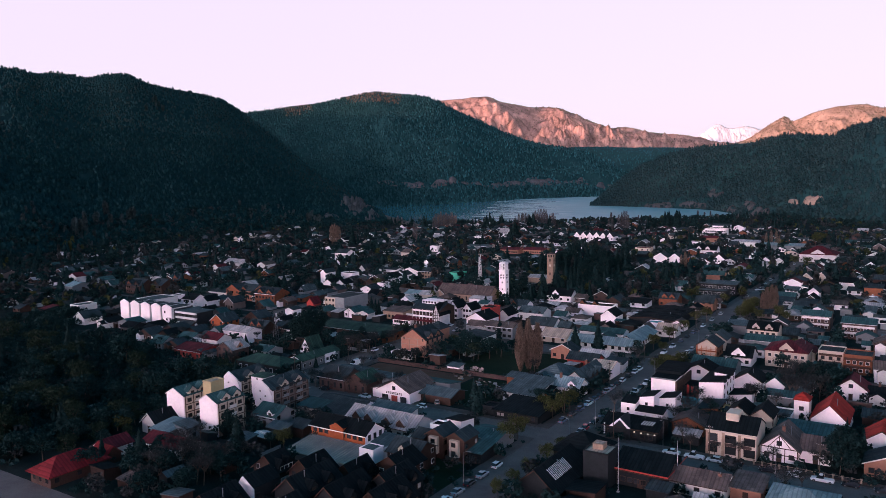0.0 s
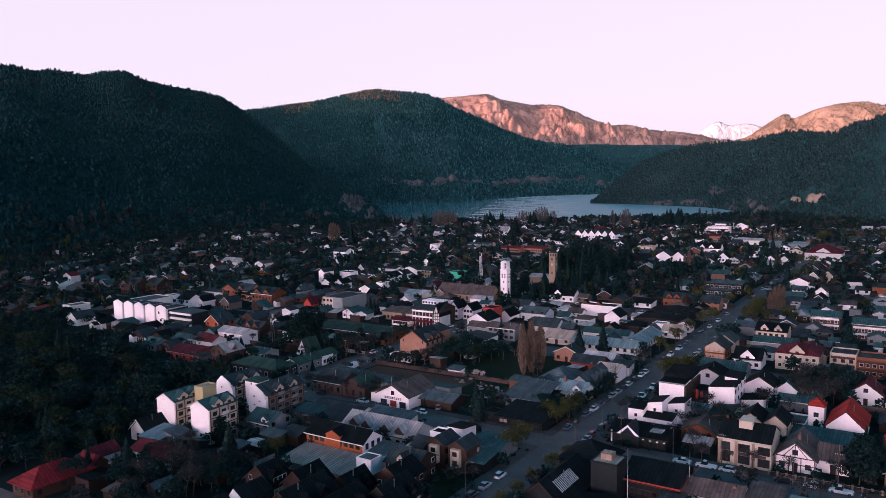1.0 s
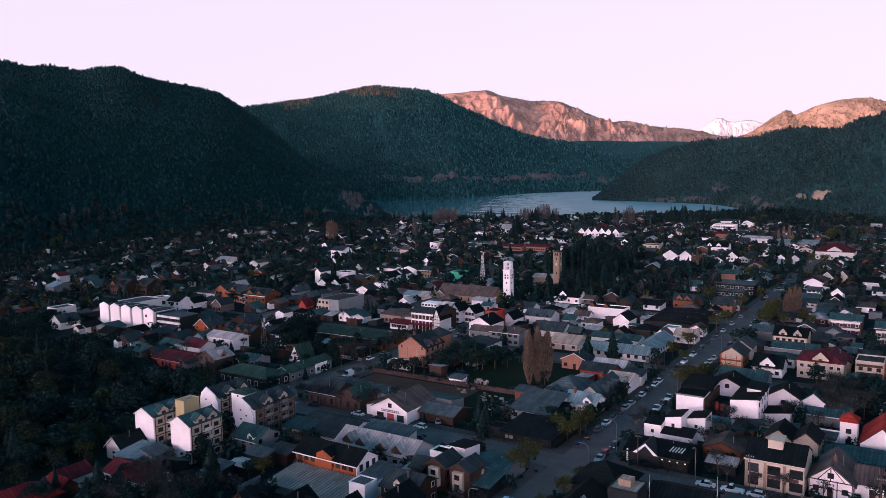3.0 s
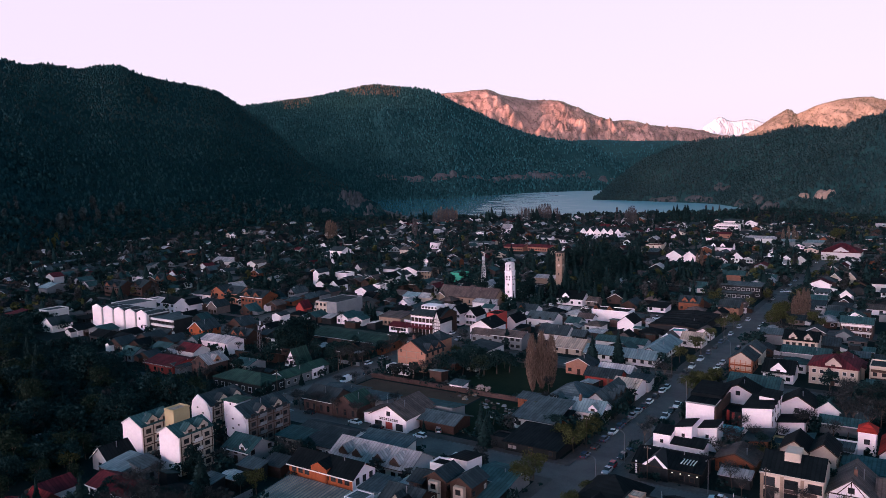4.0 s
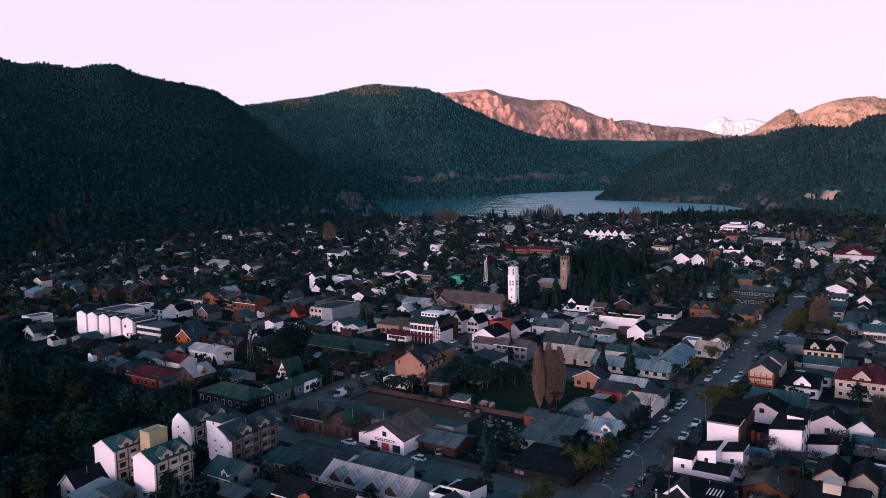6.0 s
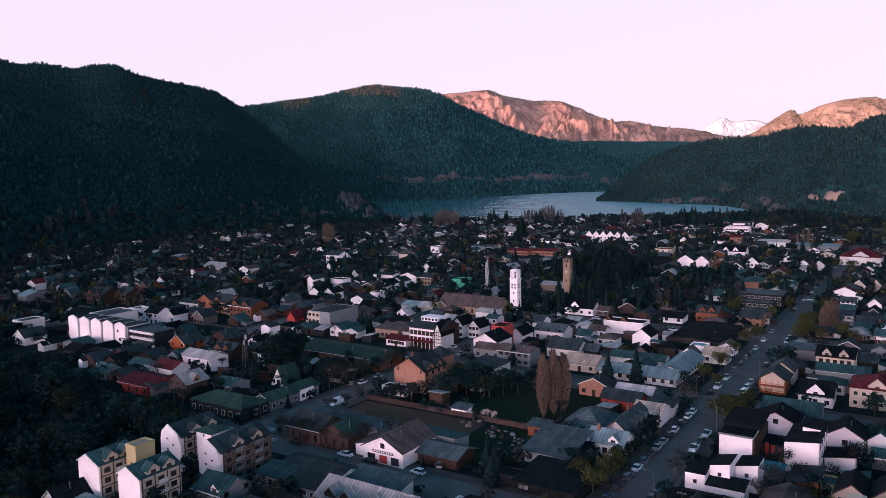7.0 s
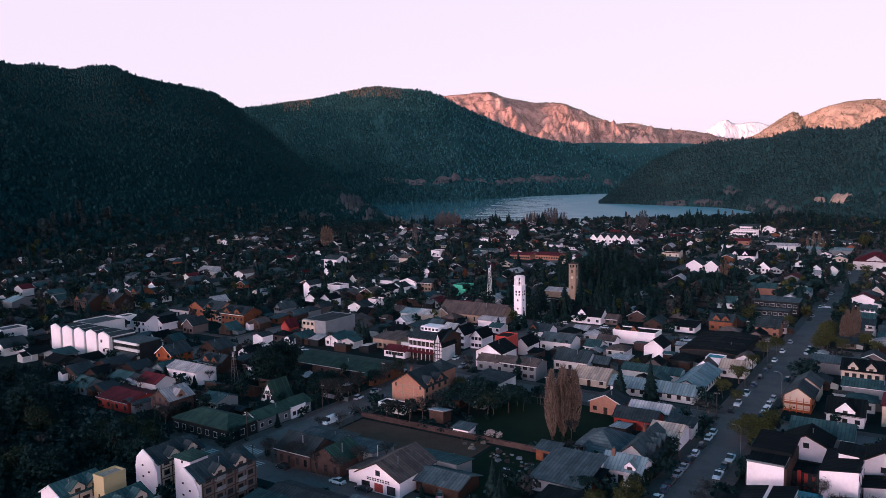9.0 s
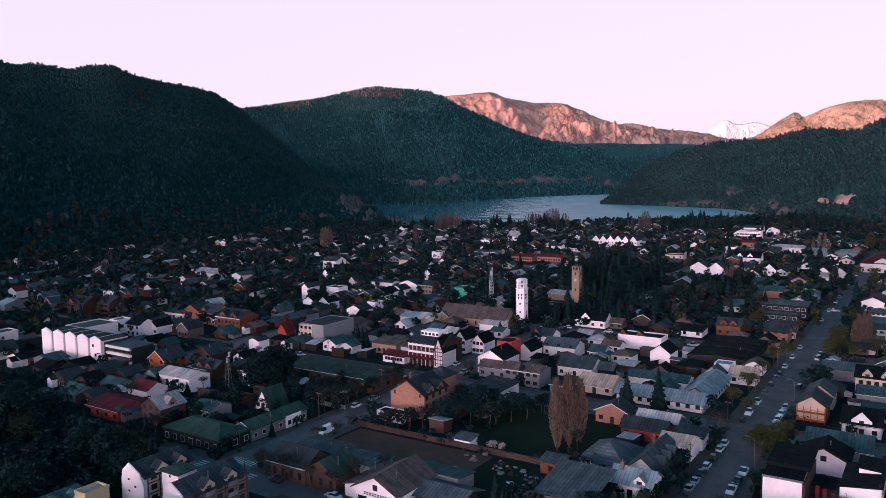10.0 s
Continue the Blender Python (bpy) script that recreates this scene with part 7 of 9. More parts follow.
# ---- the rest of the town, block after block ----
def fill_block(u0, u1, v0, v1, r, far):
    """Houses on the lots of a block, facing its streets."""
    n_u, n_v = (6, 6)
    for i in range(n_u):
        for j in range(n_v):
            if r.random() < (0.16 if far else 0.14):
                continue
            cu = u0 + (u1 - u0) * (i + 0.5) / n_u + r.uniform(-3, 3)
            cv = v0 + (v1 - v0) * (j + 0.5) / n_v + r.uniform(-3, 3)
            x, y = town(cu, cv)
            if y < 150 or abs(x) > 0.60 * (y + 14) or any(a - 3 < cu < b + 3 and c - 3 < cv < d + 3 for a, b, c, d in TAKEN) or any(a - 5.5 < cu < b + 5.5 and c - 5 < cv < d + 5 for a, b, c, d in FOOT):
                continue
            if in_woods(x, y) or y > 1090:
                continue
            w, d, h = r.uniform(6, 10), r.uniform(7, 12), r.choice((2.3, 2.4, 2.5, 2.6, 2.8, 4.6))
            wall = r.choice(("white", "white", "taupe", "offwhite", "offwhite", "cream", "grey", "grey", "darkbrick", "wood", "darkwood", "darkwood", "dark", "dark"))
            roof = r.choice(("slate", "slate", "slate", "black", "steel", "teal", "teal", "black", "black", "zinc", "rust", "slate", "maroon", "black"))
            ridge = r.choice(("u", "u", "u", "v", "v", "hipu", "shed_b"))
            rows = 2 if h > 5 else 1
            if y > 480 and wall == "white" and r.random() < .5:
                wall = r.choice(("grey", "offwhite", "dark"))
            say = {"white": "white rendered", "offwhite": "whitish rendered", "cream": "cream rendered", "grey": "grey", "darkbrick": "dark brick", "wood": "orange timber", "darkwood": "dark timber", "dark": "black-stained", "stone": "brown stone", "taupe": "grey-brown"}[wall]
            tone = {"slate": "slate-grey", "steel": "grey metal", "teal": "teal metal", "black": "black", "zinc": "pale zinc", "rust": "rusted sheet", "maroon": "maroon", "green": "green"}[roof]
            shape = {"u": "gabled", "v": "gabled", "hipu": "hipped", "shed_b": "sloping"}[ridge]
            wins = (("F", 2 if far else 3, rows), ) + (() if far else (("R", 2, rows),))
            if y > 480:
                far_house(cu, cv, w, d, h, r.uniform(1.4, 2.8), "v" if ridge == "v" else "u", wall, roof, r, THIN.random() > (0.08 if y < 620 else 0.20 if y < 800 else 0.32))
                continue
            house(cu - d / 2, cv - w / 2, cv + w / 2, d, h, r.uniform(1.3, 2.8) if ridge != "shed_b" else 1.0, ridge, wall, roof, f"{say} house with a {shape} {tone} roof",
                  wins=wins, door=None if far else ("F", 0.5), group="town houses", white=r.random() < 0.15, turn=r.choice((0, 0, 0, 0, r.uniform(-8, 8))),
                  chimney=(0.3, 0.5, h + 3.2) if r.random() < 0.25 and not far else None, wsize=(1.5, 1.3), plain=True, clutter=True)


FAR, FAR_MATS, THIN = Geo(), [], random.Random(5)


def far_house(cu, cv, w, d, h, rise, ridge, wall, roof, r, keep=True):
    """A small far house gathered into one mesh with its neighbours: walls, roof, windows."""
    m = grid_pose(cu, cv, 0, r.choice((0, 0, r.uniform(-10, 10))))
    b = (-w / 2, w / 2, -d / 2, d / 2)
    gw = Geo()
    for k in range(3):
        x = -w / 2 + w * (k + 0.5) / 3
        for z in ((1.6,) if h < 5 else (1.6, 4.3)):
            gw.box(x - .7, x + .7, -d / 2 - .06, -d / 2, z - .65, z + .65)
    edges = edge_boards(Geo(), b, h, rise, ridge, .5, .5) if r.random() < .4 else Geo()
    if not keep:
        return
    for g, mt in ((gable_walls(*b, h, rise, ridge), WALL[wall]), (gable_roof(*b, h, rise, ridge), ROOF[(roof, "Y" if ridge == "u" else "X")]), (gw, GLASS), (edges, FRAMEW)):
        if mt not in FAR_MATS:
            FAR_MATS.append(mt)
        FAR.poly([m @ Vector(p) for p in g.v], g.f, FAR_MATS.index(mt))


def in_woods(x, y):
    u, v = SU * x + CU * y, CU * x - SU * y
    if v < -205 and u < 200:
        return True
    if v < -300 and u < 232:
        return True
    return x < -0.0 and (x + 370) * 0.9 < (y - 1100) * 0.62 and y > 620


TAKEN = [(95, 345, -212, -16), (198, 300, -290, -200), (236, 275, -366, -296), (283, 300, -340, -325), (290, 340, -292, -165), (345, 400, -80, -20), (366, 395, -250, -195), (343, 404, -160, -95),
         (450, 480, -225, -205), (438, 455, -286, -266), (745, 765, -325, -276), (595, 612, -190, -158), (655, 685, -95, -63), (878, 897, -228, -193), (450, 465, -120, -92), (400, 455, -215, -165), (480, 590, -245, -200)]
FR = random.Random(11)
for u0, u1 in zip(U_STREETS[:-1], U_STREETS[1:]):
    for v0, v1 in zip(V_STREETS[:-1], V_STREETS[1:]):
        cx, cy = town((u0 + u1) / 2, (v0 + v1) / 2)
        if 100 < cy < 1150 and abs(cx) < 0.60 * cy + 80:
            fill_block(u0 + 10, u1 - 10, v0 + 10, v1 - 10, FR, cy > 340)
# scattered houses between the trees at the foot of the western mountain
LR = random.Random(43)
for k in range(150):
    yy = LR.uniform(610, 1060)
    xx = yy * LR.uniform(-0.52, -0.16)
    lu, lv = SU * xx + CU * yy, CU * xx - SU * yy
    if lv > -600 or xx < -385 + 0.30 * (yy - 700) + 8:
        continue
    far_house(lu, lv, LR.uniform(5, 9), LR.uniform(5, 9), LR.uniform(2.5, 3.6), LR.uniform(1.2, 2.2), LR.choice("uv"), LR.choice(("grey", "offwhite", "white", "dark", "taupe", "darkwood", "cream")), LR.choice(("slate", "steel", "black", "zinc", "rust", "teal")), LR, k % 5 < 4)
tagged(part("distant_houses", FAR, FAR_MATS), "hundreds of small distant houses among trees", "houses", kind="stuff")

# sheds, garages and lean-tos in the back yards
SR = random.Random(19)
made = tries = 0
while made < 145 and tries < 12000:
    tries += 1
    u, v = SR.uniform(100, 440), SR.uniform(-300, -5)
    x, y = town(u, v)
    w, d = SR.uniform(3, 7), SR.uniform(3, 6.5)
    if abs(x) > .6 * (y + 6) or min(abs(u - s) for s in U_STREETS) < 9 or min(abs(v - s) for s in V_STREETS) < 10 or in_woods(x, y):
        continue
    if any(a - d / 2 - .4 < u < b + d / 2 + .4 and c - w / 2 - .4 < v < e + w / 2 + .4 for a, b, c, e in FOOT) or (206 < u < 240 and -187 < v < -121) or (240 < u < 284 and -156 < v < -118):
        continue
    mat, tone = SR.choice((("grey", "grey"), ("offwhite", "whitish"), ("darkwood", "dark timber"), ("dark", "black-stained"), ("darkbrick", "dark brick"), ("dark", "black")))
    if u < 250:
        mat, tone = SR.choice((("dark", "black-stained"), ("darkwood", "dark timber")))
    rf, rn = SR.choice((("steel", "grey sheet"), ("rust", "rusted sheet"), ("teal", "teal sheet"), ("slate", "dark"), ("zinc", "pale zinc"), ("black", "black")))
    house(u - d / 2, v - w / 2, v + w / 2, d, SR.uniform(2.2, 3.0), SR.uniform(.4, 1.3), SR.choice(("shed_b", "shed_f", "shed_r", "u", "v")), mat, rf, f"small {tone} shed with a {rn} roof", "shed", "shed", door=None, over=.3, group="back-yard sheds")
    made += 1

# small houses that crowd the inner blocks
made = tries = 0
while made < 80 and tries < 16000:
    tries += 1
    u, v = SR.uniform(252, 430), SR.uniform(-345, -15)
    x, y = town(u, v)
    w, d = SR.uniform(5.5, 8.5), SR.uniform(5.5, 9)
    if abs(x) > .6 * (y + 6) or min(abs(u - s) for s in U_STREETS) < 11 or min(abs(v - s) for s in V_STREETS) < 12 or in_woods(x, y):
        continue
    if any(a - d / 2 - .6 < u < b + d / 2 + .6 and c - w / 2 - .6 < v < e + w / 2 + .6 for a, b, c, e in FOOT) or (200 < u < 284 and -190 < v < -118):
        continue
    mat, tone = SR.choice((("grey", "grey"), ("offwhite", "whitish"), ("darkwood", "dark timber"), ("dark", "black-stained"), ("white", "white"), ("taupe", "grey-brown")))
    rf, rn = SR.choice((("slate", "dark slate"), ("black", "black"), ("teal", "dull teal"), ("steel", "grey sheet"), ("rust", "rusted sheet")))
    house(u - d / 2, v - w / 2, v + w / 2, d, SR.uniform(2.6, 3.3), SR.uniform(1.2, 2.4), SR.choice(("u", "v", "u", "hipu")), mat, rf, f"small {tone} house with a {rn} roof", wins=(("F", 2, 1),), door=None, group="inner-block houses", plain=True, clutter=True)
    made += 1

# ---- trees ----
TR = np.random.default_rng(21)


def blades(centres, normals_up, size, rng, aspect=1.0):
    """Small leaf quads at the centres, turned at random: vertices and triangles."""
    n = len(centres)
    a = rng.normal(size=(n, 3))
    b = rng.normal(size=(n, 3))
    a[:, 2] *= normals_up
    a /= np.linalg.norm(a, axis=1)[:, None]
    b -= a * (a * b).sum(1)[:, None]
    b /= np.linalg.norm(b, axis=1)[:, None]
    s = size * (0.6 + 0.8 * rng.random((n, 1)))
    a, b = a * s, b * s * aspect
    V = np.stack([centres - a - b * .4, centres + a - b, centres + a * .6 + b, centres - a * .8 + b * .7], 1)
    T = np.array([(0, 1, 2), (0, 2, 3)])[None] + (np.arange(n) * 4)[:, None, None]
    return V.reshape(-1, 3), T.reshape(-1, 3)


def limbs(h, rng, lean=0.5, count=6, r0=0.16):
    """A tapered trunk with limbs."""
    g = Geo()
    top = Vector((rng.normal() * .05 * h, rng.normal() * .05 * h, h * 0.62))
    mid = Vector((top.x * .4, top.y * .4, h * 0.3))
    g.rod((0, 0, 0), mid, r0, r0 * .75, 7).rod(mid, top, r0 * .75, r0 * .3, 7)
    ends = [top]
    for k in range(count):
        a, f = math.tau * k / count + rng.random() * .7, 0.25 + 0.35 * rng.random()
        base = mid * (1 - f) + top * f
        tip = base + Vector((math.cos(a) * lean, math.sin(a) * lean, 0.65 + .3 * rng.random())) * h * 0.34
        g.rod(base, tip, r0 * .45, r0 * .12, 5)
        ends.append(tip)
    return g, ends


def broadleaf(name, h, rng, leaf, label, spread=0.34, leaves=800, size=0.265, tall=0.3, low=0.25):
    t = thing(name, pose(0, 0, -500), label, "tree", "town trees")
    g, ends = limbs(h, rng)
    part("trunk", g, TRUNK, t)
    cl = []
    for k in range(17):
        a, q = rng.random() * math.tau, rng.random() ** .5
        cl.append((math.cos(a) * q * spread * h, math.sin(a) * q * spread * h, h * (low + .12 + (0.9 - low - .12) * rng.random() * (1.08 - .5 * q)), (0.09 + .1 * rng.random()) * h))
    cl += [(*e, 0.13 * h) for e in ends]
    C = []
    for x, y, z, r in cl:
        n = leaves // len(cl)
        d = rng.normal(size=(n, 3))
        d /= np.linalg.norm(d, axis=1)[:, None]
        C.append(np.array([x, y, z]) + d * (r * (0.35 + .65 * rng.random((n, 1)) ** .5)) * [1, 1, .8])
    V, T = blades(np.concatenate(C), 1.0, size * h / 8, rng)
    part("crown", raw_mesh("crown", V, T, LEAF[leaf]), None, t)
    return t


def twiggy(name, h, rng, leaf, label, spread=0.3, count=420):
    """A bare tree: trunk, limbs and a haze of fine upward twigs."""
    t = thing(name, pose(0, 0, -500), label, "tree", "town trees")
    g, ends = limbs(h, rng, 0.55, 8)
    part("trunk", g, TRUNK, t)
    C, D = [], []
    for e in ends:
        n = count // len(ends)
        d = rng.normal(size=(n, 3)) * [1, 1, .7] + [0, 0, .7]
        d /= np.linalg.norm(d, axis=1)[:, None]
        C.append(np.array(e) + d * h * .13 * rng.random((n, 1)))
        D.append(d)
    C, D = np.concatenate(C), np.concatenate(D)
    n = len(C)
    L = h * (.07 + .1 * rng.random((n, 1)))
    s = np.cross(D, rng.normal(size=(n, 3)))
    s *= 0.006 * h / np.linalg.norm(s, axis=1)[:, None]
    fork = C + D * L * .5 + s * 9 * rng.normal(size=(n, 1))
    V = np.stack([C - s, C + s, C + D * L, fork, C + D * L * .45, C + D * L * .55 - s * 2], 1)
    T = np.array([(0, 1, 2), (3, 4, 5)])[None] + (np.arange(n) * 6)[:, None, None]
    part("branchwork", raw_mesh("branchwork", V.reshape(-1, 3), T.reshape(-1, 3), LEAF[leaf]), None, t)
    return t


def fir(name, h, rng, label, width=0.2, tiers=17):
    t = thing(name, pose(0, 0, -500), label, "tree", "conifers")
    part("trunk", Geo().rod((0, 0, 0), (0, 0, h * .97), 0.03 * h * .6, 0.02, 7), TRUNK, t)
    V, T = [], []
    for k in range(tiers):
        f = k / (tiers - 1)
        z, r = h * (0.07 + .9 * f), h * width * (1 - f) ** .85 + .12
        n = int(13 - 6 * f)
        for i in range(n):
            a = math.tau * (i + .5 * (k % 2)) / n + rng.normal() * .18
            q = r * (0.72 + .5 * rng.random())
            d, s = np.array([math.cos(a), math.sin(a), 0]), np.array([-math.sin(a), math.cos(a), 0])
            b = len(V)
            wd, dr = q * (.26 + .12 * rng.random()), q * (.28 + .2 * rng.random())
            V += [np.array([0, 0, z + .05 * h]), d * q * .6 + s * wd + [0, 0, z - dr * .3], d * q + [0, 0, z - dr], d * q * .6 - s * wd + [0, 0, z - dr * .3], d * q * .55 + [0, 0, z - dr * 1.3 - .02 * h]]
            T += [(b, b + 1, b + 2), (b, b + 2, b + 3), (b + 1, b + 4, b + 2), (b + 4, b + 3, b + 2)]
    part("crown", raw_mesh("crown", np.array(V), np.array(T), LEAF["conifer"]), None, t)
    return t


def poplar(name, h, rng, label, leaf="poplar", count=620, wide=1.0):
    """A narrow poplar: steep bare twigs close round a tall stem."""
    t = thing(name, pose(0, 0, -500), label, "tree", "poplars")
    g = Geo().rod((0, 0, 0), (0, 0, h * .9), 0.02 * h, 0.03, 7)
    for k in range(10):
        a, z = k * 2.4, h * (.12 + .06 * k)
        g.rod((0, 0, z), (math.cos(a) * h * .07, math.sin(a) * h * .07, z + h * .25), .05, .02, 4)
    part("trunk", g, TRUNK, t)
    f = rng.random(count)
    a = rng.random(count) * math.tau
    rr = h * 0.10 * np.sin(np.pi * (0.08 + .9 * f)) ** .8 * rng.random(count) ** .4
    C = np.stack([np.cos(a) * rr, np.sin(a) * rr, h * (.06 + .88 * f)], -1)
    D = np.stack([np.cos(a) * .22, np.sin(a) * .22, np.ones(count)], -1) + rng.normal(size=(count, 3)) * .12
    L = h * (.05 + .06 * rng.random((count, 1)))
    s = np.cross(D, rng.normal(size=(count, 3)))
    s *= 0.0045 * wide * h / np.linalg.norm(s, axis=1)[:, None]
    V = np.stack([C - s, C + s, C + D * L], 1)
    part("branchwork", raw_mesh("branchwork", V.reshape(-1, 3), np.arange(3 * count).reshape(-1, 3), LEAF[leaf]), None, t)
    return t


PROTO = {
    "fir": [fir("fir_tree", 14, TR, "dark green conifer standing among the houses", 0.24), fir("fir_tree", 14, TR, "dark green conifer standing among the houses", 0.19, 19), fir("fir_tree", 14, TR, "broad dark conifer in the town", 0.32, 15)],
    "olive": [broadleaf("street_tree", 8, TR, "olive", "street tree with young olive-green leaves", leaves=1500, size=0.135) for _ in range(2)],
    "green": [broadleaf("garden_tree", 9, TR, "green", "dark leafy garden tree", leaves=1050, size=0.20) for _ in range(2)] + [broadleaf("garden_tree", 10, TR, "green", "tall dark evergreen tree", 0.28, 1050, 0.21)],
    "moss": [broadleaf("wood_tree", 11, TR, "moss", "tall tree with a dull olive-brown crown in the wood", 0.30, 1300, 0.15, low=0.12) for _ in range(2)],
    "cypress": [broadleaf("evergreen_tree", 14, TR, "conifer", "massive dark evergreen with a dense rounded crown", 0.24, 1500, 0.17, low=0.04)],
    "bare": [twiggy("bare_tree", 8, TR, "bare", "bare brown tree with fine twigs") for _ in range(3)],
    "far_poplar": [poplar("poplar_tree", 17, TR, "tall narrow poplar near the lake shore", "poplar", 640, 1.4) for _ in range(2)],
    "grey_poplar": [poplar("poplar_tree", 17, TR, "tall bare mauve-grey poplar before the lake", "grey_poplar", 420, 1.5) for _ in range(3)],
    "poplar": [poplar("poplar_tree", 17, TR, "tall narrow russet poplar without leaves", "poplar", 1500, 1.1) for _ in range(2)],
    "blossom": [broadleaf("blossom_tree", 5, TR, "blossom", "small pale blossoming tree by the wall", leaves=500)],
}
BASE_H = {"fir": 14, "olive": 8, "green": 9, "moss": 11, "bare": 8, "poplar": 17, "far_poplar": 17, "grey_poplar": 17, "cypress": 14, "blossom": 5}
FRESH = {id(o) for k in PROTO.values() for o in k}


def plant(kind, u, v, h, rng=TR):
    """A tree at a place: the first of its kind is moved there, later ones are copies."""
    o = PROTO[kind][int(rng.integers(len(PROTO[kind])))]
    s = h / BASE_H[kind]
    m = grid_pose(u, v, -0.05, float(rng.random() * 360)) @ Matrix.Diagonal((s * (.85 + .3 * rng.random()), s * (.85 + .3 * rng.random()), s, 1))
    if id(o) in FRESH:
        FRESH.discard(id(o))
        o.matrix_basis = m
        return o
    o2 = copy_thing(o, Matrix())
    o2.matrix_basis = m
    return o2


# poplars on the lawn, big firs, street trees
for u, v, h in ((252, -130, 19), (255, -128, 20), (258.5, -126, 18), (249.5, -128.6, 16), (256.5, -129.4, 17), (253, -126.8, 18)):
    plant("poplar", u, v, h)
for u, v, h in ((291, -124.5, 12), (296, -116.5, 14), (212.7, -17.5, 12), (215, -14, 10), (146, -169.5, 9), (208, -124, 9.5), (206, -121, 8),
                (396, -197, 11), (400, -192, 13), (372, -204, 8), (378, -203, 9), (366, -210, 7), (405, -222, 11), (412, -196, 12), (436, -184, 14), (445, -176, 15), (450, -195, 13), (428, -172, 12), (484, -200, 14), (497, -225, 16), (510, -235, 17), (520, -222, 16),
                (530, -240, 17), (545, -230, 16), (556, -240, 17), (560, -215, 15), (500, -210, 16), (540, -212, 15), (575, -225, 16), (118, -171, 11), (300, -165, 9), (268, -37, 10), (322, -36, 9), (398, -232, 10)):
    plant("fir", u, v, h)
for u, v, h in ((186.6, -97.2, 8), (213, -95.2, 8.5), (219, -95.5, 8), (164, -82.5, 6), (174, -82.3, 6.5), (148.5, -82.5, 6), (156, -82.4, 5.5), (183, -82, 5.5), (273, -79.5, 9), (277, -80, 8), (268, -80, 7), (311, -98, 8), (330, -97, 8), (352, -97, 7),
                (372, -97, 8), (390, -80, 9), (408, -80, 10), (420, -79.5, 9), (398, -78, 9), (228, -116, 6), (430, -97, 8), (455, -80, 8)):
    plant("olive", u, v, h)
for u, v, h in ((234, -57, 7), (227, -60, 7), (238, -51, 6), (221, -56, 6.5), (217, -52, 6), (205, -56, 7), (209, -63, 6), (200.5, -41, 6), (200.6, -33, 5.5), (200.2, -53, 6), (228, -82.5, 6.5), (213, -158, 6), (220, -186, 6), (200.5, -175, 7), (201, -150, 6), (240, -178, 6),
                (243, -172, 6), (243, -176, 5.5), (130, -165, 7), (126, -158, 8), (133, -150, 7), (138, -172, 7), (122, -166, 7), (116, -160, 8), (288, -100, 6), (284, -96, 7), (262, -198, 7), (268, -200, 7), (275, -199, 7), (283, -199, 8), (255, -201, 7), (248, -200, 6),
                (262, -38, 9), (270, -42, 10), (258, -33, 9), (278, -33, 10), (285, -40, 9), (290, -30, 9), (252, -47, 8), (266, -30, 10), (247, -40, 7), (230, -35, 6),):
    plant("bare", u, v, h)
for u, v, h in ((264, -150, 10), (260, -153, 9), (268, -147, 8), (257, -160, 9), (252, -165, 8), (262, -166, 9), (163, -157, 6), (266, -44, 9), (280, -25, 10), (196, -199, 6), (217, -232, 7), (232, -232, 7), (246, -212, 8), (256, -214, 8), (250, -224, 7), (229, -54, 6), (215, -37, 6), (232, -98, 5), (226, -97, 5)):
    plant("green", u, v, h)
for u, v, h in ((256, -241, 15), (260, -237, 16), (262, -243, 14), (146, -169.5, 9), (398, -233, 13), (392, -205, 13), (404, -207, 14)):
    plant("cypress", u, v, h)
plant("blossom", 240.5, -143, 3.6)
plant("blossom", 241, -140.5, 3.2)
plant("blossom", 118, -176, 5)
# the dark park of tall firs beside the clock tower
for k in range(44):
    plant("fir" if k % 5 < 3 else "cypress", TR.uniform(470, 585), TR.uniform(-252, -188), TR.uniform(12, 19))
for k in range(22):
    plant("fir", TR.uniform(398, 446), TR.uniform(-205, -168), TR.uniform(9, 15))
for k in range(12):
    plant(("fir", "green")[k % 2], TR.uniform(396, 440), TR.uniform(-265, -225), TR.uniform(8, 12))
# trees over the corner where the wood meets the apartment blocks
for uu, vv, hh in ((108, -199, 9), (113, -196, 8), (118, -201, 10), (123, -197, 8), (128, -202, 10), (132, -198, 8), (139, -203, 9), (104, -205, 9), (122, -193.5, 6), (129, -191.5, 6), (133, -203, 11), (146, -200, 9), (153, -199.5, 8), (160, -201, 9), (166, -200, 8)):
    plant("moss" if uu % 2 else "green", uu, vv, hh)
# the wood on the left
count = 0
while count < 100:
    u, v = TR.uniform(96, 240), TR.uniform(-400, -199)
    x, y = town(u, v)
    if x < -0.62 * (y + 6) or (u > 196 and v > -285) or (u > 112 and v > -204 and u < 145) or (u > 222 and v > -300) or (u > 206 and -366 < v < -296) or (u < 118 and v > -206) or 188.5 < u < 199 and v > -216:
        continue
    plant(("green", "moss", "fir", "moss", "green")[int(TR.integers(5))], u, v, TR.uniform(6, 10) if u > 185 else TR.uniform(8, 14))
    count += 1
for k in range(34):
    plant(("bare", "green", "green")[k % 3], TR.uniform(104, 134), TR.uniform(-180, -146), TR.uniform(5, 8.5))
# gardens, hedges and shrubs between the nearer houses
def hides_front(x, y):
    """True where a tree would hide a house front from the camera."""
    return any(abs((x - a) - b * (y - c) / max(c, 1)) < d and 0 < c - y < 34 for a, b, c, d in FRONTS)


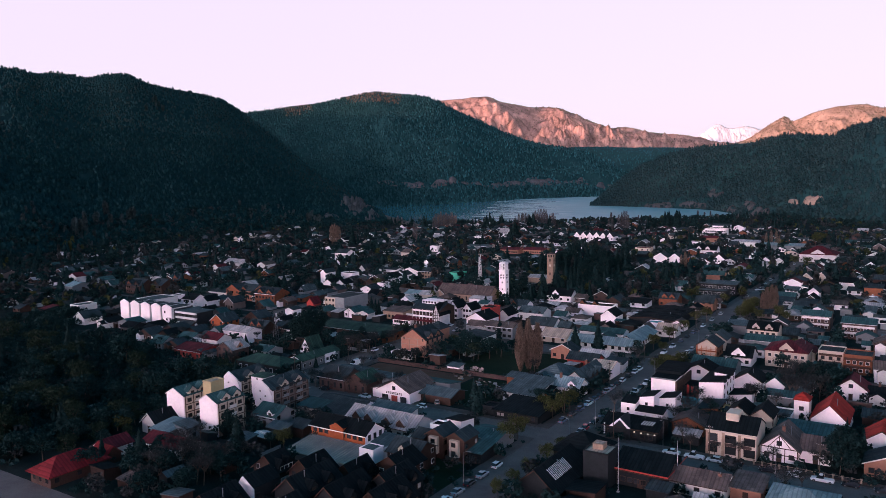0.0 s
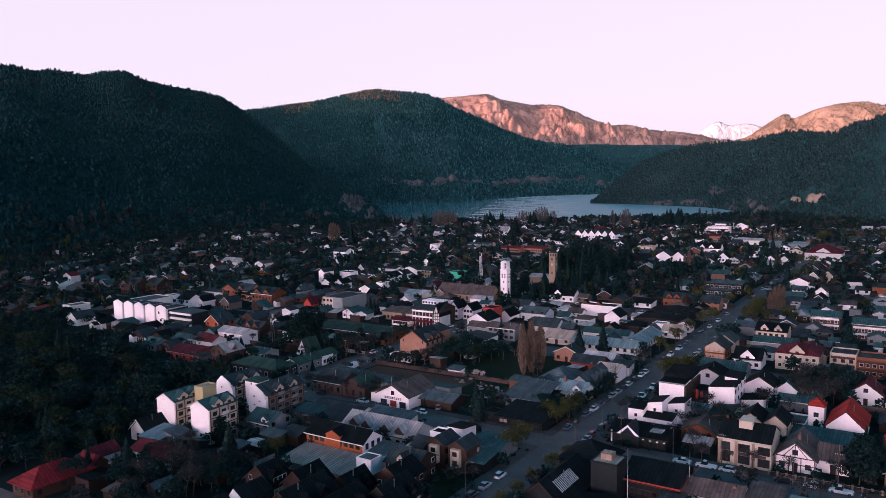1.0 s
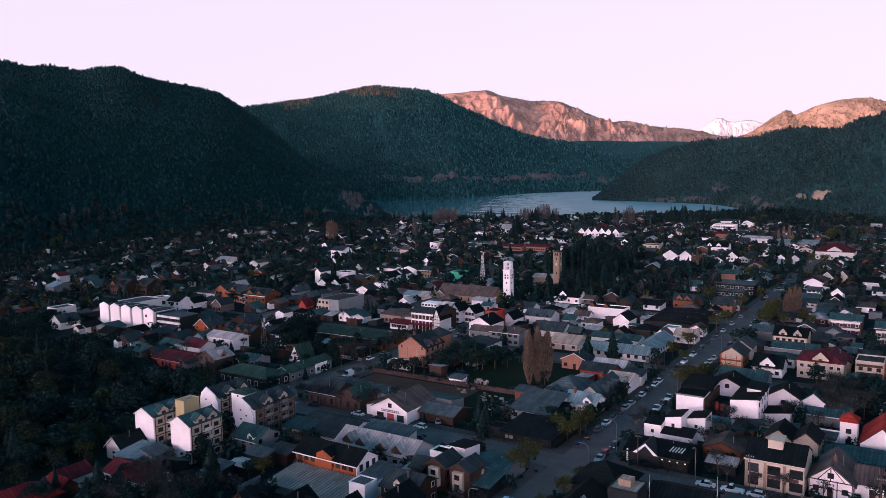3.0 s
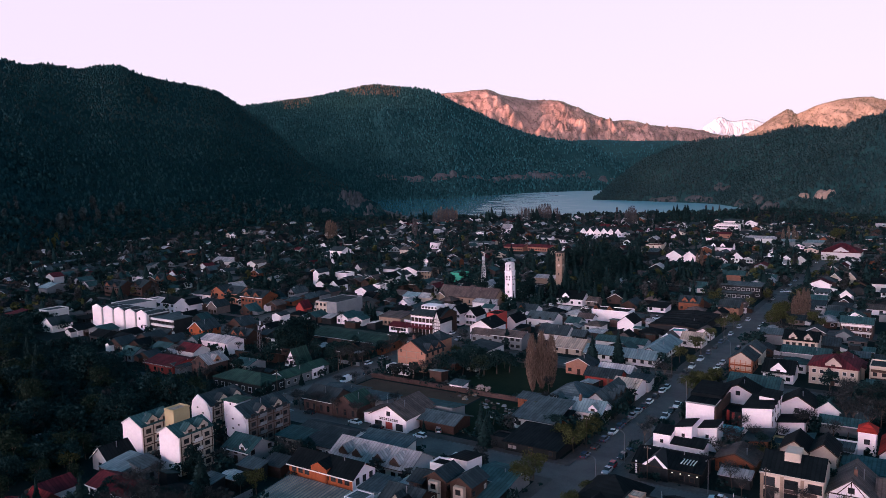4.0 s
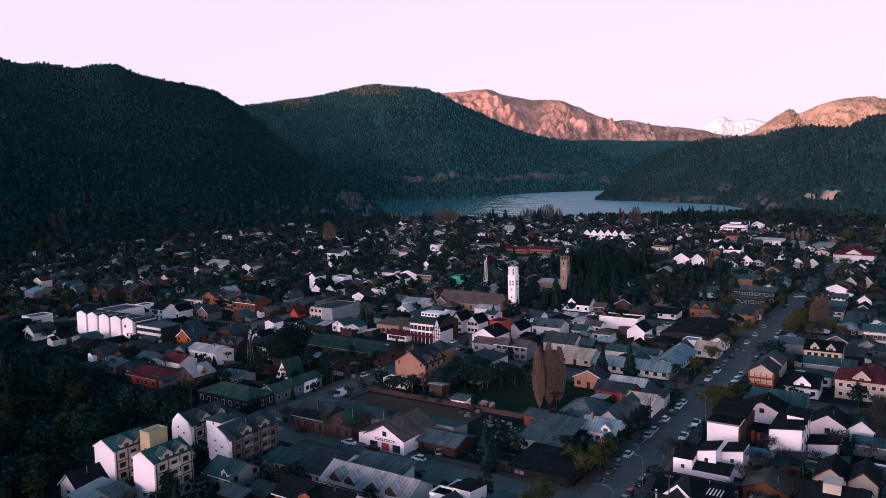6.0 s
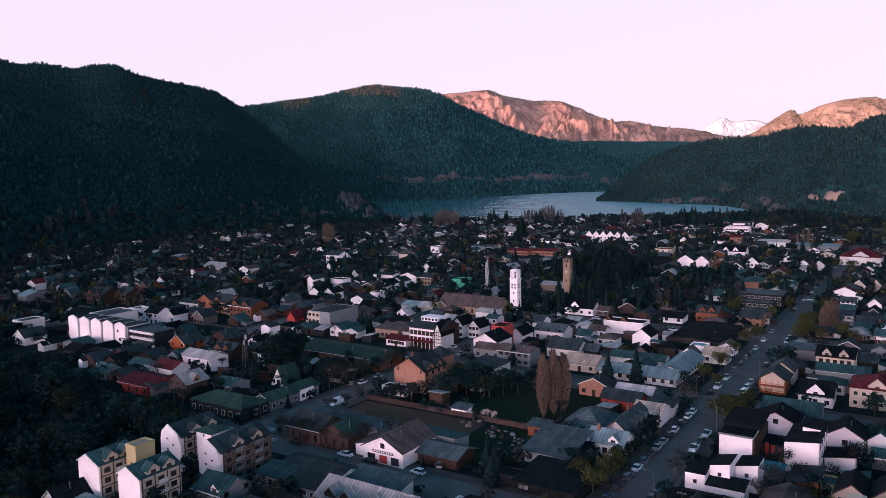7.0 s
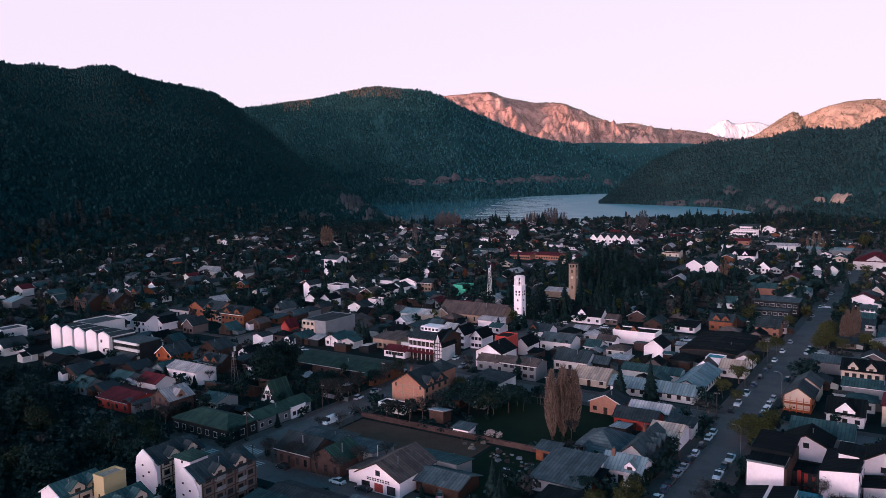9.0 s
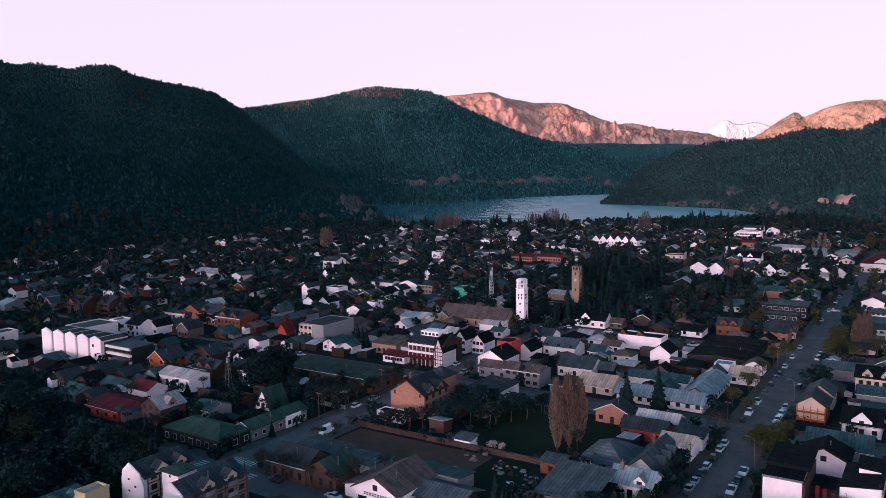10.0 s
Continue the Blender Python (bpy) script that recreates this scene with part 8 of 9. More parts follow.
# house fronts beyond the second cross street, kept clear to the camera's view
FRONTS = []
for a, b, c, d in FOOT:
    if b > 300:
        fx, fy = town(a, (c + d) / 2)
        FRONTS.append((fx, fx, fy, (d - c) * .45))


def free(u, v, gap):
    if u > 290 and hides_front(*town(u, v)):
        return False
    return (min(abs(u - s) for s in U_STREETS) > 5.2 + gap * .3 and min(abs(v - s) for s in V_STREETS) > 6.0 + gap * .3
            and all(not (a - gap < u < b + gap and c - gap < v < d + gap) for a, b, c, d in FOOT))


def garden(count, u0, u1, v0, v1, kinds, lo, hi, gap):
    done = tries = 0
    while done < count and tries < count * 40:
        tries += 1
        u, v = TR.uniform(u0, u1), TR.uniform(v0, v1)
        x, y = town(u, v)
        if abs(x) > 0.6 * (y + 4) or not free(u, v, gap) or (206 < u < 240 and -187 < v < -121):
            continue
        plant(kinds[int(TR.integers(len(kinds)))], u, v, TR.uniform(lo, hi))
        done += 1


garden(34, 96, 300, -200, -2, ("green", "bare", "fir", "bare", "olive"), 4.0, 7.0, 0.8)
garden(45, 198, 300, -300, -200, ("green", "bare", "bare", "fir"), 3.0, 7.5, 1.0)
garden(40, 296, 480, -400, 10, ("green", "bare", "green", "fir", "bare", "olive"), 5, 9.0, 1.0)


# farther trees of the town, too many to count
def crown_small(rng, leaves=34, spread=.34, size=.13):
    C = rng.normal(size=(leaves, 3))
    C /= np.linalg.norm(C, axis=1)[:, None]
    C = C * (0.5 + .5 * rng.random((leaves, 1))) * [spread, spread, .36] + [0, 0, .56]
    V, T = blades(C, 1.0, size, rng)
    return V, T


def far_places(n, lo, hi, rng):
    out = []
    while len(out) < n:
        y = lo + (hi - lo) * rng.random() ** 1.2
        x = (rng.random() * 2 - 1) * 0.62 * y
        u, v = SU * x + CU * y, CU * x - SU * y
        if x < -70 and (x + 83) * .75 < (y - 1117) * .62 - 100 and y > 600 and rng.random() < .5:
            continue
        if min(abs(v - s) for s in V_STREETS) < 5.5 and y < 700 or min(abs(u - s) for s in U_STREETS) < 4 and y < 700:
            continue
        z = float(ground_height(np.array(x), np.array(y)))
        if z < -5 or y < 760 and hides_front(x, y):
            continue
        out.append((x, y, z))
    return np.array(out)


for nm, tmpl, n, hs, wide, leaf in (("far_conifers", ragged(TR), 520, (7, 15), .9, "conifer"), ("far_bare_trees", crown_small(TR), 1900, (4, 8), 1.1, "bare"), ("far_green_trees", crown_small(TR), 2300, (4, 9), 1.1, "green"),
                                     ("far_olive_trees", crown_small(TR), 420, (5, 8), 1.0, "olive"), ("far_poplars", crown_small(TR, 40, .12), 110, (8, 13), .8, "bare")):
    places = far_places(n, 430, 1200, TR)
    scatter(nm, tmpl, places, TR.uniform(*hs, n) * np.where(places[:, 1] > 1000, .50, np.where(places[:, 1] > 800, .70, 1.0)), LEAF[leaf], TR, wide, "many distant trees between the houses", "trees")
# bare and leafy wood along the foot of the western mountain, with groups of tall grey poplars
upright = crown_small(TR, 46, .10)
FOOTWOOD = on_slope(SL_LEFT, 1500, TR, 0.0, 0.13)
FOOTWOOD = FOOTWOOD[FOOTWOOD[:, 1] > 520]
for nm, q, hs, mat, say in (("foot_wood", 0, (4, 9), LEAF["green"], "dark leafy wood along the foot of the mountain"), ("foot_wood", 1, (4, 8), LEAF["bare"], "bare brown wood along the foot of the mountain"), ("foot_wood", 2, (4, 7), GREYTWIGS, "pale bare trees at the foot of the mountain")):
    Q = FOOTWOOD[q::5] if q else np.concatenate([FOOTWOOD[0::5], FOOTWOOD[3::5], FOOTWOOD[4::5]])
    scatter(nm, crown_small(TR, 30, .4), Q, TR.uniform(*hs, len(Q)), mat, TR, 1.1, say, "trees")
for j, i, count, hs, wd, mat in ((.375, .12, 16, (12, 24), .030, GREYTWIGS), (.36, .06, 8, (8, 13), .02, GREYTWIGS), (.32, .02, 6, (8, 13), .01, LEAF["olive"]), (.675, .13, 5, (8, 14), .008, GREYTWIGS), (.735, .14, 12, (6, 12), .022, GREYTWIGS),
                             (.52, .75, 9, (12, 18), .010, BROWNTREES), (.24, .17, 6, (9, 15), .012, GREYTWIGS), (.80, .10, 7, (12, 20), .010, GREYTWIGS)):
    jj, ii = np.clip(j + TR.normal(size=count) * wd, 0, .99), np.clip(i + TR.normal(size=count) * .02, 0, .99)
    Q = SL_LEFT[(ii * (SL_LEFT.shape[0] - 1)).astype(int), (jj * (SL_LEFT.shape[1] - 1)).astype(int)]
    scatter("hillside_poplars", upright, Q, TR.uniform(*hs, count), mat, TR, .9, "group of tall bare poplars on the lower slope", "trees")
# trees between the last houses and the eastern hill
n = 620
xs, ys = TR.uniform(120, 640, n), TR.uniform(900, 1215, n)
EASTWOOD = np.stack([xs, ys, np.array([float(ground_height(np.array(a), np.array(b))) for a, b in zip(xs, ys)])], -1)
EASTWOOD = EASTWOOD[EASTWOOD[:, 2] > -5]
for q, hs, mat, say in ((0, (4, 9), LEAF["green"], "dark leafy trees near the foot of the hill"), (1, (4, 8), LEAF["bare"], "bare brown trees near the foot of the hill"), (2, (5, 9), LEAF["green"], "dark leafy trees near the foot of the hill"), (3, (3, 7), LEAF["olive"], "young green trees near the foot of the hill")):
    Q = EASTWOOD[q::4] if q < 3 else EASTWOOD[q::16]
    scatter("east_wood", crown_small(TR, 34, .42), Q, TR.uniform(*hs, len(Q)), mat, TR, 1.1, say, "trees")
# trees along the near shore of the lake
n = 420
xs = TR.uniform(-160, 560, n)
ys = 1150 + 0.00045 * (xs - 170) ** 2 - TR.random(n) * 85
shore = np.stack([xs, ys, np.array([float(ground_height(np.array(a), np.array(b))) for a, b in zip(xs, ys)])], -1)
scatter("shore_conifers", ragged(TR), shore[:46], TR.uniform(5, 13, 46), LEAF["conifer"], TR, .9, "conifers along the lake shore", "trees")
scatter("shore_poplars", crown_small(TR, 46, .10), shore[260:285], TR.uniform(7, 13, 25), LEAF["grey_poplar"], TR, .7, "tall bare poplars along the lake shore", "trees")
scatter("shore_bare_trees", crown_small(TR), np.concatenate([shore[46:260], shore[330:]]), TR.uniform(3, 7.5, 304), LEAF["green"], TR, 1.0, "dark leafy trees along the lake shore", "trees")


# small garden trees between the houses
for nm, n, u0, u1, v0, v1, hs, leaf, say in (("garden_trees", 310, 97, 300, -330, 0, (2.6, 6.6), "green", "small dark garden trees between the houses"), ("garden_trees", 210, 97, 300, -330, 0, (2.6, 6.2), "bare", "small bare garden trees between the houses"),
                                             ("garden_trees", 480, 296, 520, -430, 20, (3.4, 8.2), "green", "dark garden trees between the houses"), ("garden_trees", 330, 296, 520, -430, 20, (3.0, 7.0), "bare", "bare garden trees between the houses"),
                                             ("garden_trees", 70, 296, 520, -430, 20, (3.0, 6.5), "olive", "young green garden trees between the houses")):
    spots = []
    while len(spots) < n:
        u, v = TR.uniform(u0, u1), TR.uniform(v0, v1)
        x, y = town(u, v)
        if abs(x) < .6 * (y + 4) and free(u, v, .5) and not (206 < u < 240 and -187 < v < -121) and not (241 < u < 283 and -155 < v < -118):
            spots.append((x, y, -0.05))
    scatter(nm, crown_small(TR, 70, .36, .075), np.array(spots), TR.uniform(*hs, n), LEAF[leaf], TR, 1.1, say, "trees")
# low shrubs and hedges in the yards
spots = []
while len(spots) < 1500:
    u, v = TR.uniform(97, 330), TR.uniform(-340, 5)
    x, y = town(u, v)
    if abs(x) < .6 * (y + 4) and free(u, v, .3) and not (206 < u < 237 and -187 < v < -121) and not (244 < u < 282 and -152 < v < -120):
        spots.append((x, y, 0.0))
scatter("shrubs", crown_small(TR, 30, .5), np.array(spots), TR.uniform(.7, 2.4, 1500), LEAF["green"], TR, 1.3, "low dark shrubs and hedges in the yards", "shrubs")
spots = []
while len(spots) < 1500:
    u, v = TR.uniform(96, 240), TR.uniform(-410, -199)
    x, y = town(u, v)
    if abs(x) < .66 * (y + 6) and not ((u > 196 and v > -285) or (u > 112 and v > -204) or (u > 218 and v > -366) or (u > 206 and -366 < v < -296) or (u < 118 and v > -206) or 188 < u < 199.5 and v > -216):
        spots.append((x, y, 0.0))
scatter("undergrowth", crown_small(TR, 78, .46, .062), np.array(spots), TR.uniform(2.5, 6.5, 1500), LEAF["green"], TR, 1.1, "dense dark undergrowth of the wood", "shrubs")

# tall poplars and conifers that stand against the lake
for u, v, h in ((855.1, -570.1, 16.2), (850.9, -563.8, 20.3), (855.2, -562.1, 21.6), (852.5, -555.9, 21.0), (853.2, -552.8, 20.3), (864.0, -555.3, 21.2), (866.0, -553.0, 19.6), (853.2, -540.5, 22.0), (864.1, -543.8, 16.9), (936.0, -488.1, 14.4), (915.9, -473.4, 18.8), (932.0, -476.6, 19.4), (923.3, -467.1, 18.5), (934.6, -468.6, 17.8), (933.2, -457.0, 22.6), (948.4, -460.2, 23.3), (935.8, -450.0, 24.8), (930.6, -443.3, 25.2), (941.2, -445.1, 23.1), (938.0, -433.7, 18.9), (941.0, -431.8, 15.0), (909.0, -344.6, 14.8), (893.3, -334.4, 17.9), (900.1, -328.4, 20.4)):
    plant("grey_poplar", u, v, h)
for u, v, h in ((908.4, -327.8, 23.4), (916.1, -327.7, 24.4), (896.4, -317.9, 25.5), (906.9, -318.8, 20.1), (684.3, -481.6, 21.5), (685.3, -479.3, 19.0)):
    plant("grey_poplar", u, v, h)
for u, v, h in ((622.5, -547.4, 19.9), (618.3, -541.4, 22.1), (619.2, -539.1, 22.7), (625.1, -541.1, 21.0), (626.1, -538.7, 19.2)):
    plant("far_poplar", u, v, h)
for u, v, h in ((891.4, -512.1, 17.3), (892.4, -509.3, 18.8), (894.7, -502.8, 15.0), (926.1, -507.2, 17.7), (917.4, -499.9, 14.5), (886.0, -527.3, 10.6), (863.5, -531.2, 10.4), (865.3, -526.2, 11.9), (846.2, -579.5, 19.5), (847.5, -575.9, 18.0), (930.0, -463.8, 18.2), (920.3, -430.4, 18.4), (922.2, -455.0, 21.0), (944.0, -306.5, 18.3), (946.5, -299.5, 16.1), (942.1, -284.8, 24.2), (943.2, -281.7, 23.5), (947.3, -270.5, 24.9), (946.1, -273.6, 21.4), (636.9, -269.0, 15.5), (630.9, -260.2, 14.8), (613.8, -245.6, 13.4), (611.7, -240.3, 12.3), (602.9, -501.7, 24.0)):
    plant("fir", u, v, h)
for u, v, h in ((655.0, -378.7, 15.5), (755.5, -395.7, 23.1), (724.0, -384.0, 18.0), (657.2, -373.6, 13.3), (914.9, -307.5, 13.7), (934.4, -254.1, 13.5)):
    plant("fir", u, v, h)
# dark trees between the scattered houses at the foot of the western mountain
for nm, n, hs, mat, say in (("foot_trees", 170, (5, 11), LEAF["green"], "dark leafy trees between the outlying houses"), ("foot_trees", 120, (4, 9), LEAF["bare"], "bare trees between the outlying houses"), ("lakeside_trees", 190, (4.5, 9), LEAF["green"], "dark leafy trees between the houses near the lake"), ("lakeside_trees", 110, (4, 8), LEAF["bare"], "bare trees between the houses near the lake")):
    spots = []
    while len(spots) < n:
        y = TR.uniform(610, 1100) if nm == "foot_trees" else TR.uniform(760, 1110)
        x = y * (TR.uniform(-.5, -.08) if nm == "foot_trees" else TR.uniform(-.08, .52))
        if x > -385 + .3 * (y - 700) - 20:
            spots.append((x, y, float(ground_height(np.array(x), np.array(y)))))
    scatter(nm, crown_small(TR, 34, .40), np.array(spots), TR.uniform(*hs, n), mat, TR, 1.1, say, "trees")

# ---- single trees that stand out ----
for uu, vv, hh in ((197.9, -183, 7), (198.1, -177, 7.5), (197.9, -168, 7), (198, -160.5, 7), (199.5, -187, 6), (205, -159.5, 7.5)):
    plant("bare", uu, vv, hh)
EVA = (277, -31)
for kind, uu, vv, hh in (("cypress", EVA[0], EVA[1], 11), ("cypress", EVA[0] + 5, EVA[1] + 3, 10), ("green", EVA[0] + 2, EVA[1] - 4, 9), ("green", EVA[0] - 3, EVA[1] + 4, 9), ("cypress", EVA[0] + 7, EVA[1] - 1, 10), ("moss", EVA[0] + 3, EVA[1] + 8, 9), ("bare", EVA[0] - 2, EVA[1] - 9, 9), ("bare", EVA[0] + 3, EVA[1] - 8, 10), ("bare", EVA[0] + 7, EVA[1] - 7, 9),
                         ("green", 223.5, -96.6, 4), ("green", 227, -96.8, 4), ("moss", 231.5, -96.4, 4.5), ("green", 236, -96.6, 4), ("moss", 241, -96.8, 4.5), ("green", 246, -96.6, 4), ("green", 251, -96.8, 4.5), ("cypress", 203.8, -18, 13), ("cypress", 207.5, -16.5, 12), ("cypress", 211, -18, 11),
                         ("green", 262, -160, 10), ("green", 268, -158, 9), ("moss", 258, -154, 9), ("moss", 272, -151, 8), ("green", 276, -146, 7), ("bare", 246, -169.5, 7), ("bare", 250, -167, 8), ("green", 237, -203.5, 6), ("bare", 243, -204, 7), ("moss", 250, -206, 8),
                         ("bare", 258, -205, 8), ("green", 266, -203.4, 7), ("bare", 273, -203.2, 8), ("moss", 280, -203.6, 8), ("green", 216, -124.5, 5), ("moss", 243, -121.5, 5), ("green", 280, -137, 6), ("bare", 226, -184, 6), ("bare", 233, -185.5, 6)):
    plant(kind, uu, vv, hh)
plant("fir", 114.3, -181.8, 9)
plant("fir", 139.1, -158, 11)
plant("blossom", 118.3, -171.3, 5.5)
plant("bare", 124.6, -159.4, 8)
plant("bare", 124.5, -153.2, 9)
plant("bare", 127.6, -151.1, 8)
plant("bare", 121.1, -159, 8)
plant("green", 108.8, -179.8, 8)
plant("green", 133.2, -203.2, 9)
plant("olive", 131.4, -197.9, 8)
plant("olive", 146.8, -148.5, 7)
plant("green", 144.9, -151.6, 6)
plant("fir", 202, -118.2, 9)
plant("fir", 199.8, -118.1, 8)
plant("green", 252.3, -243.4, 9)
plant("cypress", 250, -238, 15)
plant("cypress", 250, -241.8, 14)
plant("cypress", 249.8, -234.7, 13)
plant("bare", 246.7, -208.5, 8)
plant("bare", 245.6, -202, 9)
plant("bare", 250.8, -200.9, 8)
plant("green", 251.6, -216.9, 8)
plant("olive", 207.3, -96, 8)
plant("olive", 212, -101.2, 7)
plant("olive", 180.1, -97.3, 8)
plant("green", 218.9, -105.9, 6)
plant("green", 219.8, -108.9, 5)
plant("bare", 220.9, -81.7, 7)
plant("bare", 243.1, -102.3, 5)
plant("bare", 241.9, -99.2, 5)
plant("olive", 276.7, -83, 9)
plant("olive", 272.4, -84.5, 8)
plant("olive", 306.5, -92.7, 6)
plant("bare", 228, -62, 8)
plant("bare", 237.6, -61.3, 8)
plant("bare", 219.2, -62.7, 7)
plant("olive", 224.7, -53.4, 5)
plant("bare", 250, -48, 8)
plant("bare", 261.4, -37, 9)
plant("bare", 268.2, -34.1, 9)
plant("bare", 264.8, -40, 8)
plant("green", 297.5, -46.2, 7)
plant("olive", 252.9, -70.7, 8)
plant("olive", 283.7, -78.9, 8)
plant("poplar", 418.6, -70.9, 15)
plant("poplar", 415.1, -72.7, 14)
plant("poplar", 421.9, -69.5, 14)
plant("poplar", 410.7, -73.8, 12)
plant("olive", 403.3, -65.2, 8)
plant("olive", 402.4, -77.7, 7)
plant("olive", 393.5, -72.4, 7)
plant("olive", 394.5, -60.3, 7)
plant("far_poplar", 757.3, -134.4, 14.2)
plant("far_poplar", 754.5, -129.7, 17.6)
plant("far_poplar", 756.3, -125.6, 17.8)
plant("far_poplar", 748.6, -121.7, 12.8)
plant("olive", 808.9, -95.7, 15)
plant("olive", 797.8, -97.8, 13)
plant("olive", 434.8, -115.6, 9)
plant("green", 559.3, -92.1, 9)
plant("green", 553.4, -94.2, 9)
plant("green", 565.3, -90, 9)
plant("olive", 379.7, -93.8, 9)
plant("fir", 440.2, -143.3, 12)
plant("fir", 442.4, -146, 10)
plant("olive", 629.1, -91.4, 9)
plant("olive", 618.6, -81.3, 10)
plant("poplar", 568.1, -156.3, 14)
plant("poplar", 561.7, -157.6, 12)
plant("bare", 572.7, -146.7, 8)
plant("fir", 496.3, -148.5, 13)
plant("fir", 505, -153.4, 14)
plant("fir", 501.3, -147.3, 12)
plant("fir", 628.8, -162.9, 12)
plant("bare", 454.8, -132.1, 8)
plant("bare", 390.3, -100, 6)
plant("bare", 334.4, -97.6, 6)
plant("bare", 278.6, -92.9, 5)
plant("far_poplar", 668.3, -581.3, 12.8)
plant("far_poplar", 664.8, -573.5, 12.5)
plant("fir", 320.2, -254.3, 10)
plant("fir", 318.2, -247.9, 9)
plant("fir", 319.2, -250.9, 9)
plant("green", 330, -248.9, 6)
plant("bare", 305, -258, 7)
plant("fir", 942.4, -532.8, 18.9)
plant("fir", 957.2, -521.2, 17.6)
plant("fir", 935.2, -522.9, 13.5)
plant("fir", 1039.1, -308.5, 20.2)
plant("fir", 1042.2, -299.4, 20.2)
plant("fir", 1043.4, -295.6, 18.9)
plant("fir", 1031.4, -331.5, 13.5)
plant("fir", 1033.7, -324.9, 12.2)
plant("far_poplar", 900.8, -592.6, 15.3)
plant("far_poplar", 910.1, -596.4, 15.1)
plant("far_poplar", 919.6, -600.2, 19.2)
plant("far_poplar", 912.1, -590.6, 15.3)
plant("far_poplar", 921.5, -594.4, 15.1)
plant("far_poplar", 904.7, -581.3, 19.2)
plant("far_poplar", 923.5, -588.6, 15.3)
plant("far_poplar", 906.7, -575.6, 15.1)
plant("far_poplar", 916, -579.2, 19.2)
plant("far_poplar", 908.6, -570, 15.3)
plant("far_poplar", 918, -573.5, 15.1)
plant("far_poplar", 983.7, -507.8, 14.4)
plant("far_poplar", 985.8, -501.5, 14.7)
plant("far_poplar", 996.6, -503.2, 14.7)
plant("far_poplar", 987.9, -495.2, 14.4)
plant("far_poplar", 990, -489, 14.7)
plant("far_poplar", 1000.8, -490.6, 14.7)
plant("far_poplar", 992, -482.8, 14.4)
plant("far_poplar", 994.1, -476.6, 14.7)
plant("far_poplar", 1004.9, -478, 14.7)
plant("far_poplar", 996.1, -470.4, 14.4)
plant("far_poplar", 998.2, -464.2, 14.7)
plant("far_poplar", 1008.9, -465.5, 14.7)

# ---- cars, poles and lamps ----
TYRE = surface("black_tyre_rubber", (0.012, 0.012, 0.012), (0.025, 0.025, 0.025), 6, 0.9, 0.05, vary=0)
PAINTS = {"white": surface("white_car_paint", (0.70, 0.70, 0.70), (0.78, 0.78, 0.78), 1, 0.25, 0, vary=0, spec=0.5), "silver": surface("silver_car_paint", (0.32, 0.33, 0.35), (0.40, 0.41, 0.43), 1, 0.3, 0, metal=0.5, vary=0, spec=0.5),
          "dark": surface("dark_car_paint", (0.015, 0.017, 0.022), (0.03, 0.033, 0.04), 1, 0.2, 0, vary=0, spec=0.5), "red": surface("red_car_paint", (0.35, 0.02, 0.03), (0.42, 0.03, 0.04), 1, 0.25, 0, vary=0, spec=0.5),
          "blue": surface("blue_grey_car_paint", (0.06, 0.09, 0.14), (0.09, 0.12, 0.18), 1, 0.25, 0, vary=0, spec=0.5)}
HEADL = surface("clear_headlamp", (0.5, 0.5, 0.5), (0.6, 0.6, 0.6), 2, 0.15, 0, vary=0)
TAILL = surface("red_tail_lamp", (0.3, 0.01, 0.01), (0.4, 0.02, 0.02), 2, 0.2, 0, vary=0)
REGISTER = {}


def loft(rings):
    n = len(rings[0])
    g = Geo()
    v = [p for r in rings for p in r]
    f = [tuple(range(n - 1, -1, -1)), tuple(range((len(rings) - 1) * n, len(rings) * n))]
    for k in range(len(rings) - 1):
        f += [(k * n + i, k * n + (i + 1) % n, (k + 1) * n + (i + 1) % n, (k + 1) * n + i) for i in range(n)]
    return g.poly(v, f)


def far_car(kind, paint, m):
    """A car far up the street: body, glass and wheels in one mesh."""
    key = (kind, paint, "far")
    if key not in REGISTER:
        L, W, H = {"hatch": (3.9, 1.7, 1.48), "sedan": (4.5, 1.75, 1.42), "pickup": (5.1, 1.85, 1.75)}[kind]
        a, w = L / 2, W / 2
        g = loft([[(-w * k, y, .3), (w * k, y, .3), (w * k, y, z - .12), (w * .86 * k, y, z), (-w * .86 * k, y, z), (-w * k, y, z - .12)] for y, z, k in ((-a, .7, .88), (-a + .5, .92, 1), (a - 1.0, .92, 1), (a, .66, .88))])
        y1, y2 = (-a + .5, .35) if kind != "pickup" else (-.15, .75)
        c = loft([[(-w * .84, y, .88), (w * .84, y, .88), (w * .84 * k, y, z), (-w * .84 * k, y, z)] for y, z, k in ((y1 - .4, .92, 1), (y1, H - .05, .84), (y2, H - .04, .84), (y2 + .7, .92, 1))])
        g.poly(c.v, c.f, 1)
        g.slab([(-w * .7, y1 + .05, H + .02), (w * .7, y1 + .05, H + .02), (w * .7, y2 - .05, H + .02), (-w * .7, y2 - .05, H + .02)], .06)
        for sx in (-1, 1):
            for yy in (-a + .78, a - .8):
                g.rod((sx * (w - .18), yy, .32), (sx * (w + .02), yy, .32), .32, sides=8, slot=2)
        REGISTER[key] = g.mesh("car", [PAINTS[paint], GLASS, TYRE])
    ob = new("car", REGISTER[key])
    ob.matrix_basis = m
    return tagged(ob, f"{paint} car parked by the kerb of the street", "car", "parked cars")


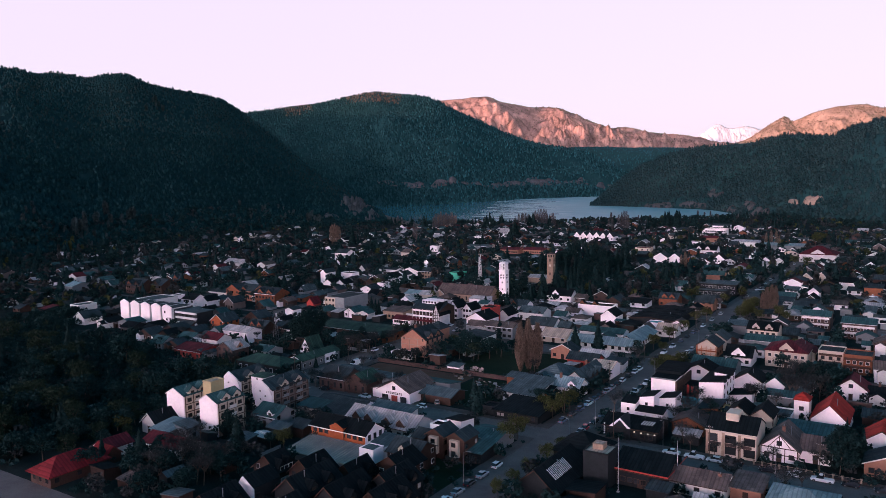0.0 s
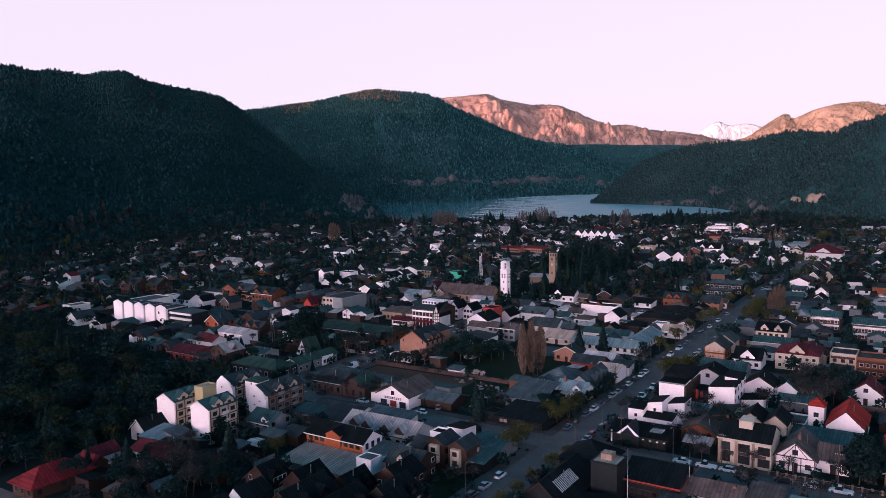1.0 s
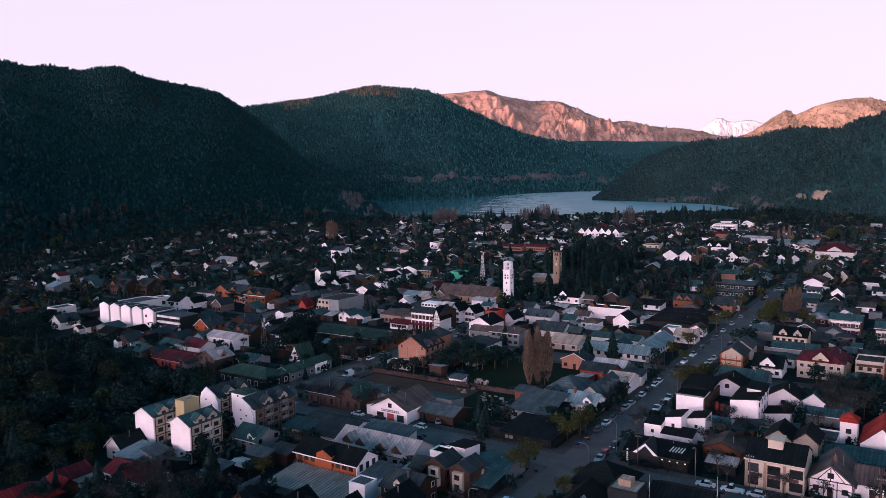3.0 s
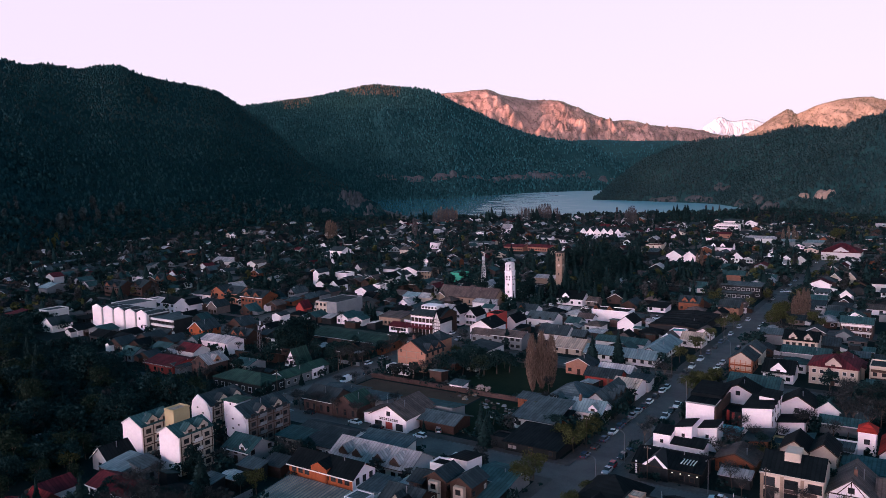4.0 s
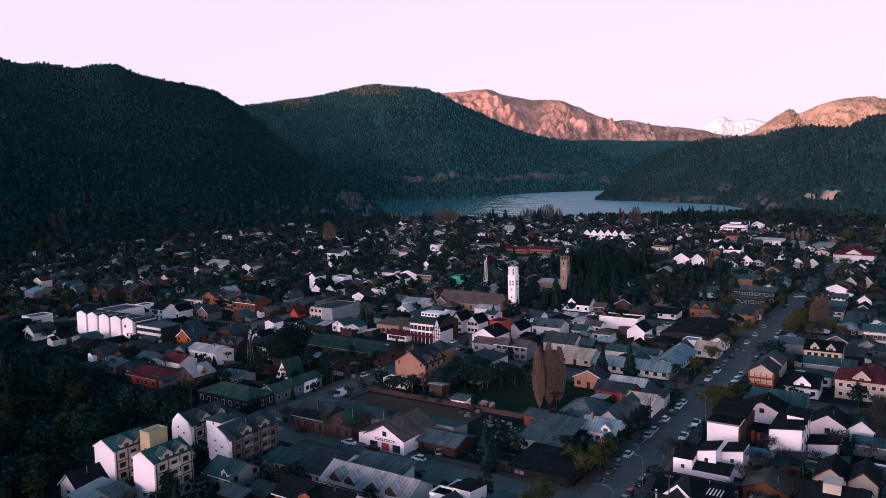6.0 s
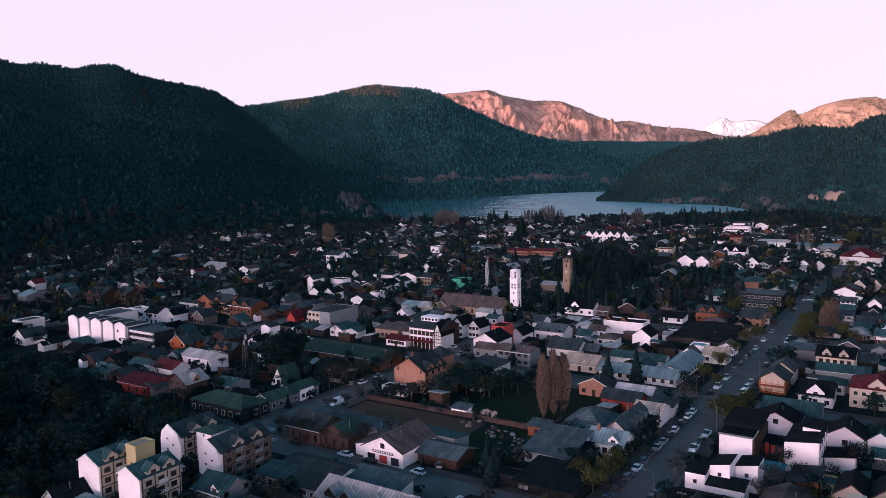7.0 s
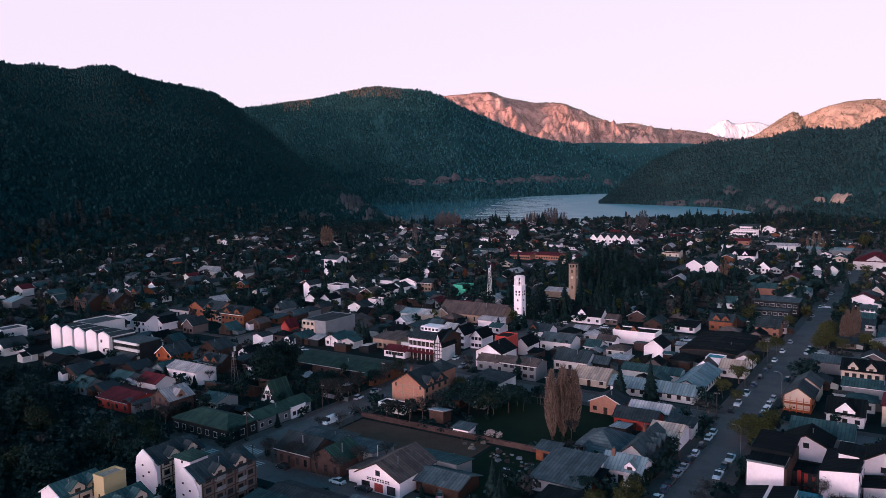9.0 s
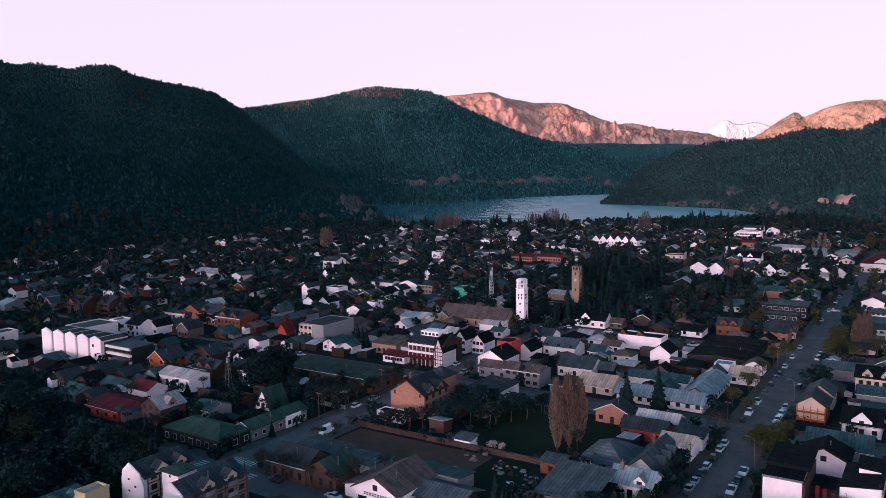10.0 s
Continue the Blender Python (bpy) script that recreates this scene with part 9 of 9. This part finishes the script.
def car(kind, paint, m):
    """A parked car facing +y: body, cabin with glass, wheels, lamps; copies after the first of its sort."""
    key = (kind, paint)
    if key in REGISTER:
        return copy_thing(REGISTER[key], m)
    say = {"hatch": "hatchback car", "sedan": "saloon car", "van": "delivery van", "pickup": "pickup truck"}[kind]
    t = thing(say.split()[-1] if kind != "pickup" else "pickup_truck", m, f"{paint} {say} parked by the kerb", "car" if kind not in ("van", "pickup") else kind, "parked cars")
    L, W, H = {"hatch": (3.9, 1.7, 1.48), "sedan": (4.5, 1.75, 1.42), "van": (5.2, 1.95, 2.2), "pickup": (5.1, 1.85, 1.75)}[kind]
    a, w = L / 2, W / 2
    belt = 0.9 if kind != "van" else 1.15
    prof = [(-a, .42, .62), (-a + .06, .3, .84), (-a + .5, .25, belt), (0, .22, belt + .04), (a - 1.0, .22, belt), (a - .25, .25, belt - .14), (a, .38, .62)]
    rings = []
    for y, lo, hi in prof:
        s = .86 if abs(y) > a - .1 else 1.0
        rings.append([(-w * s, y, lo + .08), (-w * s * .93, y, lo), (w * s * .93, y, lo), (w * s, y, lo + .08), (w * s * .99, y, hi - .14), (w * s * .86, y, hi), (-w * s * .86, y, hi), (-w * s * .99, y, hi - .14)])
    part("body", loft(rings), PAINTS[paint], t, smooth=False)
    y0, y1, y2, y3 = {"hatch": (-a + .1, -a + .5, .35, 1.05), "sedan": (-a + .75, -a + 1.35, .3, 1.0), "van": (-a + .05, -a + .15, 1.1, 1.9), "pickup": (-.35, -.15, .75, 1.35)}[kind]
    cab = [[(-w * .84, y, belt - .02), (w * .84, y, belt - .02), (w * .84 * k, y, z), (-w * .84 * k, y, z)] for y, z, k in ((y0, belt + .03, 1), (y1, H - .05, .84), ((y1 + y2) / 2, H, .82), (y2, H - .04, .84), (y3, belt + .03, 1))]
    glass = part("cabin_glass", loft(cab), GLASS, t, "dark tinted glass")
    part("cabin_roof", Geo().slab([(-w * .70, y1 + .05, H + .02), (w * .70, y1 + .05, H + .02), (w * .70, y2 - .05, H + .02), (-w * .70, y2 - .05, H + .02)], .06), PAINTS[paint], t)
    if kind == "van":
        part("cargo_box", Geo().box(-w * .9, w * .9, -a + .1, .7, belt - .1, H - .02), PAINTS[paint], t)
    for sx in (-1, 1):
        for yy in (-a + .78, a - .8):
            part("wheel", Geo().rod((-.1, 0, 0), (.1, 0, 0), .32, sides=12).rod((-.11, 0, 0), (.11, 0, 0), .19, sides=8, slot=1), [TYRE, STEEL], t, at=pose(sx * (w - .1), yy, .32))
        part("headlight", Geo().box(-.2, .2, -.05, .04, -.08, .08), HEADL, t, at=pose(sx * w * .62, a - .05, .66))
        part("tail_light", Geo().box(-.14, .14, -.04, .05, -.12, .12), TAILL, t, at=pose(sx * w * .68, -a + .04, .68))
    REGISTER[key] = t
    return t


CR = random.Random(3)


def some_car(u, v, turn):
    k, p = CR.choice((("hatch", "white"), ("hatch", "dark"), ("sedan", "silver"), ("sedan", "white"), ("sedan", "dark"), ("hatch", "silver"), ("pickup", "white"), ("hatch", "blue"), ("sedan", "dark")))
    (far_car if u > 262 else car)(k, p, grid_pose(u, v, 0.03, turn + CR.uniform(-2, 2)))


car("hatch", "red", grid_pose(203, -83.9, 0.03, 180))
car("hatch", "white", grid_pose(165.5, -92.2, 0.03, 0))
car("sedan", "silver", grid_pose(158.2, -92.3, 0.03, 0))
car("hatch", "dark", grid_pose(152.2, -92.3, 0.03, 0))
car("van", "white", grid_pose(221, -142.5, 0.06, 70))
car("van", "white", grid_pose(229, -191, 0.03, 180))
for u in (141, 146.5, 206, 213, 219.5, 226, 231.5, 236, 242, 247, 252.5, 257.5, 264, 271, 276, 298, 306, 318, 330):
    some_car(u, -92.2, 0)
for u in (199.5, 210, 217, 246, 252, 258.5, 297, 303, 309, 316):
    some_car(u, -83.8, 180)
for u in range(340, 640, 9):
    if CR.random() < .42:
        some_car(u + CR.uniform(-2, 2), -92.2, 0)
    if CR.random() < .36:
        some_car(u + CR.uniform(-2, 2), -83.8, 180)
for v in (-57, -51, -46, -41, -33, -27, -21, -15, -8):
    some_car(196.8, v, 90)
for v in (-152, -137, -160, -178):
    some_car(196.6, v, 90)
for v in (-150, -144, -131, -121, -112, -168, -176):
    some_car(287.3 if v % 2 else 293, v, 90)
for u in (252, 261, 276, 312):
    some_car(u, -199, 0)
for u in (240, 254, 303, 322):
    some_car(u, -190.4, 180)
for v in range(-280, -204, 9):
    if CR.random() < .5:
        some_car(293 if CR.random() < .5 else 287.3, v, 90)
for u in range(335, 600, 11):
    for vv in (-199, -190.4, 12.6, 21.4, -297, -305):
        if CR.random() < .3:
            some_car(u, vv, 0)
for v in range(-300, 10, 10):
    for uu in (386, 394, 486, 494):
        if CR.random() < .3:
            some_car(uu, v, 90)
for u, v in ((203, -135), (222, -128)):
    some_car(u, v, CR.choice((0, 90, 30)))


def street_lamp(u, v, turn):
    m = grid_pose(u, v, 0.15, turn)
    if "lamp" in REGISTER:
        return copy_thing(REGISTER["lamp"], m)
    t = thing("street_lamp", m, "tall grey street lamp with a curved arm", "street lamp", "street lamps")
    part("pole", Geo().rod((0, 0, 0), (0, 0, 7.4), .09, .05, 8), STEEL, t)
    g = Geo()
    pts = [(0, 0, 7.4), (0, .3, 7.9), (0, .9, 8.2), (0, 1.7, 8.3)]
    for a, b in zip(pts, pts[1:]):
        g.rod(a, b, .045, .045, 6)
    part("arm", g, STEEL, t)
    part("lamp_head", Geo().box(-.14, .14, 1.6, 2.3, 8.2, 8.36), STEEL, t)
    REGISTER["lamp"] = t
    return t


for u, v, a in ((207, -82.2, 90), (261.5, -82, 90), (152, -93.9, -90), (187.5, -82, 90), (320, -82, 90), (199.3, -60, 180), (188.3, -30, 0)):
    street_lamp(u, v, a)


def utility_pole(u, v, turn=0.0, h=8.5):
    m = grid_pose(u, v, 0.1, turn)
    if "pole" in REGISTER:
        return copy_thing(REGISTER["pole"], m)
    t = thing("utility_pole", m, "wooden utility pole with a crossarm", "utility pole", "utility poles")
    part("pole", Geo().rod((0, 0, 0), (0, 0, h), .14, .09, 8), TRUNK, t)
    ca = part("crossarm", Geo().box(-.9, .9, -.06, .06, h - .7, h - .56), TRUNK, t)
    for x in (-.75, -.3, .3, .75):
        part("insulator", Geo().rod((x, 0, h - .56), (x, 0, h - .38), .05, .05, 6), FRAMEW, ca)
    REGISTER["pole"] = t
    return t


POLES = [(u, -94.3) for u in range(212, 440, 38)]
for u, v in POLES + [(188.6, v) for v in range(-180, -170, 32)] + [(199.6, v) for v in range(-74, 0, 26)] + [(u, -201) for u in range(206, 330, 31)]:
    utility_pole(u, v)
for off in (-.75, .3, .75):
    g = Geo()
    for (ua, va), (ub, vb) in zip(POLES, POLES[1:]):
        for k in range(6):
            f0, f1 = k / 6, (k + 1) / 6
            a, b = ((*town(ua + (ub - ua) * f, va + off), 8.15 - 2.4 * f * (1 - f)) for f in (f0, f1))
            g.rod(a, b, .02, .02, 3)
    tagged(part("power_cable", g, TYRE), "thin black overhead cable between the poles", "cable")
for u, v, h in ((166.5, -60.5, 13), (177, -49.8, 11), (209, -157.5, 6)):
    t = thing("flagpole", grid_pose(u, v), "slim white flagpole on a concrete foot", "flagpole")
    part("pole", Geo().rod((0, 0, .2), (0, 0, h), .07, .035, 8), FRAMEW, t)
    part("foot", Geo().box(-.3, .3, -.3, .3, 0, .22), CONCRETE, t)


def lattice_mast(u, v, h, w, mat=STEEL, thick=1.0):
    t = thing("lattice_mast", grid_pose(u, v), "steel lattice mast with antennas", "mast")
    for sx in (-1, 1):
        for sy in (-1, 1):
            part("leg", Geo().rod((sx * w, sy * w, 0), (sx * w * .35, sy * w * .35, h), .07 * thick, .05 * thick, 4), mat, t)
    g = Geo()
    n = int(h / 1.6)
    for k in range(n):
        s0, s1 = w * (1 - .65 * k / n), w * (1 - .65 * (k + 1) / n)
        z0, z1 = h * k / n, h * (k + 1) / n
        for (ax, ay), (bx, by) in (((-1, -1), (1, -1)), ((1, -1), (1, 1)), ((1, 1), (-1, 1)), ((-1, 1), (-1, -1))):
            g.rod((ax * s0, ay * s0, z0), (bx * s1, by * s1, z1), .035 * thick, .035 * thick, 4)
    part("bracing", g, mat, t)
    for k in range(4):
        part("antenna", Geo().box(-.15, .15, -.15, .15, h - 2.2 * (k % 2), h + 1.6 - 2.2 * (k % 2)), WALL["offwhite"], t, at=pose(.5 * (-1) ** k, .4 * (k // 2), 0))


lattice_mast(420, -245, 21, 1.2, FRAMEW, 1.8)
lattice_mast(247, -252, 11, .9)
# heaps of stored stone and junk in the yard
JR = random.Random(8)
for k in range(54):
    u, v = JR.choice(((229, -128), (226, -125), (233, -140), (235, -147), (231, -133), (209, -131)))
    u, v, s = u + JR.uniform(-3, 3), v + JR.uniform(-4.5, 4.5), JR.uniform(.22, .75)
    p = [(-s + JR.uniform(-.2, .2), -s * .7), (s, -s * .8 + JR.uniform(-.2, .2)), (s * .9, s * .7), (-s * .8, s * .8 + JR.uniform(-.2, .2))]
    b = Geo().poly([(x, y, 0) for x, y in p] + [(x * .8, y * .8, s * JR.uniform(.5, .9)) for x, y in p], [(3, 2, 1, 0), (4, 5, 6, 7), (0, 1, 5, 4), (1, 2, 6, 5), (2, 3, 7, 6), (3, 0, 4, 7)])
    tagged(part("rubble_block", b, WALL[("grey", "darkwood", "taupe", "stone", "darkbrick", "grey")[k % 6]], at=grid_pose(u, v, 0.05, JR.uniform(0, 180))), "rough block of stored rubble in the yard", "rubble", "yard rubble")

# low brick fence with posts along the cross street
t = thing("street_fence", grid_pose(199.6, -24), "low brick fence with pale posts and rails along the pavement", "fence")
part("base_wall", Geo().box(-13, 13, -.12, .12, 0, .55), WALL["darkbrick"], t)
part("top_rail", Geo().box(-13, 13, -.06, .06, 1.05, 1.15), WALL["stone"], t)
for k in range(14):
    part("post", Geo().box(-13.2 + 2 * k, -12.8 + 2 * k, -.18, .18, 0, 1.25).box(-13.26 + 2 * k, -12.74 + 2 * k, -.24, .24, 1.25, 1.33), WALL["stone"], t)

# board fences between the yards
NR = random.Random(29)
BOARD = [Geo().box(-1.2, 1.2, -.04, .04, 0.1, hh).box(-1.28, -1.18, -.07, .07, 0, hh + .12) for hh in (1.5, 1.8)]
BOARD = [(g.mesh("panel", WALL["darkwood"]), g.mesh("panel", WALL["grey"])) for g in BOARD]
made = tries = 0
while made < 34 and tries < 4000:
    tries += 1
    u, v, turn, n = NR.uniform(100, 300), NR.uniform(-290, -8), NR.choice((0, 90)), NR.randint(3, 6)
    pts = [(u, v + 2.4 * k) if turn == 0 else (u + 2.4 * k, v) for k in range(n)]
    x, y = town(u, v)
    if abs(x) > .58 * y or not all(free(a, b, 1.4) for a, b in pts) or (200 < u < 240 and -187 < v < -121) or (240 < u < 284 and -156 < v < -118):
        continue
    t = thing("yard_fence", grid_pose(u, v), "weathered board fence between two yards", "fence", "yard fences")
    me = NR.choice(NR.choice(BOARD))
    for k in range(n):
        part("panel", me, None, t, at=pose(2.4 * k if turn == 0 else 0, 0 if turn == 0 else 2.4 * k, 0, 0, 0, turn))
    made += 1
